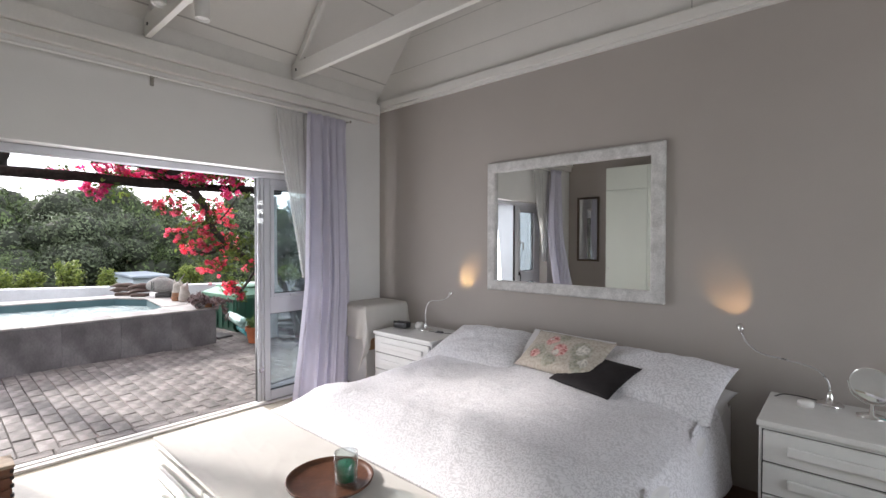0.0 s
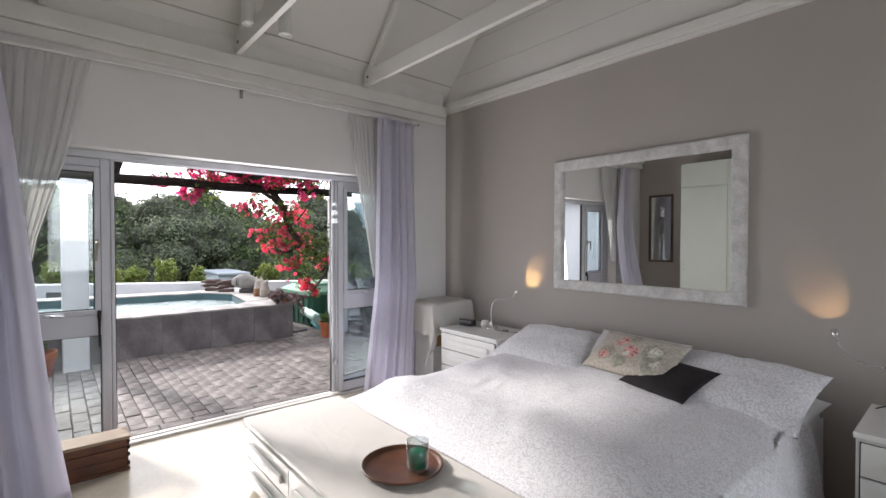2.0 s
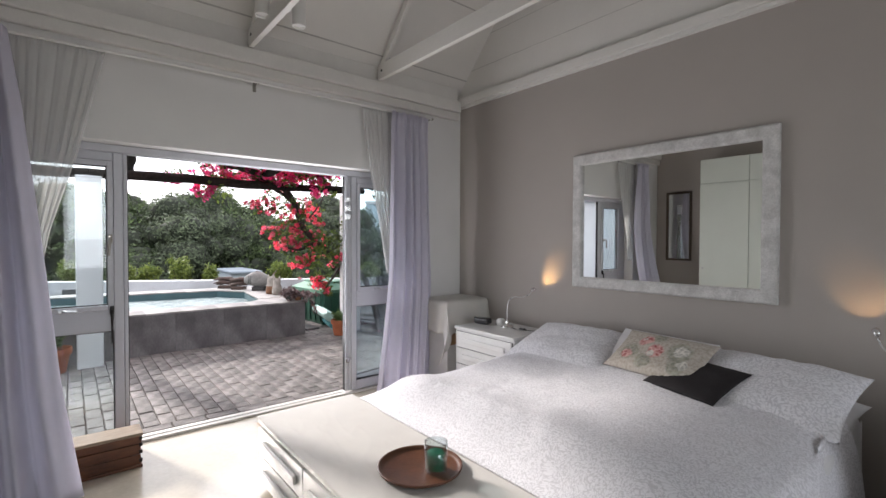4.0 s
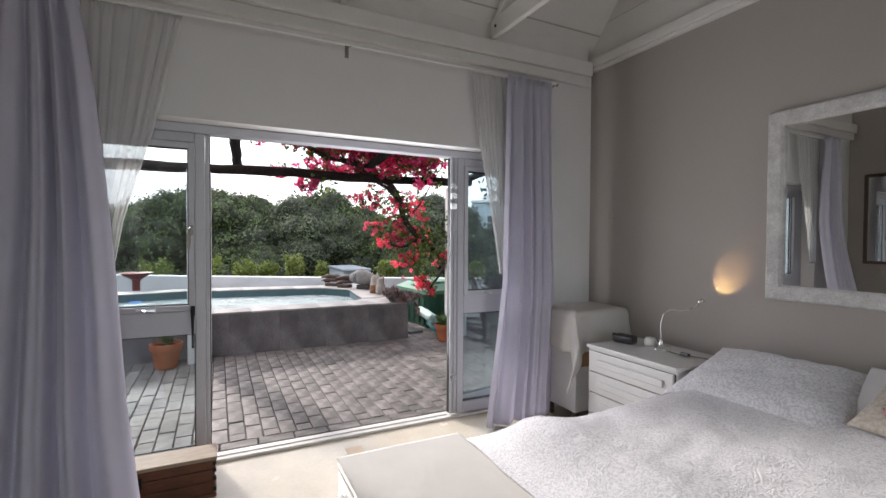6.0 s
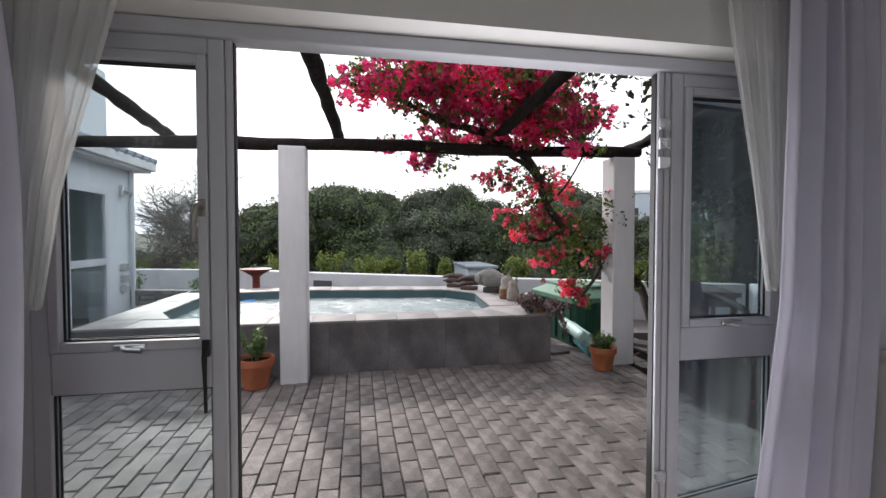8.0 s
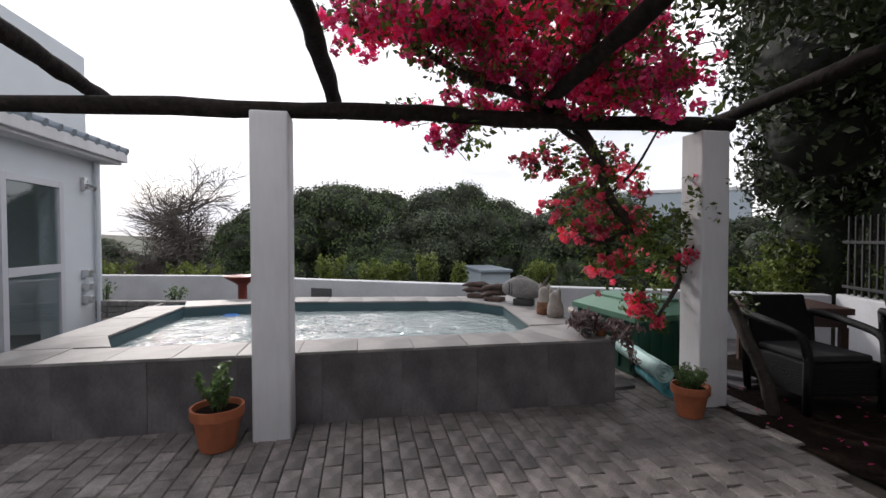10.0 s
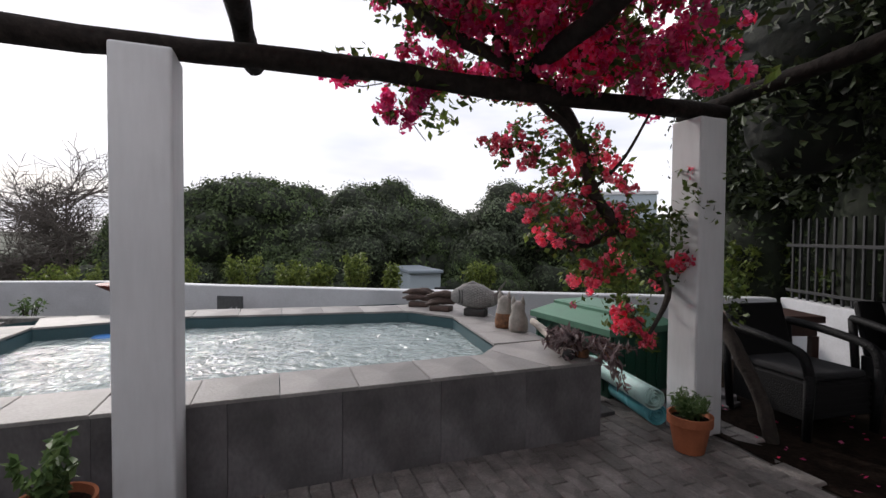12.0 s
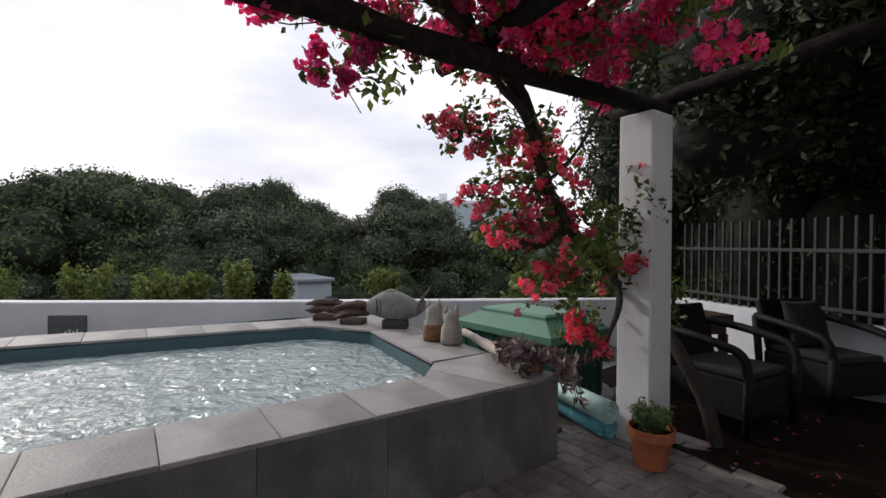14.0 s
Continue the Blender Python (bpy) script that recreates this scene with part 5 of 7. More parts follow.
bm = rbox(-2.95, -2.87, 0.0, 0.06, 1.98, 2.16, 0.008)
tube([(-2.91, 0.06, 2.05), (-2.91, 0.16, 2.0)], 0.035, 10, bm)
part("wall_light", bm, M["steel"], wing, "grey outdoor wall light")
bm = bmesh.new()
for zc in (0.45, 0.62, 0.80):
    box(bm, -2.98, -2.86, 0.0, 0.09, zc, zc + 0.11, 0.01)
part("meter_box", bm, M["steel"], wing, "grey boxes and taps on the wall")
part("downpipe", tube([(-3.18, 0.05, 0.0), (-3.18, 0.05, 2.42)], 0.035, 10), M["house_wall"], wing)
dish = thing("roof_pipe", -9.9, -4.1, 3.4, "grey vent pipe on the wing's roof", "pipe")
part("pipe", tube([(0, 0, -0.3), (0, 0, 1.5)], 0.05, 8), M["steel"], dish)
part("cowl", lathe([(0, 1.5), (0.11, 1.5), (0.11, 1.56), (0, 1.64)], 12), M["steel"], dish)

# ---- pool ----
CZ, FRONT = 0.53, -8.28
INNER = [(-8.69, -0.72), (-8.69, 2.43), (-8.92, 2.65), (-10.15, 2.78), (-10.65, 2.44), (-10.98, 0.2), (-10.76, -0.94), (-9.15, -0.95)]
pool = new("pool")
tagged(pool, "raised plunge pool with grey cement sides and pale coping", "pool", kind="structure")
slab_me = finish("wall_slab", rbox(-0.02, 0.02, -0.2842, 0.2842, 0, CZ - 0.02, 0.0025), M["slab"])
for k in range(8):
    piece("wall_slab", slab_me, pool, pose(FRONT - 0.024 - 0.0012 * (k % 3), 3.125 - 0.285 - 0.57 * k, 0))
slab2 = finish("wall_slab_side", rbox(-0.2842, 0.2842, -0.02, 0.02, 0, CZ - 0.02, 0.0025), M["slab"])
for k in range(5):
    piece("wall_slab", slab2, pool, pose(FRONT - 0.33 - 0.57 * k, 3.104 + 0.04 * k, 0))
bm = bmesh.new()
OUT = [(FRONT - 0.046, -1.36), (FRONT - 0.046, 3.08), (-11.05, 3.22), (-11.5, 2.5), (-11.5, -1.1), (-11.3, -1.36)]
# shell between the outer outline and the basin
zo0, zo1 = 0.0, CZ - 0.047
for poly, flip in ((OUT, False), (INNER, True)):
    n = len(poly)
    lo = [bm.verts.new((x, y, -0.6 if flip else zo0)) for x, y in poly]
    hi = [bm.verts.new((x, y, CZ - 0.03 if flip else zo1)) for x, y in poly]
    for i in range(n):
        f = (lo[i], lo[(i + 1) % n], hi[(i + 1) % n], hi[i])
        bm.faces.new(f[::-1] if flip else f)
    if flip:
        bm.faces.new(lo)
part("basin", bm, M["basin"], pool, "teal plastered basin")
part("end_wall", rbox(-11.3, FRONT - 0.05, -1.40, -1.362, 0, CZ - 0.021, 0.003), M["slab"], pool, "grey cement end wall")


def water_f(u, v):
    x, y = -11.0 + u * 2.35, -0.98 + v * 3.8
    q = Vector((x * 3.2, y * 3.2, 0))
    return (x, y, CZ - 0.125 + 0.010 * noise.noise(q) + 0.006 * noise.noise(q * 2.7))


part("water", sheet(water_f, 100, 140), M["water"], pool, "rippled bright pool water", True)


def coping_slab(poly):
    g = 0.0025
    cx, cy = sum(p[0] for p in poly) / len(poly), sum(p[1] for p in poly) / len(poly)
    q = []
    for x, y in poly:
        d = math.hypot(x - cx, y - cy)
        q.append((x + (cx - x) / d * g, y + (cy - y) / d * g))
    bm = prism([(x - cx, y - cy) for x, y in q], -0.019, 0.0)
    top = [e for e in bm.edges if all(v.co.z > -0.01 for v in e.verts)]
    bmesh.ops.bevel(bm, geom=top, offset=0.003, segments=2, affect="EDGES")
    piece("coping_slab", finish("coping_slab", bm, M["coping"]), pool, pose(cx, cy, CZ - 0.001 * (len(pool.children) % 3)))


y = 1.095 - 0.412 * 6
while y < 2.2:
    xi = -8.69
    if y + 0.412 <= -0.6:
        coping_slab([(FRONT + 0.003, y), (FRONT + 0.003, y + 0.412), (-8.72, y + 0.412), (-8.72, y)])
    else:
        coping_slab([(FRONT + 0.003, y), (FRONT + 0.003, y + 0.412), (xi, y + 0.412), (xi, y)])
    y += 0.412
coping_slab([(FRONT + 0.003, y), (FRONT + 0.003, y + 0.40), (-8.80, 2.535), (-8.69, 2.43), (-8.69, y)])
coping_slab([(FRONT + 0.003, y + 0.40), (FRONT + 0.003, 3.14), (-8.95, 3.14), (-8.92, 2.65), (-8.80, 2.535)])
xs = [-8.95, -9.36, -9.77, -10.15]
for a, b in zip(xs, xs[1:]):
    ya, yb = 2.65 + (-8.92 - a) * 0.106, 2.65 + (-8.92 - b) * 0.106
    coping_slab([(a, ya), (a, 3.14 - (a + 8.95) * 0.06), (b, 3.14 - (b + 8.95) * 0.06), (b, yb)])
coping_slab([(-10.15, 2.78), (-10.15, 3.21), (-10.62, 3.24), (-10.62, 2.46)])
coping_slab([(-10.62, 2.46), (-10.62, 3.24), (-11.1, 3.24), (-11.12, 2.40), (-10.655, 2.40)])
ys = [2.40, 1.97, 1.55, 1.13, 0.70, 0.26]
for a, b in zip(ys, ys[1:]):
    xa, xb = -10.65 - (2.44 - a) * 0.147, -10.65 - (2.44 - b) * 0.147
    coping_slab([(xa, a), (xb, b), (xb - 0.45, b), (xa - 0.45, a)])
coping_slab([(-10.97, 0.26), (-10.98, 0.2), (-10.90, -0.22), (-11.36, -0.22), (-11.42, 0.26)])
coping_slab([(-10.90, -0.22), (-10.76, -0.94), (-11.3, -1.1), (-11.36, -0.22)])
xs = [-8.72, -9.15, -9.6, -10.05, -10.5, -10.9]
for a, b in zip(xs, xs[1:]):
    ya = -0.72 if a > -8.8 else -0.95
    yb = -0.95
    coping_slab([(a, ya), (b, yb), (b, -1.38), (a, -1.38)])

pf = thing("pool_float", -10.793, -0.427, CZ - 0.158, "small blue plastic float in the pool", "float")
part("ring", lathe([(0.03, 0.0), (0.085, -0.005), (0.10, 0.02), (0.085, 0.045), (0.04, 0.05)], 24), M["float_blue"], pf, "blue float ring", True)

# planting strip of stacked stone at the pool's far corner
pb = thing("planter_edge", -12.1, -2.0, 0.2, "low stacked stone edge of a planting bed", "planter", rz=-14)
rngp = random.Random(4)
for r in range(3):
    for k in range(9):
        part("stone", rbox(-0.06 - rngp.random() * 0.02, 0.07, -1.3 + k * 0.29, -1.3 + k * 0.29 + 0.27, r * 0.085, r * 0.085 + 0.078, 0.012), M["stone"], pb)


# ---- pillars and pergola ----
def pillar(x, y, label):
    t = thing("pillar", x, y, 0.0, label, "pillar", group="pergola pillars")
    bm = rbox(-0.12, 0.12, -0.12, 0.12, 0.0, 2.16, 0.012, 2)
    for v in bm.verts:
        v.co.x += 0.006 * noise.noise(v.co * 3)
    part("shaft", bm, M["render_white"], t)
    return t


pillar(-8.16, 0.545, "square white rendered pergola pillar before the pool")
pillar(-8.165, 3.815, "square white rendered pergola pillar by the climber")


def log_pole(name, pts, r, label, seed):
    rng = random.Random(seed)
    o = Vector(pts[0])
    t = thing(name, o.x, o.y, o.z, label, "pergola pole", group="pergola poles")
    q = []
    n = 22
    for i in range(n + 1):
        k = i / n * (len(pts) - 1)
        j = min(int(k), len(pts) - 2)
        p = Vector(pts[j]).lerp(Vector(pts[j + 1]), k - j) - o
        q.append(p + Vector((rng.uniform(-1, 1), rng.uniform(-1, 1), rng.uniform(-1, 1))) * 0.007)
    part("pole", tube(q, [r * rng.uniform(0.90, 1.10) for _ in q], 14, None, 0.10, rng), M["pole"], t, smooth=True)
    return t


log_pole("pergola_beam", [(-8.17, -2.5, 2.13), (-8.17, 0.2, 2.19), (-8.17, 1.4, 2.222), (-8.17, 2.3, 2.20), (-8.17, 4.05, 2.235)], 0.056, "dark weathered round beam across the pillars", 1)
for y, dy in ((-0.64, 0.0), (0.87, 0.09), (2.49, -0.01), (4.12, 0.0)):
    log_pole("pergola_rafter", [(-5.62, y - dy, 2.535), (-8.60, y + dy, 2.31)], 0.052, "dark weathered round rafter over the patio", int(y * 10) + 50)

# ---- climber on the pergola ----
rng = np.random.default_rng(7)
vine = thing("bougainvillea", -7.86, 4.17, 0.0, "old climber with magenta blossom over the pergola", "climber")
vo = np.array([-7.86, 4.17, 0.0])
stem = [(-7.86, 4.17, -0.02), (-7.93, 4.16, 0.25), (-8.08, 4.13, 0.55), (-8.30, 4.15, 0.82), (-8.42, 3.92, 1.08), (-8.41, 3.66, 1.20), (-8.41, 3.36, 1.42), (-8.40, 3.12, 1.68), (-8.40, 3.02, 1.98), (-8.36, 2.84, 2.20), (-8.28, 2.45, 2.38), (-8.1, 1.9, 2.45)]
rs = random.Random(3)
sp = [p - Vector(vo) for p in bend(stem, 5)]
part("stem", tube(sp, [0.046 - 0.006 * i / len(sp) for i in range(len(sp))], 10, None, 0.25, rs), M["bark"], vine, smooth=True)
BR = [[(-8.40, 3.03, 1.95), (-8.36, 2.86, 2.10), (-8.33, 2.66, 2.20), (-8.2, 2.3, 2.5), (-7.9, 1.7, 2.75)],
      [(-8.40, 3.12, 1.68), (-8.3, 3.3, 1.9), (-8.2, 3.5, 2.3), (-7.9, 3.6, 2.6)],
      [(-8.36, 2.84, 2.20), (-7.9, 2.7, 2.55), (-7.3, 2.5, 2.75), (-6.8, 2.3, 2.8)],
      [(-8.1, 1.9, 2.45), (-8.0, 1.5, 2.6), (-7.9, 1.05, 2.7)],
      [(-8.41, 3.36, 1.42), (-8.45, 3.1, 1.3), (-8.4, 2.85, 1.35)],
      [(-8.42, 3.8, 1.12), (-8.2, 3.6, 0.95), (-8.15, 3.4, 0.72)]]
for b in BR:
    q = [p - Vector(vo) for p in bend(b, 5)]
    r0 = 0.014 if b is BR[1] else 0.032
    part("branch", tube(q, [r0 * (1 - 0.7 * i / len(q)) for i in range(len(q))], 7), M["bark"], vine, smooth=True)


def clusters(blobs, per, spread_, n_each):
    """Blossom heads scattered through ellipsoids; each head is a small ball of bracts."""
    c = []
    for (x, y, z, rx, ry, rz, n) in blobs:
        d = rng.normal(0, 1, (n, 3))
        d /= np.linalg.norm(d, axis=1)[:, None]
        r = rng.random((n, 1)) ** 0.45
        c.append(np.array([x, y, z]) + d * r * np.array([rx, ry, rz]))
    c = np.concatenate(c)
    d = rng.normal(0, 1, (len(c), n_each, 3))
    d /= np.linalg.norm(d, axis=2)[:, :, None]
    pts = (c[:, None, :] + d * spread_ * rng.uniform(0.5, 1.0, (len(c), n_each, 1))).reshape(-1, 3)
    return pts, d.reshape(-1, 3)


TOP = [(-8.0, 2.05, 2.70, 0.42, 0.60, 0.32, 260), (-7.8, 1.50, 2.76, 0.45, 0.42, 0.28, 150), (-7.3, 2.1, 2.85, 0.65, 0.5, 0.26, 200), (-8.35, 2.1, 2.32, 0.15, 0.5, 0.14, 46), (-8.1, 3.3, 2.50, 0.4, 0.5, 0.2, 24), (-8.45, 1.85, 2.08, 0.16, 0.26, 0.14, 12), (-7.24, 2.98, 2.05, 0.12, 0.22, 0.07, 6), (-7.65, 3.1, 2.45, 0.35, 0.28, 0.20, 30),
       (-8.15, 2.75, 2.48, 0.35, 0.42, 0.26, 170), (-7.7, 2.75, 2.72, 0.5, 0.42, 0.25, 140), (-7.9, 1.08, 2.66, 0.3, 0.22, 0.2, 26),
       (-8.25, 1.45, 2.24, 0.10, 0.20, 0.09, 14), (-8.25, 1.85, 2.15, 0.10, 0.16, 0.09, 12), (-8.3, 3.3, 2.62, 0.30, 0.35, 0.22, 60), (-8.25, 3.45, 2.30, 0.14, 0.22, 0.12, 14), (-7.9, 3.2, 2.35, 0.25, 0.2, 0.12, 12)]
LOW = [(-8.45, 2.68, 1.95, 0.12, 0.24, 0.18, 16), (-8.4, 3.25, 1.9, 0.2, 0.3, 0.2, 22), (-8.45, 2.72, 1.55, 0.1, 0.16, 0.2, 12), (-8.38, 3.02, 1.78, 0.20, 0.24, 0.24, 30), (-8.35, 2.98, 1.42, 0.20, 0.26, 0.20, 28), (-8.32, 3.30, 1.55, 0.2, 0.26, 0.3, 26), (-8.22, 3.38, 0.82, 0.10, 0.14, 0.16, 22),
       (-8.25, 3.1, 1.12, 0.14, 0.22, 0.12, 22), (-8.05, 3.70, 1.18, 0.08, 0.12, 0.05, 8), (-8.42, 2.42, 1.97, 0.06, 0.12, 0.06, 6), (-8.02, 3.72, 1.80, 0.02, 0.10, 0.03, 6), (-8.1, 3.45, 0.66, 0.07, 0.08, 0.05, 7)]
pts, nor = clusters(TOP, 1, 0.046, 24)
me = leaves_mesh("top_blossom", pts - vo, nor, 0.021, rng, M["bract"], 0.5, 0.8, 0.5)
ob = new("top_blossom", me)
ob.parent = vine
tagged(ob, "magenta papery blossom", kind="stuff")
LOW = [(a - 0.10, *r) for a, *r in LOW]
pts, nor = clusters(LOW, 1, 0.036, 22)
ob = new("low_blossom", leaves_mesh("low_blossom", pts - vo, nor, 0.018, rng, M["bract_red"], 0.5, 0.8, 0.5))
ob.parent = vine
tagged(ob, "coral-pink papery blossom", kind="stuff")
p1, n1 = clusters([(a, b, c, d * 1.1, e * 1.1, f * 1.1, n) for a, b, c, d, e, f, n in TOP], 1, 0.07, 5)
p2, n2 = clusters([(a - 0.05, b + 0.05, c, d * 1.15, e * 1.2, f * 1.15, n) for a, b, c, d, e, f, n in LOW], 1, 0.07, 8)
p3, n3 = clusters([(-8.25, 3.45, 1.30, 0.2, 0.35, 0.3, 60), (-8.25, 4.22, 0.95, 0.12, 0.14, 0.22, 20), (-8.1, 3.75, 1.5, 0.1, 0.2, 0.3, 14)], 1, 0.08, 8)
pts, nor = np.concatenate([p1, p2, p3]), np.concatenate([n1, n2, n3])
ob = new("foliage", leaves_mesh("foliage", pts - vo, nor, 0.030, rng, M["leaf_vine"], 0.3, 0.55, 0.8))
ob.parent = vine
tagged(ob, "green climber leaves", kind="stuff")
bm = bmesh.new()
for k in range(60):
    bl = TOP[k % len(TOP)] if k % 2 else LOW[k % len(LOW)]
    a = np.array(bl[:3])
    e = a + rng.uniform(-1, 1, 3) * np.array(bl[3:6])
    m = (a + e) / 2 + rng.normal(0, 0.05, 3)
    tube(bend([tuple(a - vo), tuple(m - vo), tuple(e - vo)], 3), 0.003, 4, bm)
tagged(part("twig", bm, M["bark"], vine), kind="stuff")
# thin drooping sprays with a few leaves and a head of bracts at the tip
bm = bmesh.new()
sl, sn, sb_, sbn = [], [], [], []
for k in range(46):
    a = np.array(stem[4 + k % 8]) + rng.normal(0, 0.06, 3)
    out = np.array([rng.uniform(-0.6, 0.25), rng.uniform(-0.75, 0.25), rng.uniform(-0.22, 0.22)]) * rng.uniform(0.5, 1.0)
    e = a + out
    m = (a + e) / 2 + np.array([0, 0, rng.uniform(0.04, 0.14)])
    path = bend([tuple(a - vo), tuple(m - vo), tuple(e - vo)], 5)
    tube(path, [0.0045 - 0.0003 * i for i in range(len(path))], 4, bm)
    for q in path[2:]:
        for _ in range(3):
            sl.append(np.array(q) + rng.normal(0, 0.022, 3))
            sn.append(rng.normal(0, 1, 3))
    for _ in range(rng.integers(0, 4)):
        c = np.array(path[-1 - rng.integers(0, 3)]) + rng.normal(0, 0.02, 3)
        for _ in range(13):
            d = rng.normal(0, 1, 3)
            sb_.append(c + d / np.linalg.norm(d) * 0.022)
            sbn.append(d)
tagged(part("spray_stems", bm, M["bark"], vine), kind="stuff")
for nm, pp, nn_, sz, mt, rt in (("spray_leaves", sl, sn, 0.022, M["leaf_vine"], 0.55), ("spray_blossom", sb_, sbn, 0.017, M["bract_red"], 0.8)):
    ob = new(nm, leaves_mesh(nm, pp, nn_, sz, rng, mt, 0.4, rt, 0.5))
    ob.parent = vine
    tagged(ob, kind="stuff")
fall = rng.uniform(0, 1, (46, 3)) * np.array([1.9, 1.3, 0.0]) + np.array([-8.6, 3.85, 0.055])
ob = new("fallen_petals", leaves_mesh("fallen_petals", fall, np.tile([0, 0, 1.0], (46, 1)), 0.017, rng, M["bract"], 0.3, 0.8, 0.3))
tagged(ob, "fallen magenta petals on soil and paving", "petals", kind="stuff")


# ---- trees and shrubs ----
def tree(name, x, y, z0, lobes, n, size, leaf, label, category="tree", trunk_r=0.16, per=14, clump=0.14, seed=1, inner=0.80, base=None, facing=0.7, limbs=99, shell=0.34, core_of=99):
    rng_ = np.random.default_rng(seed)
    t = thing(name, x, y, z0, label, category)
    bx, by = base or (0.0, 0.0)
    bm = tube(bend([(bx, by, -0.3), (bx * 0.6 + 0.1, by * 0.6 - 0.05, lobes[0][2] * 0.4), (0, 0, lobes[0][2] * 0.9)], 5), [trunk_r * (1 - 0.05 * i) for i in range(11)], 9)
    part("trunk", bm, M["bark"], t, smooth=True)
    bm = bmesh.new()
    for l in lobes[:limbs]:
        tube(bend([(0, 0, lobes[0][2] * 0.45), (l[0] * 0.5, l[1] * 0.5, l[2] * 0.75), (l[0], l[1], l[2])], 4), [trunk_r * 0.6 * (1 - 0.08 * i) for i in range(9)], 6, bm)
    part("branchwork", bm, M["bark"], t, smooth=True)
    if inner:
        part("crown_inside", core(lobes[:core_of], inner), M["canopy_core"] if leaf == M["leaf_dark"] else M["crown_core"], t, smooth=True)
    p, nn = crown_points(lobes, n, rng_, shell, clump, per)
    ob = new("crown", leaves_mesh("crown", p, nn, size, rng_, leaf, 0.3, 0.5, facing))
    ob.parent = t
    return t


# very dark colours for the crown lumps, painting the shade deep among the leaves
M["crown_core"] = mat("painted_crown_shade", (0.020, 0.028, 0.014), 0.9, var=0.6, scale=4, bump=1.0, bscale=14)
M["canopy_core"] = mat("painted_canopy_shade", (0.006, 0.009, 0.004), 0.9, var=0.6, scale=5, bump=1.0, bscale=16)


def far_lobes(seed, w, h):
    """A broad dome built of many rounded heads of leaves."""
    r = random.Random(seed)
    out = [(0, 0, h * 0.60, w * 0.62, w * 0.62, h * 0.27), (w * 0.3, w * 0.2, h * 0.45, w * 0.55, w * 0.55, h * 0.3), (-w * 0.25, -w * 0.25, h * 0.45, w * 0.55, w * 0.55, h * 0.3)]
    for k in range(46):
        a = k * 2.39996 + r.uniform(-0.3, 0.3)
        e = math.asin(((k * 17) % 46 + 0.5) / 46)
        d = w * 0.84 * math.cos(e) * r.uniform(0.85, 1.05)
        q = w * r.uniform(0.17, 0.30)
        out.append((d * math.cos(a), d * math.sin(a), h * 0.40 + h * 0.46 * math.sin(e) * r.uniform(0.85, 1.05), q, q, q * 0.80))
    return out


GZ = -3.6
protos = [tree("tree", -27.0 - 2.0 * i, 0.0, GZ, far_lobes(20 + i, 4.0, 7.8), 66000, 0.078, (M["leaf_far"], M["leaf_far2"])[i % 2], "dense dark green evergreen tree beyond the garden", seed=30 + i, clump=0.09, per=6, facing=0.40, inner=0.82, shell=0.24) for i in range(3)]
WOODS = [(-27.0, -0.2, 1.02, 0), (-26.0, 4.0, 0.90, 60), (-28.5, 2.0, 0.95, 130), (-27.5, 6.6, 0.96, 200), (-25.2, 11.0, 1.05, 20), (-22.8, 14.8, 0.78, 300), (-22.0, 18.0, 0.70, 90), (-30.0, 8.6, 0.94, 10),
         (-28.2, -2.6, 0.88, 250), (-33.5, -8.6, 0.56, 40), (-33.5, -12.5, 0.62, 170), (-24.0, 1.8, 0.62, 77), (-22.4, 8.6, 0.58, 111), (-19.5, 20.0, 0.86, 140), (-36, -15, 0.66, 10), (-16.0, 22.5, 0.95, 33), (-24.8, -2.0, 0.60, 15), (-22.2, 16.4, 0.80, 210)]
for i, (x, y, s, a) in enumerate(WOODS):
    m = pose(x, y, GZ, 0, 0, a) @ Matrix.Diagonal((s * (0.95 + 0.1 * (i % 3)), s, s * (1.015 + 0.015 * (i % 4)), 1))
    if i < 3:
        protos[i].matrix_basis = m
    else:
        copy_thing(protos[i % 3], m)

# the big dark tree over the sitting corner
big = [(0, 0, 3.7, 2.2, 2.2, 1.5), (1.7, -1.2, 3.5, 1.5, 1.4, 1.1), (-0.9, -0.6, 3.7, 1.0, 1.0, 1.0), (1.9, 1.2, 3.4, 1.7, 1.6, 1.4), (-1.7, 1.2, 3.3, 1.6, 1.6, 1.4), (0.9, -1.9, 3.9, 0.9, 0.6, 0.6),
       (2.9, 0.0, 2.9, 1.1, 1.2, 1.0), (0.2, 0.8, 2.2, 1.6, 1.2, 0.8), (3.2, -1.2, 3.4, 1.1, 0.9, 0.8), (2.4, 1.6, 2.3, 1.3, 1.0, 0.8), (1.0, -0.6, 2.6, 1.4, 1.2, 0.7), (3.4, -0.6, 2.3, 1.2, 1.3, 0.8), (-0.9, -0.2, 2.3, 1.2, 1.1, 0.8), (2.2, -2.0, 3.3, 1.0, 0.8, 0.7), (2.7, -2.7, 3.6, 1.5, 1.1, 0.7), (4.2, -2.0, 3.5, 1.4, 1.2, 0.8), (4.6, -0.6, 3.0, 1.3, 1.3, 1.0), (-1.2, -0.7, 2.2, 0.7, 0.6, 0.5),
       (1.6, -2.5, 3.2, 0.8, 0.7, 0.6), (1.1, -2.95, 2.85, 0.7, 0.5, 0.55), (1.0, -2.85, 2.2, 0.5, 0.45, 0.45), (0.3, -2.1, 3.6, 0.9, 0.7, 0.6), (2.0, -4.5, 3.02, 0.45, 0.45, 0.30), (2.1, -3.9, 3.0, 0.6, 0.5, 0.38), (2.3, -3.3, 3.05, 0.7, 0.6, 0.42)]
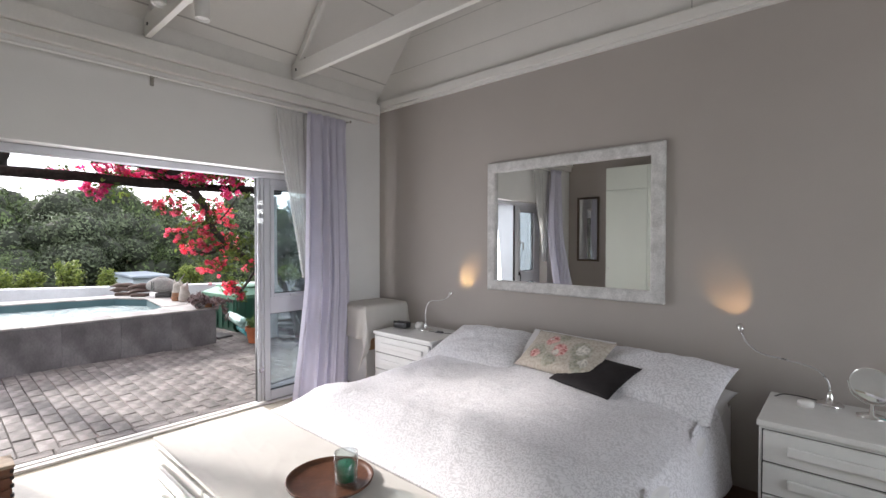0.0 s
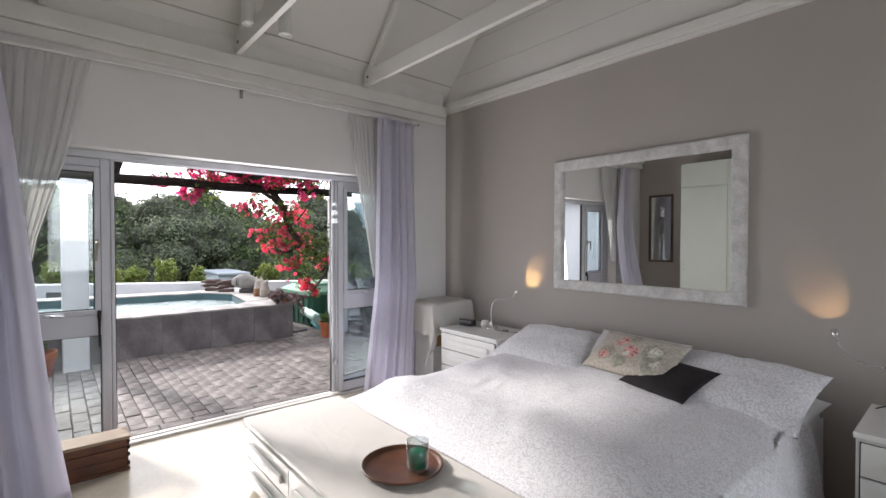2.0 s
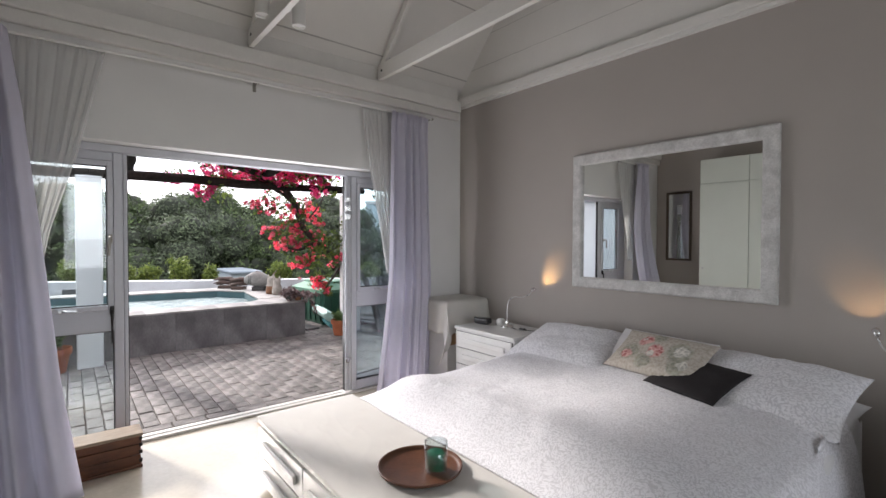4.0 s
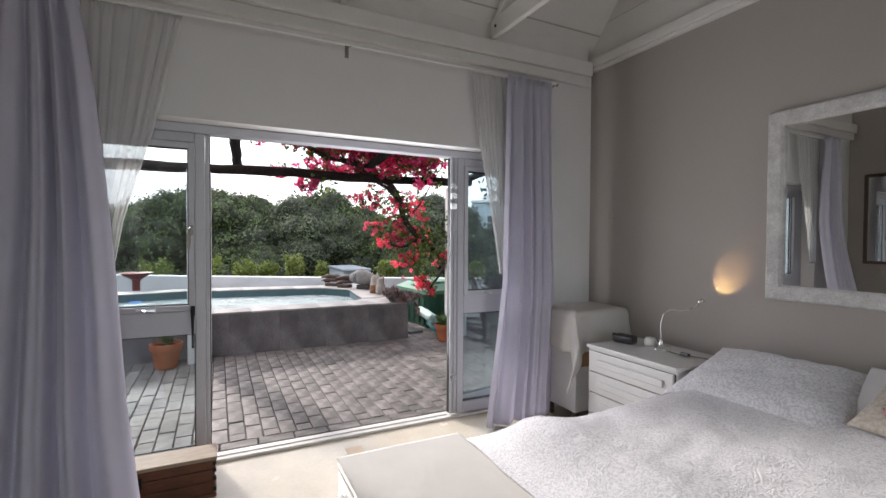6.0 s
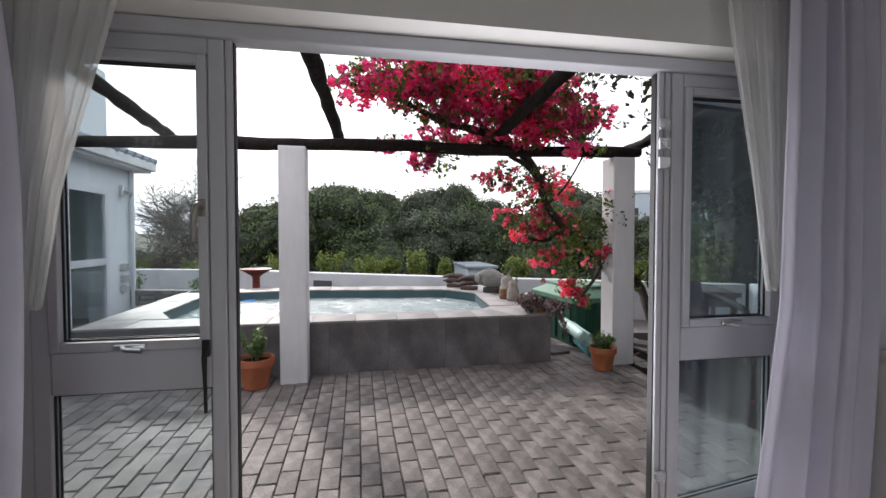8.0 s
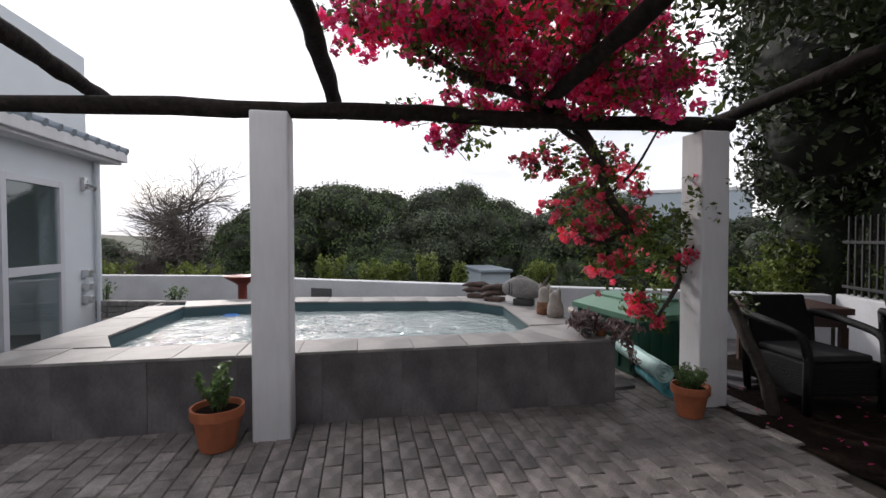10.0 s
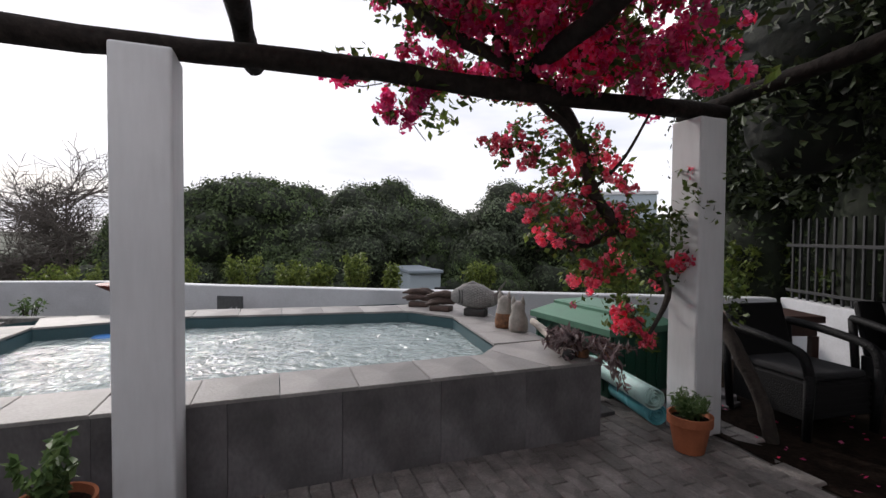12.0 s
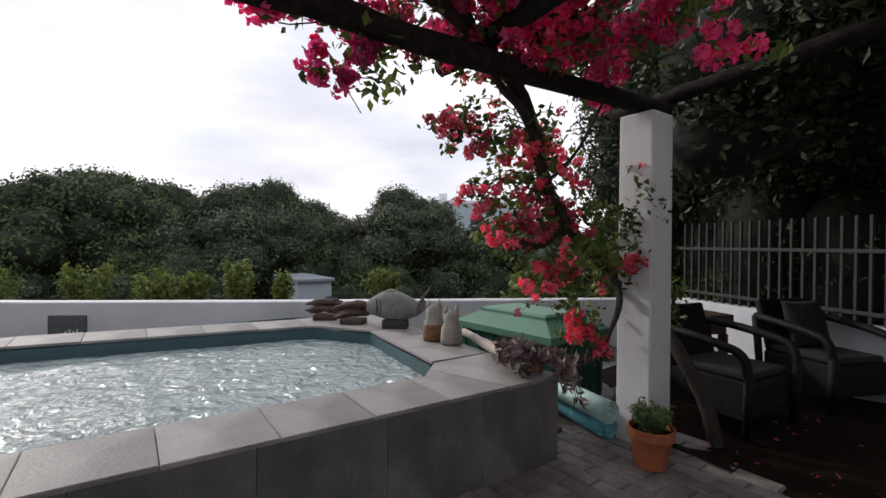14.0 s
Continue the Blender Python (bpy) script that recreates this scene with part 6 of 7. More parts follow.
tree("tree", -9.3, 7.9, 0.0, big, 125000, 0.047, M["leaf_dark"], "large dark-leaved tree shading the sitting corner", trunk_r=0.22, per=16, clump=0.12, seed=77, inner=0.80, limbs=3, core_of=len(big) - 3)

hedge = [(k * 0.75 - 3.4, 0.25 * math.sin(k * 2.1), 0.75 + 0.25 * math.sin(k * 1.3), 0.62, 0.55, 0.72) for k in range(9)]
tall = [(x, y, z + 0.55, a, b, c + 0.55) for x, y, z, a, b, c in hedge]
for k, (hx_, hy_) in enumerate(((-6.9, 7.5), (-11.5, 10.2))):
    tree("hedge_bush", hx_, hy_, -0.1, (tall, hedge)[k], 9000, 0.05, (M["leaf_far"], M["leaf_far"])[k], "dark bushes behind the bar fence", "bush", 0.05, 12, 0.08, 140 + k, 0.85, limbs=2)


def shrub(x, y, z0, w, h, leaf, label, n=900, seed=0, size=0.035, name="shrub"):
    rng_ = np.random.default_rng(seed)
    t = thing(name, x, y, z0, label, "shrub", group="shrubs along the wall")
    bm = bmesh.new()
    tips, nn = [], []
    for k in range(int(8 + w * 14)):
        e = np.array([rng_.uniform(-1, 1) * w, rng_.uniform(-1, 1) * w * 0.7, h * rng_.uniform(0.55, 1.0)])
        path = bend([(e[0] * 0.3, e[1] * 0.3, -0.1), (e[0] * 0.7, e[1] * 0.7, e[2] * 0.55), tuple(e)], 4)
        tube(path, [0.008 * (1 - 0.08 * i) for i in range(len(path))], 5, bm)
        m = int(n / (8 + w * 14))
        k_ = rng_.random(m) ** 0.6
        idx = (k_ * (len(path) - 1)).astype(int)
        base = np.array([tuple(path[i]) for i in idx])
        tips.append(base + rng_.normal(0, 0.045, (m, 3)))
        nn.append(rng_.normal(0, 1, (m, 3)) + np.array([0, 0, 0.8]))
    part("stem_cluster", bm, M["bark"], t)
    ob = new("foliage", leaves_mesh("foliage", np.concatenate(tips), np.concatenate(nn), size, rng_, leaf, 0.3, 0.5, 0.6))
    ob.parent = t
    return t


for i, (x, y, w, h) in enumerate([(-14.9, -0.6, 0.55, 0.62), (-14.9, 0.5, 0.6, 0.66), (-14.6, 1.35, 0.45, 0.55), (-14.6, 2.5, 0.40, 0.78), (-14.3, 3.1, 0.3, 0.5), (-13.6, 4.7, 0.35, 0.55), (-15.6, -2.4, 0.7, 0.55), (-16.0, -4.4, 0.8, 0.55), (-14.9, 1.9, 0.35, 0.5)]):
    shrub(x, y, 0.22, w * 0.9, h * 1.22, M["leaf_light"], "light green leafy shrub behind the garden wall", 1500, 60 + i, 0.04)
for i, (x, y, w, h) in enumerate([(-10.6, 7.2, 0.7, 1.7), (-9.7, 7.75, 0.8, 1.75), (-11.8, 6.3, 0.5, 1.2), (-10.9, 8.0, 0.8, 1.9)]):
    shrub(x, y, -0.3, w, h, M["leaf_light"], "bright green bush beyond the corner of the wall", 4200, 80 + i, 0.045)
for i, (x, y, h) in enumerate([(-12.4, -2.6, 0.30), (-12.3, -1.6, 0.20), (-12.5, -3.4, 0.3)]):
    shrub(x, y, 0.40, 0.14, h, M["leaf_pot"], "small herb in the planting bed", 160, 90 + i, 0.03, "herb")

# bare tree to one side of the wood
rb = random.Random(11)
bare = thing("bare_tree", -30.6, -7.8, GZ, "leafless pale-twigged tree beside the wood", "tree")
limbs, twigs = bmesh.new(), bmesh.new()


def grow(p, d, length, r, level):
    q = [p]
    for k in range(3):
        d = (d + Vector((rb.uniform(-1, 1), rb.uniform(-1, 1), rb.uniform(-0.4, 0.7))) * 0.28).normalized()
        q.append(q[-1] + d * length / 3)
    r = max(r, 0.016)
    tube(q, [r, r * 0.85, r * 0.7, r * 0.55], 5 if level < 2 else 3, limbs if level < 2 else twigs)
    if level < 5:
        for k in range(5 if level < 3 else 7 if level < 4 else 5):
            dd = (d + Vector((rb.uniform(-1, 1), rb.uniform(-1, 1), rb.uniform(-0.7, 0.35))) * 1.1).normalized()
            grow(q[1 + k % 3], dd, length * 0.72, r * 0.55, level + 1)


grow(Vector((0, 0, 0)), Vector((0, 0, 1)), 3.5, 0.17, 0)
part("branchwork", limbs, M["dry_bark"], bare)
part("twig_mass", twigs, M["dry_bark"], bare)

# houses in the distance
fh = thing("far_house", -20.8, 5.57, -2.6, "pale blue-grey low house among the trees", "house")
part("wall", rbox(-1.4, 1.0, -0.52, 0.52, 0, 2.75, 0.02), M["far_house"], fh)
part("roof", rbox(-1.5, 1.12, -0.58, 0.58, 2.75, 2.86, 0.03), M["far_roof"], fh)
part("window", rbox(1.0, 1.03, 0.3, 0.7, 1.9, 2.3, 0.01), M["plastic_black"], fh)
fh = thing("far_house", -42.0, 29.5, -3.0, "pale flat-roofed house above the trees", "house", rz=-35)
part("wall", rbox(-3, 3, -5, 5, 0, 8.1, 0.05), M["far_house"], fh)
part("parapet", rbox(-3.1, 3.1, -5.1, 5.1, 8.1, 8.4, 0.05), M["render_white"], fh)
part("chimney", rbox(-0.4, 0.4, -3.8, -3.0, 8.4, 9.3, 0.03), M["render_white"], fh)
for k in range(3):
    w_ = part("window", rbox(3.0, 3.06, -3.4 + k * 2.6, -2.3 + k * 2.6, 5.4, 6.8, 0.02), M["plastic_black"], fh)
    part("frame", rbox(3.061, 3.09, -3.4 + k * 2.6, -2.3 + k * 2.6, 6.05, 6.13, 0.0), M["alu"], w_)


# ---- pots ----
def pot(x, y, r, h, label, plant, seed):
    t = thing("flower_pot", x, y, PZ + 0.002, label, "flower pot", group="terracotta pots")
    part("pot", lathe([(0, 0), (r * 0.66, 0), (r * 0.68, 0.006), (r * 0.90, h * 0.74), (r * 1.0, h * 0.74), (r * 1.02, h * 0.78), (r * 1.02, h), (r * 0.93, h), (r * 0.88, h * 0.86), (0, h * 0.86)], 32), M["terracotta"], t, smooth=False)
    part("soil", lathe([(0, h * 0.88), (r * 0.6, h * 0.885), (r * 0.88, h * 0.87)], 20), M["soil"], t)
    rng_ = np.random.default_rng(seed)
    bm = bmesh.new()
    P, N = [], []
    for k in range(plant[0]):
        a, l = rng_.uniform(0, 6.28), rng_.uniform(0.5, 1.0)
        e = (math.cos(a) * plant[1] * l, math.sin(a) * plant[1] * l, h * 0.87 + plant[2] * rng_.uniform(0.5, 1))
        path = bend([(e[0] * 0.2, e[1] * 0.2, h * 0.86), (e[0] * 0.5, e[1] * 0.5, (h * 0.87 + e[2]) / 2), e], 4)
        tube(path, 0.003, 5, bm)
        for q in path[3:]:
            for _ in range(plant[3]):
                P.append(tuple(np.array(q) + rng_.normal(0, 0.012, 3)))
                N.append(rng_.normal(0, 1, 3) + np.array([0, 0, 0.6]))
    part("stem_cluster", bm, M["leaf_pot"], t)
    ob = new("foliage", leaves_mesh("foliage", P, N, plant[4], rng_, M["leaf_pot"], 0.3, plant[5], 0.4))
    ob.parent = t
    return t


pot(-8.00, 0.23, 0.155, 0.265, "terracotta pot with a young leafy shrub", (9, 0.13, 0.30, 5, 0.032, 0.5), 5)
pot(-7.93, 3.52, 0.13, 0.23, "terracotta pot with a bushy green herb", (34, 0.13, 0.15, 5, 0.022, 0.22), 6)

# red bowl on a foot behind the pool
rbw = thing("bird_bath", -11.85, -0.55, 0.30, "dark red glazed bowl on a foot by the wall", "bird bath")
part("bowl", lathe([(0, 0.40), (0.10, 0.40), (0.22, 0.47), (0.26, 0.50), (0.24, 0.50), (0.1, 0.44), (0, 0.43)], 32), M["red_glaze"], rbw, smooth=True)
part("foot", lathe([(0, 0), (0.12, 0), (0.10, 0.05), (0.06, 0.12), (0.06, 0.36), (0.10, 0.40), (0, 0.40)], 24), M["red_glaze"], rbw, smooth=True)

# ---- carvings on the coping ----
def stone_fish():
    """One carved body: scaled flanks, gill arcs, a raised tail, a fin and a dark block below."""
    bm = bmesh.new()
    for s in (1, -1):
        def flank(u, v):
            w = v * 2 - 1
            tail = max(0.0, (u - 0.78) / 0.22)
            half = 0.082 * max(0.0, math.sin(math.pi * min(1.0, 0.02 + u / 0.93))) ** 0.60 * (1 - 0.55 * max(0.0, (u - 0.55) / 0.45)) + 0.016 + 0.060 * tail ** 1.4
            thick = 0.052 * max(0.0, math.sin(math.pi * min(1.0, 0.03 + u / 0.96))) ** 0.7 * (1 - 0.8 * tail) + 0.008
            y = max(0.0, 1 - w * w) ** 0.5 * thick
            if 0.24 < u < 0.82 and abs(w) < 0.93:
                r = math.floor(u * 22)
                f = u * 22 - r
                g = (w * 5 + 0.5 * (r % 2)) % 1.0
                y += 0.006 * (1 - f) * math.sin(math.pi * g)
            elif u >= 0.82:
                y += 0.002 * math.sin(w * 40)
            return (u * 0.44 - 0.07 * tail * (1 - abs(w)), s * y, 0.140 + w * half + 0.085 * tail ** 1.2 + 0.01 * math.sin(u * 5))
        sheet(flank, 132, 60, bm)
    bmesh.ops.remove_doubles(bm, verts=bm.verts[:], dist=0.0006)
    bmesh.ops.recalc_face_normals(bm, faces=bm.faces[:])
    n0 = len(bm.faces)
    for s in (1, -1):
        for u0 in (0.060, 0.085):
            tube([(u0 + 0.018 * math.cos(a), s * (0.047 - 0.010 * a * a), 0.144 + 0.058 * math.sin(a)) for a in [-1.1 + 0.22 * k for k in range(11)]], 0.0055, 6, bm)
    box(bm, 0.11, 0.28, -0.05, 0.05, 0.0, 0.055, 0.006)
    bm.faces.ensure_lookup_table()
    for f in bm.faces[n0:]:
        f.material_index = 1
    tube([(0.08, 0, 0.222), (0.17, 0, 0.250), (0.29, 0, 0.205)], [0.010, 0.016, 0.008], 8, bm)
    me = finish("fish_statue", bm, M["stone"], True)
    me.materials.append(M["dark_stone"])
    return me


M["dark_stone"] = mat("dark_stained_stone", (0.045, 0.043, 0.042), 0.8, var=0.3, scale=14, bump=0.5)
ob = new("fish_statue", stone_fish())
ob.matrix_basis = pose(-10.32, 2.83, CZ, 0, 0, 52) @ Matrix.Scale(1.36, 4)
tagged(ob, "carved grey stone fish on the pool coping", "statue")


def cat_mesh(name, material, s, upper=None):
    bm = lathe([(0, 0), (0.075, 0), (0.085, 0.04), (0.075, 0.12), (0.055, 0.17), (0.058, 0.20), (0.055, 0.235), (0.03, 0.26), (0, 0.265)], 20)
    for v in bm.verts:
        v.co.x *= 0.85 + 0.1 * noise.noise(v.co * 20)
        v.co.y *= 1.0 + 0.12 * noise.noise(v.co * 17)
    for sy in (-0.035, 0.035):
        tube([(0, sy, 0.235), (0, sy * 1.1, 0.27), (0, sy * 1.15, 0.305)], [0.024, 0.016, 0.002], 8, bm)
    if upper:
        for f in bm.faces:
            c = f.calc_center_median()
            if c.z + 0.02 * noise.noise(c * 30) > 0.135:
                f.material_index = 1
    bmesh.ops.scale(bm, vec=(s, s, s), verts=bm.verts[:])
    me = finish(name, bm, material, True)
    if upper:
        me.materials.append(upper)
    return me


ob = new("cat_statue", cat_mesh("cat_statue", M["wood_carved"], 1.10, M["cat_white"]))
ob.matrix_basis = pose(-9.50, 3.03, CZ, 0, 0, -40)
tagged(ob, "carved cat, brown wood below and bleached above", "statue")
ob = new("cat_statue", cat_mesh("cat_statue", M["cat_white"], 1.02))
ob.matrix_basis = pose(-9.30, 3.06, CZ, 0, 0, -30)
tagged(ob, "weathered pale carved cat on the pool coping", "statue")
for i, (x, y, a) in enumerate(((-10.93, 2.66, 60), (-10.55, 2.80, 50))):
    st = bmesh.new()
    rr = random.Random(40 + i)
    box(st, -0.12, 0.11, -0.08, 0.08, 0.0, 0.055, 0.010)
    for k in range(4):
        q0 = Vector((rr.uniform(-0.22, -0.12), rr.uniform(-0.07, 0.07), 0.062 + 0.034 * k))
        q1 = q0 + Vector((rr.uniform(0.30, 0.44), rr.uniform(-0.08, 0.08), rr.uniform(-0.03, 0.05)))
        tube(bend([q0, (q0 + q1) / 2 + Vector((0, 0, 0.03)), q1], 4), [0.010, 0.022, 0.031, 0.036, 0.037, 0.034, 0.027, 0.017, 0.005], 8, st, 0.45, rr)
    ob = new("driftwood_carving", finish("driftwood_carving", st, M["driftwood"], True))
    ob.matrix_basis = pose(x, y, CZ, 0, 0, a)
    tagged(ob, "dark driftwood carving set on a stone block", "statue")
rl = random.Random(9)
log_bm = tube(bend([(-9.45, 3.30, CZ + 0.05), (-9.05, 3.16, CZ + 0.055), (-8.70, 3.04, CZ + 0.06), (-8.34, 2.90, CZ + 0.045)], 5), [0.030 + 0.0008 * i for i in range(16)], 12, None, 0.18, rl)
for f in log_bm.faces:
    if len(f.verts) > 4:
        f.material_index = 1
log_me = finish("driftwood_log", log_bm, M["log"], True)
log_me.materials.append(M["dark_stone"])
ob = new("driftwood_log", log_me)
tagged(ob, "bleached driftwood log with a dark sawn end", "log")
dp = thing("trailing_plant", -8.42, 3.07, CZ, "dry purple-grey trailing plant in a low pot on the coping", "plant")
part("pot", lathe([(0, 0), (0.045, 0), (0.055, 0.055), (0.05, 0.06), (0, 0.055)], 20), M["wood_carved"], dp)
P, N = [], []
bm = bmesh.new()
rd_ = np.random.default_rng(21)
for k in range(34):
    a = rd_.uniform(0, 6.28)
    l = rd_.uniform(0.10, 0.27)
    e = (math.cos(a) * l, math.sin(a) * l, 0.02 - rd_.uniform(-0.08, 0.22))
    if e[0] > 0.10 or e[1] > 0.05:
        e = (e[0] + 0.05, e[1] + 0.03, e[2])
    else:
        e = (e[0], e[1], rd_.uniform(0.03, 0.20))
    path = bend([(0, 0, 0.05), (e[0] * 0.65, e[1] * 0.65, max(0.10, e[2] * 0.8)), e], 4)
    tube(path, 0.0035, 4, bm)
    for q in path[2:]:
        for _ in range(3):
            P.append(tuple(np.array(q) + rd_.normal(0, 0.015, 3)))
            N.append(rd_.normal(0, 1, 3))
part("stem_cluster", bm, M["wood_carved"], dp)
ob = new("foliage", leaves_mesh("foliage", P, N, 0.046, rd_, M["leaf_purple"], 0.3, 0.30, 0.4))
ob.parent = dp

# ---- rolled pool cover, pump box ----
def cover_roll(x, y, z, r, length, rz, tilt, material, label):
    t = thing("cover_roll", x, y, z, label, "pool cover", rz=rz, group="rolled pool covers")
    bm = bmesh.new()
    turns, n = 3.2, 90
    ring = []
    for i in range(n + 1):
        a = 2 * math.pi * turns * i / n
        rr = r * (0.22 + 0.78 * i / n)
        ring.append((rr * math.cos(a), rr * math.sin(a)))
    a_, b_ = [], []
    for k in range(9):
        b_.append([bm.verts.new((length * k / 8, p[0] * (1 + 0.03 * math.sin(k * 2.1)), p[1] * (1 + 0.03 * math.cos(k * 1.7)) + r)) for p in ring])
    for p, q in zip(b_, b_[1:]):
        for i in range(n):
            bm.faces.new((p[i], p[i + 1], q[i + 1], q[i]))
    thicken(bm, 0.006)
    part("rolled_sheet", bm, material, t, smooth=True)
    return t


cover_roll(-8.28, 3.62, PZ, 0.085, 1.75, 168, 0, M["cover_dark"], "rolled teal pool cover lying beside the pool")
cover_roll(-8.19, 3.50, PZ + 0.155, 0.085, 1.7, 168, 0, M["cover"], "rolled aqua bubble pool cover resting on another roll")

gb = thing("pump_box", -9.38, 3.98, 0.014, "dark green plastic pump housing with a faded domed lid", "pump box", rz=4)
part("body", rbox(-0.52, 0.52, -0.36, 0.36, 0, 0.56, 0.02), M["green_box"], gb)
for k in range(6):
    part("rib", rbox(0.52, 0.535, -0.33 + k * 0.125, -0.29 + k * 0.125, 0.05, 0.52, 0.004), M["green_box"], gb)
    part("rib", rbox(-0.48 + k * 0.18, -0.44 + k * 0.18, -0.375, -0.36, 0.05, 0.52, 0.004), M["green_box"], gb)
bm = bmesh.new()
lv = [(0.56, 0.40, 0.53), (0.56, 0.40, 0.585), (0.53, 0.37, 0.60), (0.38, 0.24, 0.68), (0.38, 0.24, 0.705), (0.35, 0.21, 0.72)]
rows = [[bm.verts.new((sx * a, sy * b, z)) for sx, sy in ((-1, -1), (1, -1), (1, 1), (-1, 1))] for a, b, z in lv]
for a, b in zip(rows, rows[1:]):
    for i in range(4):
        bm.faces.new((a[i], a[(i + 1) % 4], b[(i + 1) % 4], b[i]))
bm.faces.new(rows[-1])
bm.faces.new(rows[0][::-1])
part("lid", bm, M["green_lid"], gb, "faded green domed lid")
part("clip", rbox(0.535, 0.56, -0.05, 0.05, 0.40, 0.50, 0.005), M["green_box"], gb)


# ---- woven chairs and table ----
def armchair(x, y, rz, label, pad=False):
    t = thing("woven_armchair", x, y, 0.03, label, "chair", rz=rz, group="woven patio chairs")
    # faces +x
    part("seat_box", rbox(-0.27, 0.28, -0.27, 0.27, 0.12, 0.37, 0.012), M["rattan"], t)
    for k in range(5):
        part("weave_band", rbox(-0.268, 0.286, -0.276, 0.276, 0.135 + k * 0.046, 0.158 + k * 0.046, 0.004), M["rattan"], t)
    part("seat_cushion", rbox(-0.26, 0.27, -0.25, 0.25, 0.372, 0.425, 0.02, 3), M["seat_pad"], t, "charcoal seat cushion")
    bm = rbox(-0.03, 0.03, -0.27, 0.27, 0.0, 0.46, 0.02, 2)
    bmesh.ops.rotate(bm, verts=bm.verts[:], cent=(0, 0, 0), matrix=Matrix.Rotation(-radians(16), 3, "Y"))
    bmesh.ops.translate(bm, verts=bm.verts[:], vec=(-0.27, 0, 0.36))
    part("backrest", bm, M["rattan"], t)
    for s in (-1, 1):
        path = bend([(-0.36, s * 0.31, 0.66), (-0.15, s * 0.325, 0.645), (0.15, s * 0.325, 0.60), (0.27, s * 0.32, 0.55), (0.31, s * 0.31, 0.42)], 5)
        bm = tube(path, 0.032, 8)
        part("armrest", bm, M["rattan"], t, smooth=True)
        part("leg", tube([(0.31, s * 0.31, 0.44), (0.29, s * 0.30, 0.0)], [0.034, 0.028], 8), M["rattan"], t, smooth=True)
        part("leg", tube([(-0.36, s * 0.31, 0.66), (-0.30, s * 0.30, 0.0)], [0.032, 0.028], 8), M["rattan"], t, smooth=True)
        part("side_panel", rbox(-0.28, 0.28, s * 0.29 - 0.01, s * 0.29 + 0.01, 0.12, 0.37, 0.004), M["rattan"], t)
    if pad:
        ob = new("scatter_cushion", finish("scatter_cushion", cushion(0.42, 0.42, 0.13, 12), M["seat_pad"], True))
        ob.matrix_basis = t.matrix_basis @ pose(-0.17, 0.02, 0.61, 0, 72, 0)
        tagged(ob, "charcoal scatter cushion leaning in the chair", "cushion")
    return t


armchair(-8.02, 4.68, -6, "black woven patio armchair beside the pillar")
armchair(-7.76, 5.78, -22, "black woven patio armchair with a charcoal cushion", True)
tb = thing("patio_table", -8.80, 5.30, 0.03, "dark red-brown low wooden patio table", "table", rz=-20)
part("top", rbox(-0.36, 0.36, -0.36, 0.36, 0.60, 0.66, 0.008), M["table_wood"], tb)
part("apron", rbox(-0.32, 0.32, -0.32, 0.32, 0.48, 0.60, 0.004), M["table_wood"], tb)
for sx in (-0.3, 0.3):
    for sy in (-0.3, 0.3):
        part("leg", rbox(sx - 0.03, sx + 0.03, sy - 0.03, sy + 0.03, 0, 0.48, 0.004), M["table_wood"], tb)
for i, (x, y, a, z) in enumerate(((-8.55, 4.42, 12, 0.014), (-8.62, 4.50, 40, 0.05), (-8.74, 3.35, 5, 0.014))):
    ob = new("loose_slab", finish("loose_slab", rbox(-0.2, 0.2, -0.11, 0.11, 0, 0.035, 0.006), M["slab"]))
    ob.matrix_basis = pose(x, y, z, 0, 0, a)
    tagged(ob, "loose cement slab lying on the ground", "slab")

# ---- paving bricks, last ----
rp = random.Random(2)
BW, BL, GX, GY = 0.112, 0.238, 0.006, 0.003   # courses run out from the doors; wide end joints, tight side joints
brick_meshes = []
for k in range(4):
    bm = bmesh.new()
    hx, hy = (BL - GX) / 2, (BW - GY) / 2
    top = [bm.verts.new((sx * (hx - 0.007), sy * (hy - 0.005), 0.0 + rp.uniform(-0.0015, 0.0015))) for sx, sy in ((-1, -1), (1, -1), (1, 1), (-1, 1))]
    mid = [bm.verts.new((sx * hx, sy * hy, -0.010)) for sx, sy in ((-1, -1), (1, -1), (1, 1), (-1, 1))]
    low = [bm.verts.new((sx * hx, sy * hy, -0.035)) for sx, sy in ((-1, -1), (1, -1), (1, 1), (-1, 1))]
    bm.faces.new(top)
    for a, b in ((low, mid), (mid, top)):
        for i in range(4):
            bm.faces.new((a[i], a[(i + 1) % 4], b[(i + 1) % 4], b[i]))
    brick_meshes.append(finish("brick", bm, M["paver"]))
paving = scene.objects["pavement"]
EDGE = WX - T - 0.118
rest = bmesh.new()
count = 0
row = 0
yb = -2.4
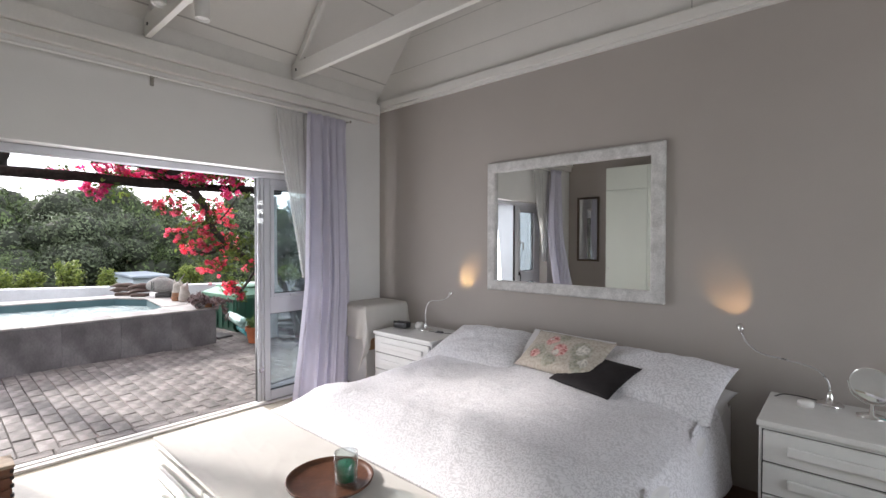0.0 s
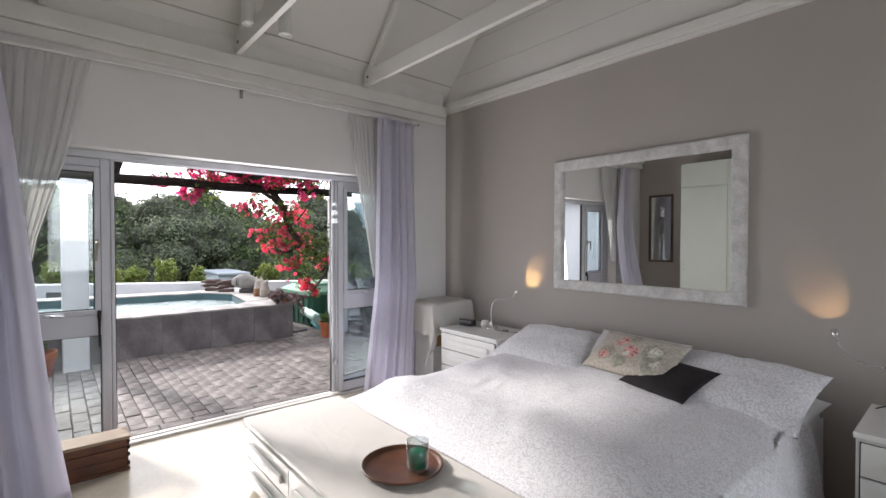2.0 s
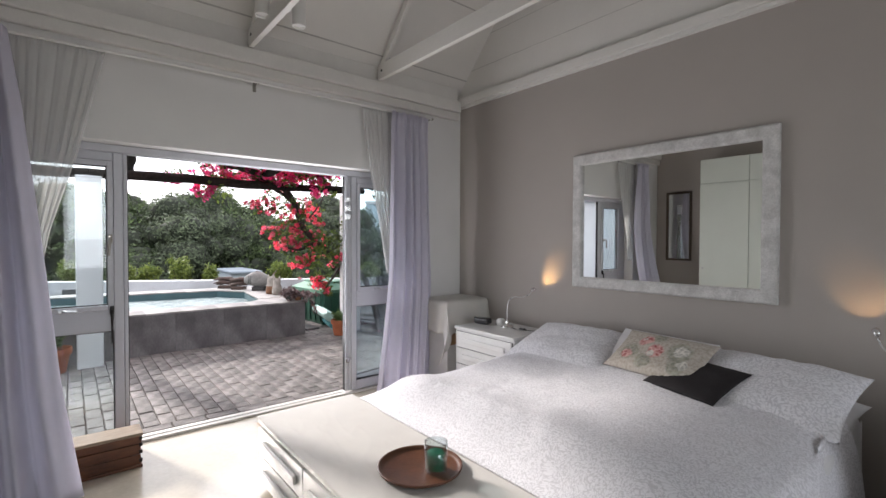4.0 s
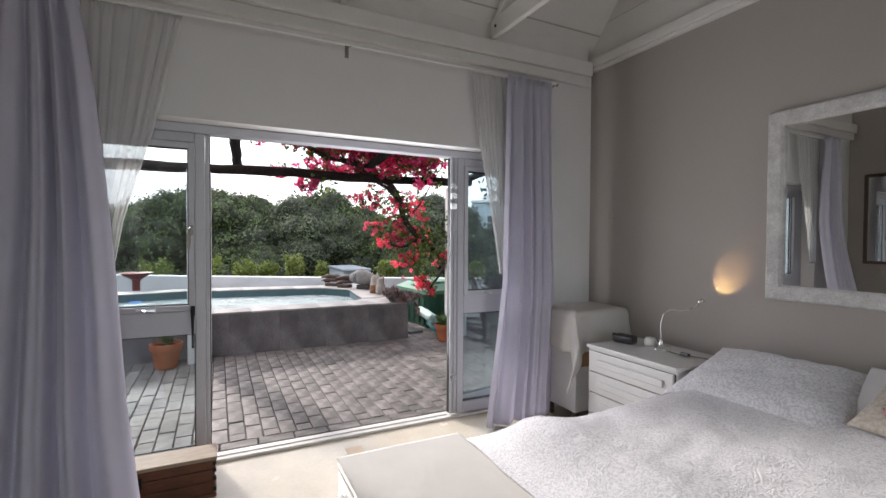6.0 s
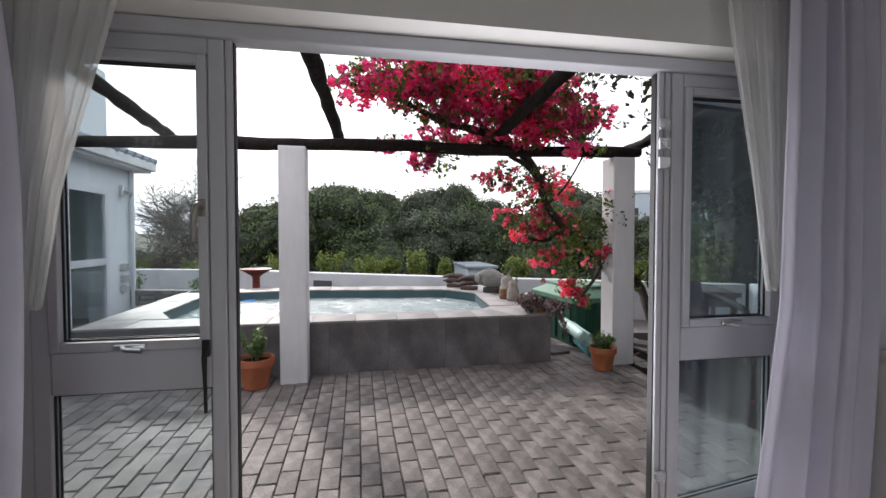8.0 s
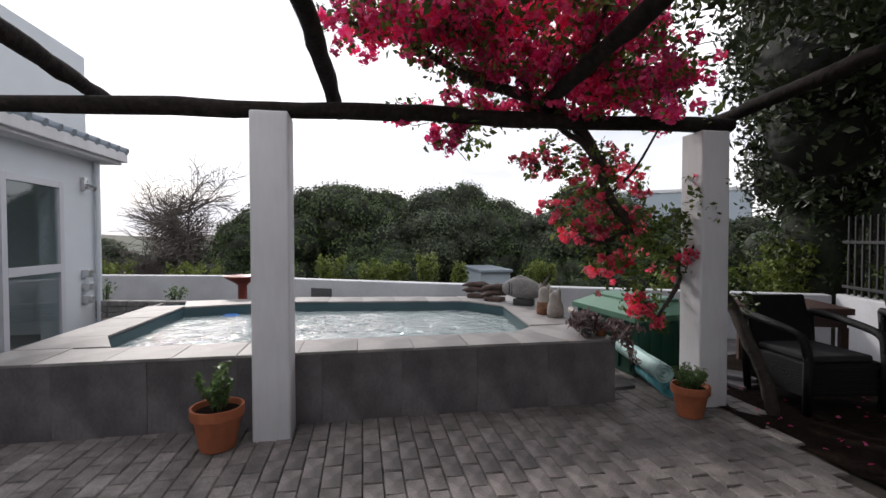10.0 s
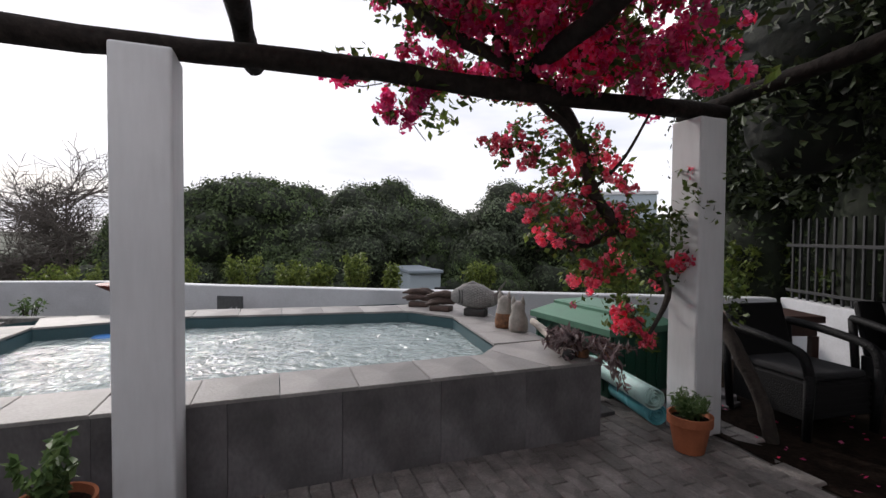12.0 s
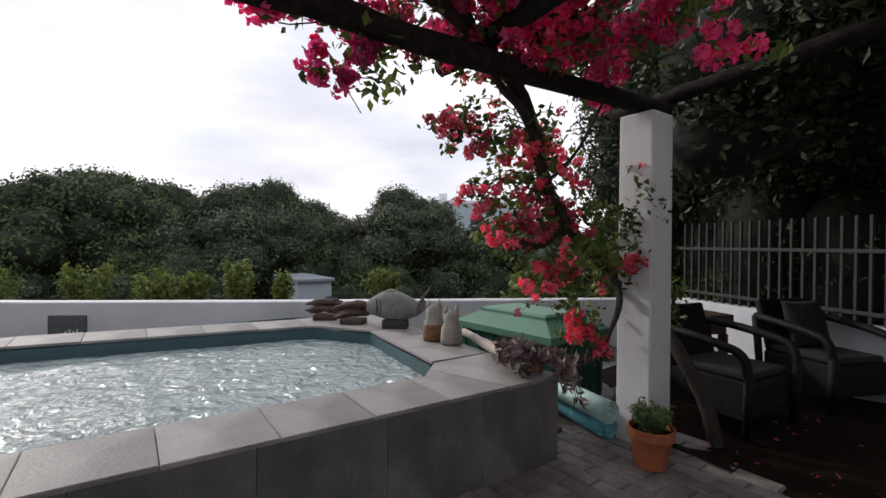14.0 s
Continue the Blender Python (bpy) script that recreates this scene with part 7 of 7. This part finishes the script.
while yb < 4.9:
    x = EDGE - BL / 2
    if row % 2:
        if yb < 4.0:
            m = pose(EDGE - BL / 4, yb, PZ + rp.uniform(-0.003, 0.003), rp.uniform(-1.2, 1.2), rp.uniform(-0.9, 0.9), 0)
            v = []
            for sx, sy in ((-1, -1), (1, -1), (1, 1), (-1, 1)):
                v.append([rest.verts.new(m @ Vector((sx * (BL / 4 - GX / 2 - dd), sy * ((BW - GY) / 2 - dd), zz))) for dd, zz in ((0.006, 0.0), (0.0, -0.010), (0.0, -0.035))])
            rest.faces.new([q[0] for q in v])
            for i in range(4):
                j = (i + 1) % 4
                rest.faces.new((v[i][1], v[j][1], v[j][0], v[i][0]))
                rest.faces.new((v[i][2], v[j][2], v[j][1], v[i][1]))
        x -= BL / 2
    while x > (-11.4 if yb < -1.5 else -8.44 if yb < 3.06 else -9.3):
        inside = yb < (4.05 if x < -7.85 else 3.84) + 0.12 * math.sin(x * 3)
        if inside:
            m = pose(x, yb, PZ + rp.uniform(-0.004, 0.003), rp.uniform(-1.6, 1.6), rp.uniform(-0.9, 0.9), rp.uniform(-1.2, 1.2))
            if 0.55 < yb < 2.75 and x > -7.95 and count < 300:
                piece("brick", brick_meshes[count % 4], paving, m)
                count += 1
            else:
                v = []
                hx, hy = (BL - GX) / 2, (BW - GY) / 2
                for sx, sy in ((-1, -1), (1, -1), (1, 1), (-1, 1)):
                    v.append([rest.verts.new(m @ Vector((sx * (hx - dd), sy * (hy - dd), zz))) for dd, zz in ((0.006, 0.0), (0.0, -0.010), (0.0, -0.035))])
                rest.faces.new([q[0] for q in v])
                for i in range(4):
                    j = (i + 1) % 4
                    rest.faces.new((v[i][1], v[j][1], v[j][0], v[i][0]))
                    rest.faces.new((v[i][2], v[j][2], v[j][1], v[i][1]))
        x -= BL
    yb += BW
    row += 1
# a course laid across, along the threshold
yq = -2.0
while yq < 4.0:
    piece("brick", brick_meshes[row % 4], paving, pose(WX - T - 0.062, yq, PZ + rp.uniform(-0.002, 0.002), 0, 0, 90 + rp.uniform(-0.6, 0.6)))
    yq += BL
    row += 1
ob = new("far_bricks", finish("far_bricks", rest, M["paver_rest"]))
ob.parent = paving
tagged(ob, kind="stuff")
